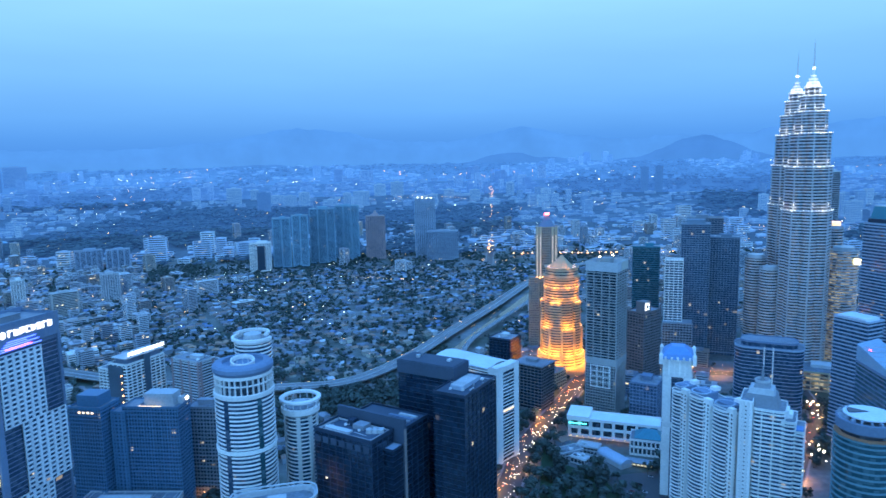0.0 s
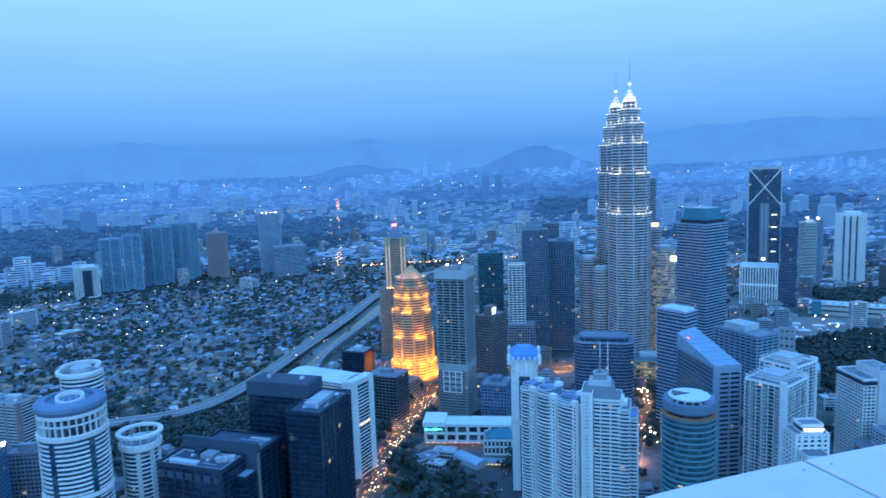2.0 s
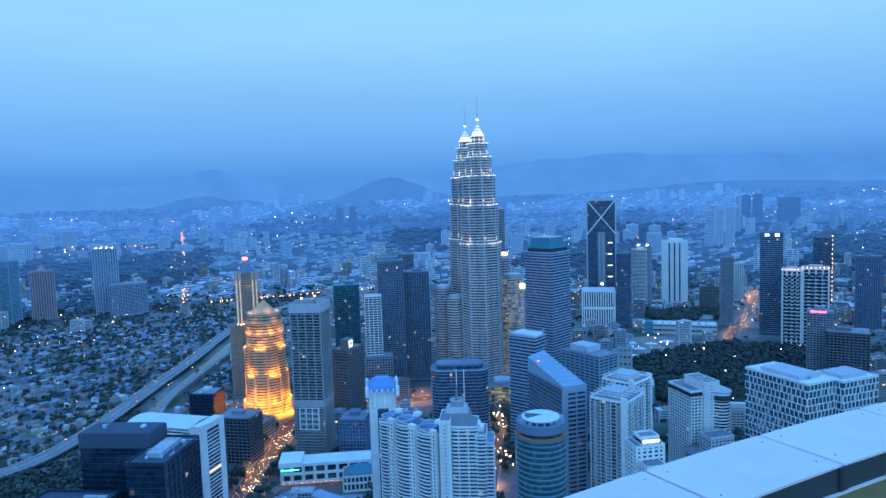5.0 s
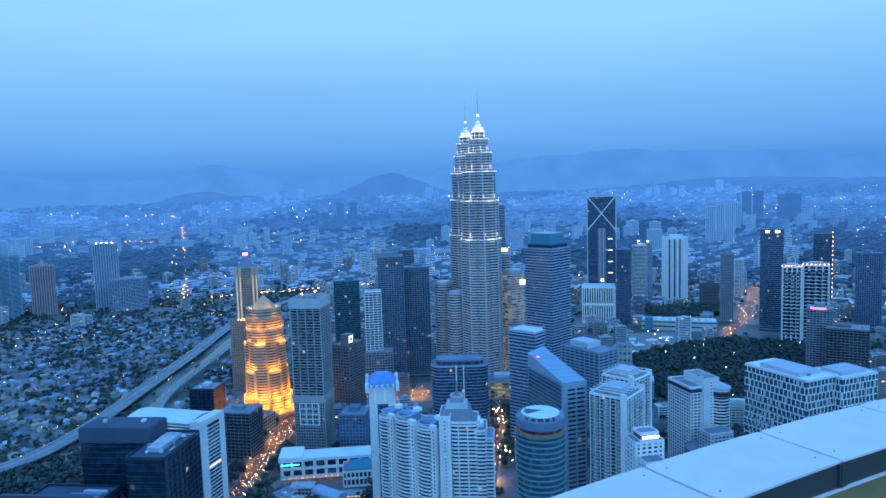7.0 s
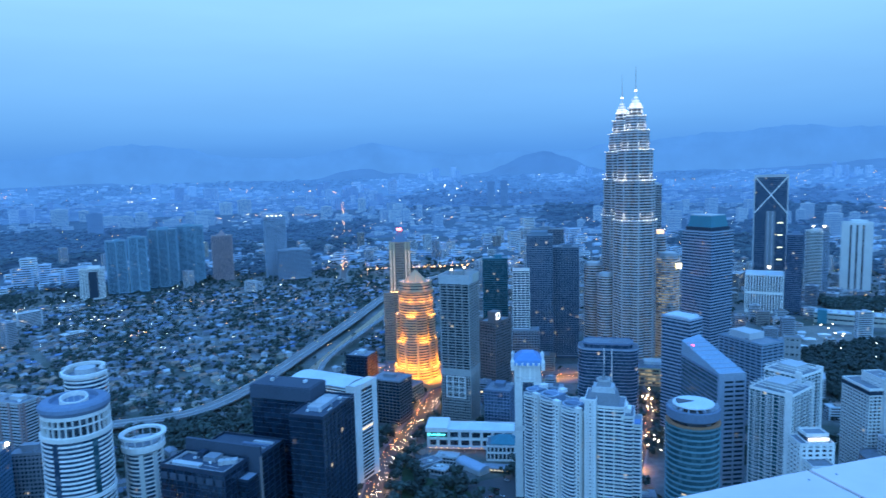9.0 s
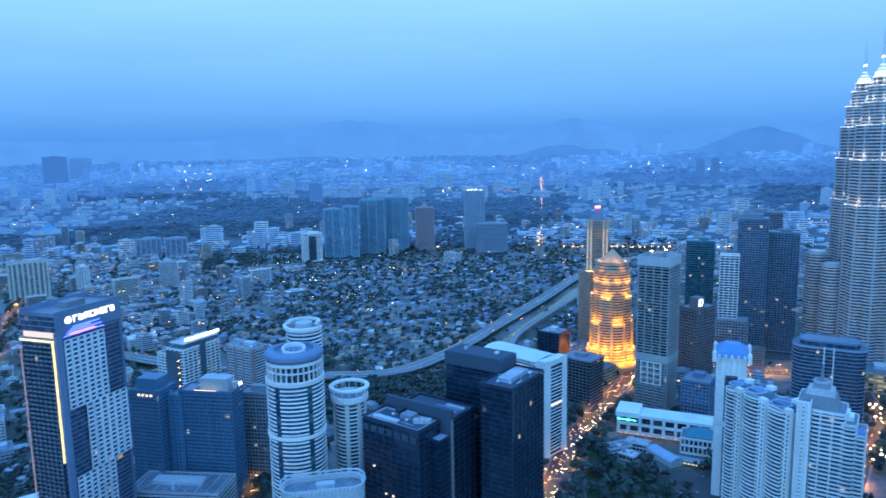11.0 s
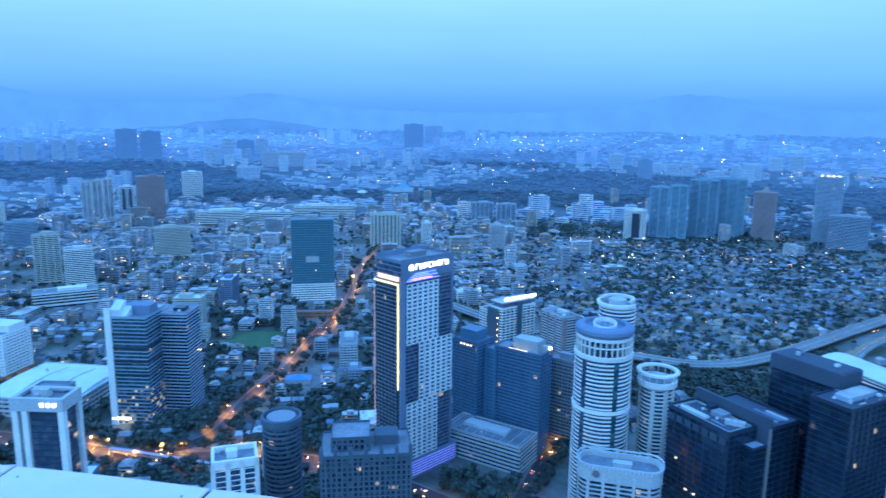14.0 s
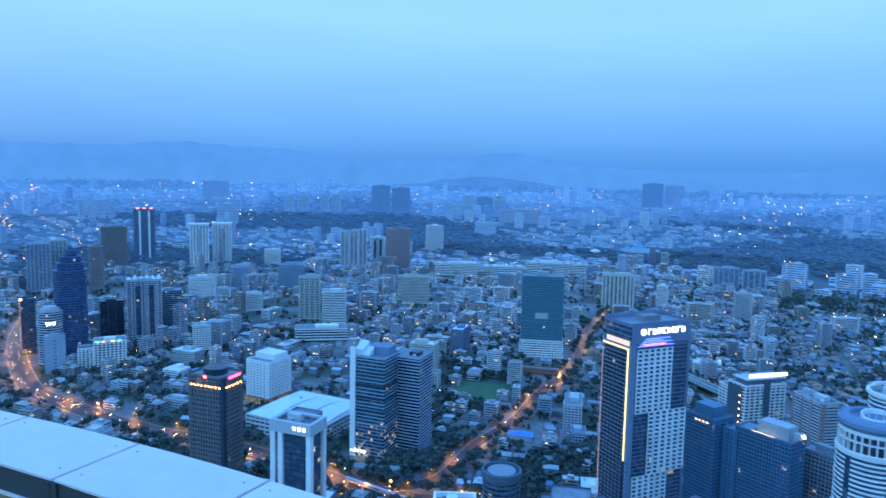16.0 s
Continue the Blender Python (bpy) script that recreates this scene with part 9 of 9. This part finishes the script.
for kind, nn, m, lab in (("warm", 1500, LAMPWARM, "orange street lamps scattered through the town"), ("white", 1150, LAMPWHITE, "white street and window lamps through the town")):
    x, y, z, s = lit_points(nn, -100, 72, 600, 2300, 31 if kind == "warm" else 37)
    lamp_field(kind + "_town_lamps", lab, x, y, z, s, m)
    x, y, z, s = lit_points(nn, -105, 78, 2300, 4600, 41 if kind == "warm" else 47)
    lamp_field(kind + "_far_lamps", "far " + lab, x, y, z + 4, s, m)
x = np.concatenate([147 + np.linspace(0, 130, 60), 210 + np.linspace(0, 500, 40)]) + rs.uniform(-9, 9, 100)
y = np.concatenate([2102 + np.linspace(0, 1750, 60), 2050 - np.linspace(0, 30, 40)]) + rs.uniform(-9, 9, 100)
lamp_field("avenue_lamps", "orange lamps along the far avenue", x, y, ground_z(np.hypot(x, y)) + 9, np.full(100, 1.7), LAMPWARM)

for k, (x0, y0, x1, y1, m, nn) in enumerate(((-2300, 900, -900, 1900, LAMPWARM, 70), (-1900, 2500, -300, 2150, LAMPWARM, 60), (-3300, 1400, -1500, 3300, LAMPWARM, 60), (300, 2100, 1500, 2300, LAMPWARM, 50), (-900, 2900, 700, 3300, LAMPWHITE, 46), (1000, 2600, 2900, 1700, LAMPWARM, 50), (-3600, 500, -2200, 700, LAMPWARM, 40), (-2450, 290, -3330, 416, LAMPWARM, 46), (-3330, 416, -4400, 640, LAMPWARM, 60), (-2160, 2100, -2900, 3260, LAMPWARM, 60), (-760, 3420, 60, 3520, LAMPWARM, 44), (-1250, 3050, -700, 3150, LAMPWARM, 30), (-620, 1640, 60, 1700, LAMPWARM, 40))):
    s0 = np.linspace(0, 1, nn)
    x = x0 + (x1 - x0) * s0 + 60 * np.sin(s0 * 5 + k) + rs.uniform(-14, 14, nn)
    y = y0 + (y1 - y0) * s0 + 60 * np.cos(s0 * 4 + k) + rs.uniform(-14, 14, nn)
    ok = is_free(x, y, 1.0, False) & (rs.rand(nn) < 0.8)
    x, y = x[ok], y[ok]
    lamp_field("arterial_lamps", "row of street lamps along a far road", x, y, ground_z(np.hypot(x, y)) + 10, np.clip(np.hypot(x, y) / 1700.0, 0.8, 2.2) * rs.uniform(0.4, 0.85, len(x)), m)

nr = normals_of(HIGHWAY)
x = np.array([p.x + q.x * 12.4 * (1 if i % 4 else -1) for i, (p, q) in enumerate(zip(HIGHWAY, nr)) if i % 2])
y = np.array([p.y + q.y * 12.4 * (1 if i % 4 else -1) for i, (p, q) in enumerate(zip(HIGHWAY, nr)) if i % 2])
lamp_field("highway_lamps", "small lamps along the expressway parapets", x, y, np.full(len(x), 8.6), np.full(len(x), 0.42), LAMPWARM)
px, py = fill(PARK, 84.0)
lamp_field("park_lamps", "white path lamps among the park trees", px, py, np.full(len(px), 17.5), np.full(len(px), 0.8), LAMPWHITE)

# the glow of queues further along the boulevard and the western street
for line, half, r0, r1 in ((BOULEVARD, 9, 520, 1000), (WESTROAD, 10, 520, 1500), (JUNCTION, 7, 850, 1000)):
    for m, word, side in ((LAMPWHITE, "white", -1), (LAMPWARM, "amber", 1)):
        many = 260 if line is BOULEVARD else 90
        k = rs.randint(0, len(line) - 1, many)
        u = rs.rand(many)
        o = rs.uniform(1, half, many) * side
        p = [line[a] + (line[a + 1] - line[a]) * b + normals_of(line)[a] * c for a, b, c in zip(k, u, o)]
        x, y = np.array([q.x for q in p]), np.array([q.y for q in p])
        ok = (np.hypot(x, y) > r0) & (np.hypot(x, y) < r1)
        lamp_field("traffic_lights", word + " lights of queuing traffic", x[ok], y[ok], np.full(ok.sum(), 0.9), rs.uniform(0.16, 0.36, ok.sum()), m)

# bright lamps at the foot of the twin towers and along the mall street
x = np.concatenate([rs.normal(498, 16, 22), rs.normal(440, 14, 12), rs.normal(365, 10, 8)])
y = np.concatenate([rs.normal(884, 14, 22), rs.normal(760, 16, 12), rs.normal(643, 16, 8)])
ok = x > 0
lamp_field("forecourt_lamps", "bright white forecourt lamps below the twin towers", x[ok], y[ok], np.full(ok.sum(), 9.0), rs.uniform(0.7, 1.5, ok.sum()), LAMPWHITE)

# sheds and flood masts on the building site
q = random.Random(41)
gx, gy = fill(CLEARING, 30.0)
for a, b in zip(gx, gy):
    if q.random() < 0.55:
        t = thing("site_canopy", a, b, q.uniform(-60, -20), "white site shed with a low pitched sheet roof", "shed", "site sheds", z=0.07)
        w, d = q.uniform(10, 24), q.uniform(7, 12)
        box_part("wall", -w / 2, -d / 2, 0, w / 2, d / 2, 3.5, PALE, t)
        bm = bmesh.new()
        pyramid(bm, w + 2, d + 2, 3.5, 6.2)
        part("roof", bm, ROOFWHITE, t)
    else:
        t = thing("flood_mast", a, b, 0, "steel site mast with a bright flood lamp", "lamp", "site flood lamps", z=0.07)
        prism_part("mast", circle(0.2, 8), 0, 12, GREY, t, top=0.6)
        box_part("lamp_head", -0.9, -0.7, 11.6, 0.9, 0.7, 12.6, LAMPWHITE, t, "bright white flood lamp")

pole = bmesh.new()
prism(pole, circle(0.14, 8), 0, 10, 0.6)
box(pole, -0.07, -0.07, 9.8, 2.2, 0.07, 10)
pole_me = mesh_of("pole", pole, GREY)
head = bmesh.new()
box(head, 1.4, -0.35, 9.6, 2.7, 0.35, 9.8)
head_me = mesh_of("lamp_head", head, lamp_mat("street_lamp_light", (1.0, 0.46, 0.12), 6.0))
lens = bmesh.new()
lens.faces.new([lens.verts.new(c) for c in ((1.45, 0.32, 9.55), (2.65, 0.32, 9.55), (2.65, -0.32, 9.55), (1.45, -0.32, 9.55))])
lens_me = mesh_of("lens", lens, lamp_mat("street_lamp_lens", (1.0, 0.42, 0.09), 1900.0, True))
for line, half in ((BOULEVARD, 11), (WESTROAD, 13), (CROSSWEST, 7), (JUNCTION, 9), (EASTROAD, 9), (BACKROAD, 6), (HILLROAD, 7)):
    nr = normals_of(line)
    for i in range(0, len(line), 1 if line in (JUNCTION, WESTROAD) else 3 if line in (CROSSWEST, EASTROAD) else 2):
        s = 1 if (i // 2) % 2 else -1
        p = line[i] + nr[i] * s * (half + 0.8)
        if line is WESTROAD and p.x < -720 and i % 2:
            continue
        if not is_free(np.array([p.x]), np.array([p.y]), 0.0, False)[0]:
            continue
        t = thing("street_lamp", p.x, p.y, math.degrees(math.atan2(-s * nr[i].y, -s * nr[i].x)), "tall steel street lamp with an orange light", "street lamp", "street lamps")
        part("pole", pole_me, GREY, t)
        part("lens", lens_me, None, part("lamp_head", head_me, None, t, "glowing orange lamp head"))

CARS = []
for k, col in enumerate(((0.6, 0.6, 0.62), (0.05, 0.05, 0.06), (0.35, 0.05, 0.05), (0.10, 0.16, 0.30), (0.75, 0.75, 0.74))):
    paint = mat("car_paint", col, rough=0.3, var=0.05, bump=0)
    bm = bmesh.new()
    prism(bm, [(-2.2, -0.85), (2.0, -0.85), (2.25, -0.6), (2.25, 0.6), (2.0, 0.85), (-2.2, 0.85)], 0.35, 0.95)
    body = mesh_of("body", bm, paint)
    bm = bmesh.new()
    prism(bm, [(-1.7, -0.75), (1.0, -0.75), (1.0, 0.75), (-1.7, 0.75)], 0.95, 1.5, 0.78)
    cabin = mesh_of("cabin", bm, GLASSBLACK)
    CARS.append((body, cabin))
wb = bmesh.new()
for sx in (-1.35, 1.35):
    cyl = bmesh.new()
    prism(cyl, circle(0.33, 12), -0.86, 0.86)
    bmesh.ops.transform(cyl, matrix=pose(sx, 0, 0.33, 90), verts=cyl.verts)
    tmp = bpy.data.meshes.new("axle")
    cyl.to_mesh(tmp)
    cyl.free()
    wb.from_mesh(tmp)
wheel_me = mesh_of("running_gear", wb, DARK)
hb = bmesh.new()
box(hb, 2.2, -0.28, 0.5, 2.5, 0.28, 1.0)
headlight_me = mesh_of("headlight", hb, lamp_mat("headlight_glow", (1.0, 0.76, 0.45), 10.0))
hb = bmesh.new()
box(hb, -2.35, -0.22, 0.6, -2.15, 0.22, 0.95)
tail_me = mesh_of("tail_light", hb, lamp_mat("tail_light_glow", (1.0, 0.12, 0.05), 5.0))


def car(x, y, rot, k):
    t = thing("car", x, y, rot, ("silver", "black", "dark red", "dark blue", "white")[k] + " car with lights on in traffic", "car", "cars in traffic", z=0.13)
    part("body", CARS[k][0], None, t)
    part("cabin", CARS[k][1], None, t)
    part("running_gear", wheel_me, None, t)
    for sy in (-0.55, 0.55):
        part("headlight", headlight_me, None, t, "glowing headlight", at=pose(0, sy, 0))
        part("tail_light", tail_me, None, t, "glowing red tail light", at=pose(0, sy, 0))


def traffic(line, lanes, gap, r0, r1, seed):
    q = random.Random(seed)
    nr = normals_of(line)
    for o, way in lanes:
        s = q.uniform(0, gap)
        for i in range(len(line) - 1):
            a, b = line[i], line[i + 1]
            ln = (b - a).length
            while s < ln:
                p = a + (b - a) * (s / ln) + nr[i] * o
                if r0 < p.length < r1:
                    rot = math.degrees(math.atan2(b.y - a.y, b.x - a.x)) + (0 if way > 0 else 180)
                    car(p.x, p.y, rot, q.randint(0, 4))
                s += q.uniform(0.7, 1.6) * gap
            s -= ln


traffic(BOULEVARD, ((-8.5, -1), (-5.2, -1), (-1.9, -1), (1.9, -1), (5.2, 1), (8.5, 1)), 50, 480, 900, 1)
traffic(WESTROAD, ((-8, -1), (-3, -1), (3, 1), (8, 1)), 74, 480, 1100, 2)
traffic(JUNCTION, ((-6, -1), (-2, -1), (2, 1), (6, 1)), 80, 850, 1100, 3)
traffic(EASTROAD, ((-4, -1), (4, 1)), 60, 1300, 1900, 8)
traffic(HILLROAD, ((-3, -1), (3, 1)), 34, 500, 900, 4)
traffic(BACKROAD, ((-3, -1), (3, 1)), 34, 480, 760, 5)
traffic(CROSSWEST, ((-3.4, -1), (3.4, 1)), 80, 600, 1100, 6)


def parked_car(x, y, rot, k):
    t = thing("car", x, y, rot, ("silver", "black", "dark red", "dark blue", "white")[k] + " car parked in the car park", "car", "parked cars", z=0.06)
    part("body", CARS[k][0], None, t)
    part("cabin", CARS[k][1], None, t)
    part("running_gear", wheel_me, None, t)


q = random.Random(19)
for row in range(4):
    for i in range(9):
        x, y = 164 + row * 11 + i * 3.6, 580 + i * 3.9 + row * 1.5 - row * 4
        if q.random() < 0.72 and inside(PARKING, np.array([x]), np.array([y]))[0] and is_free(np.array([x]), np.array([y]), 2.0)[0]:
            parked_car(x, y, -43 + q.uniform(-3, 3), q.randint(0, 4))
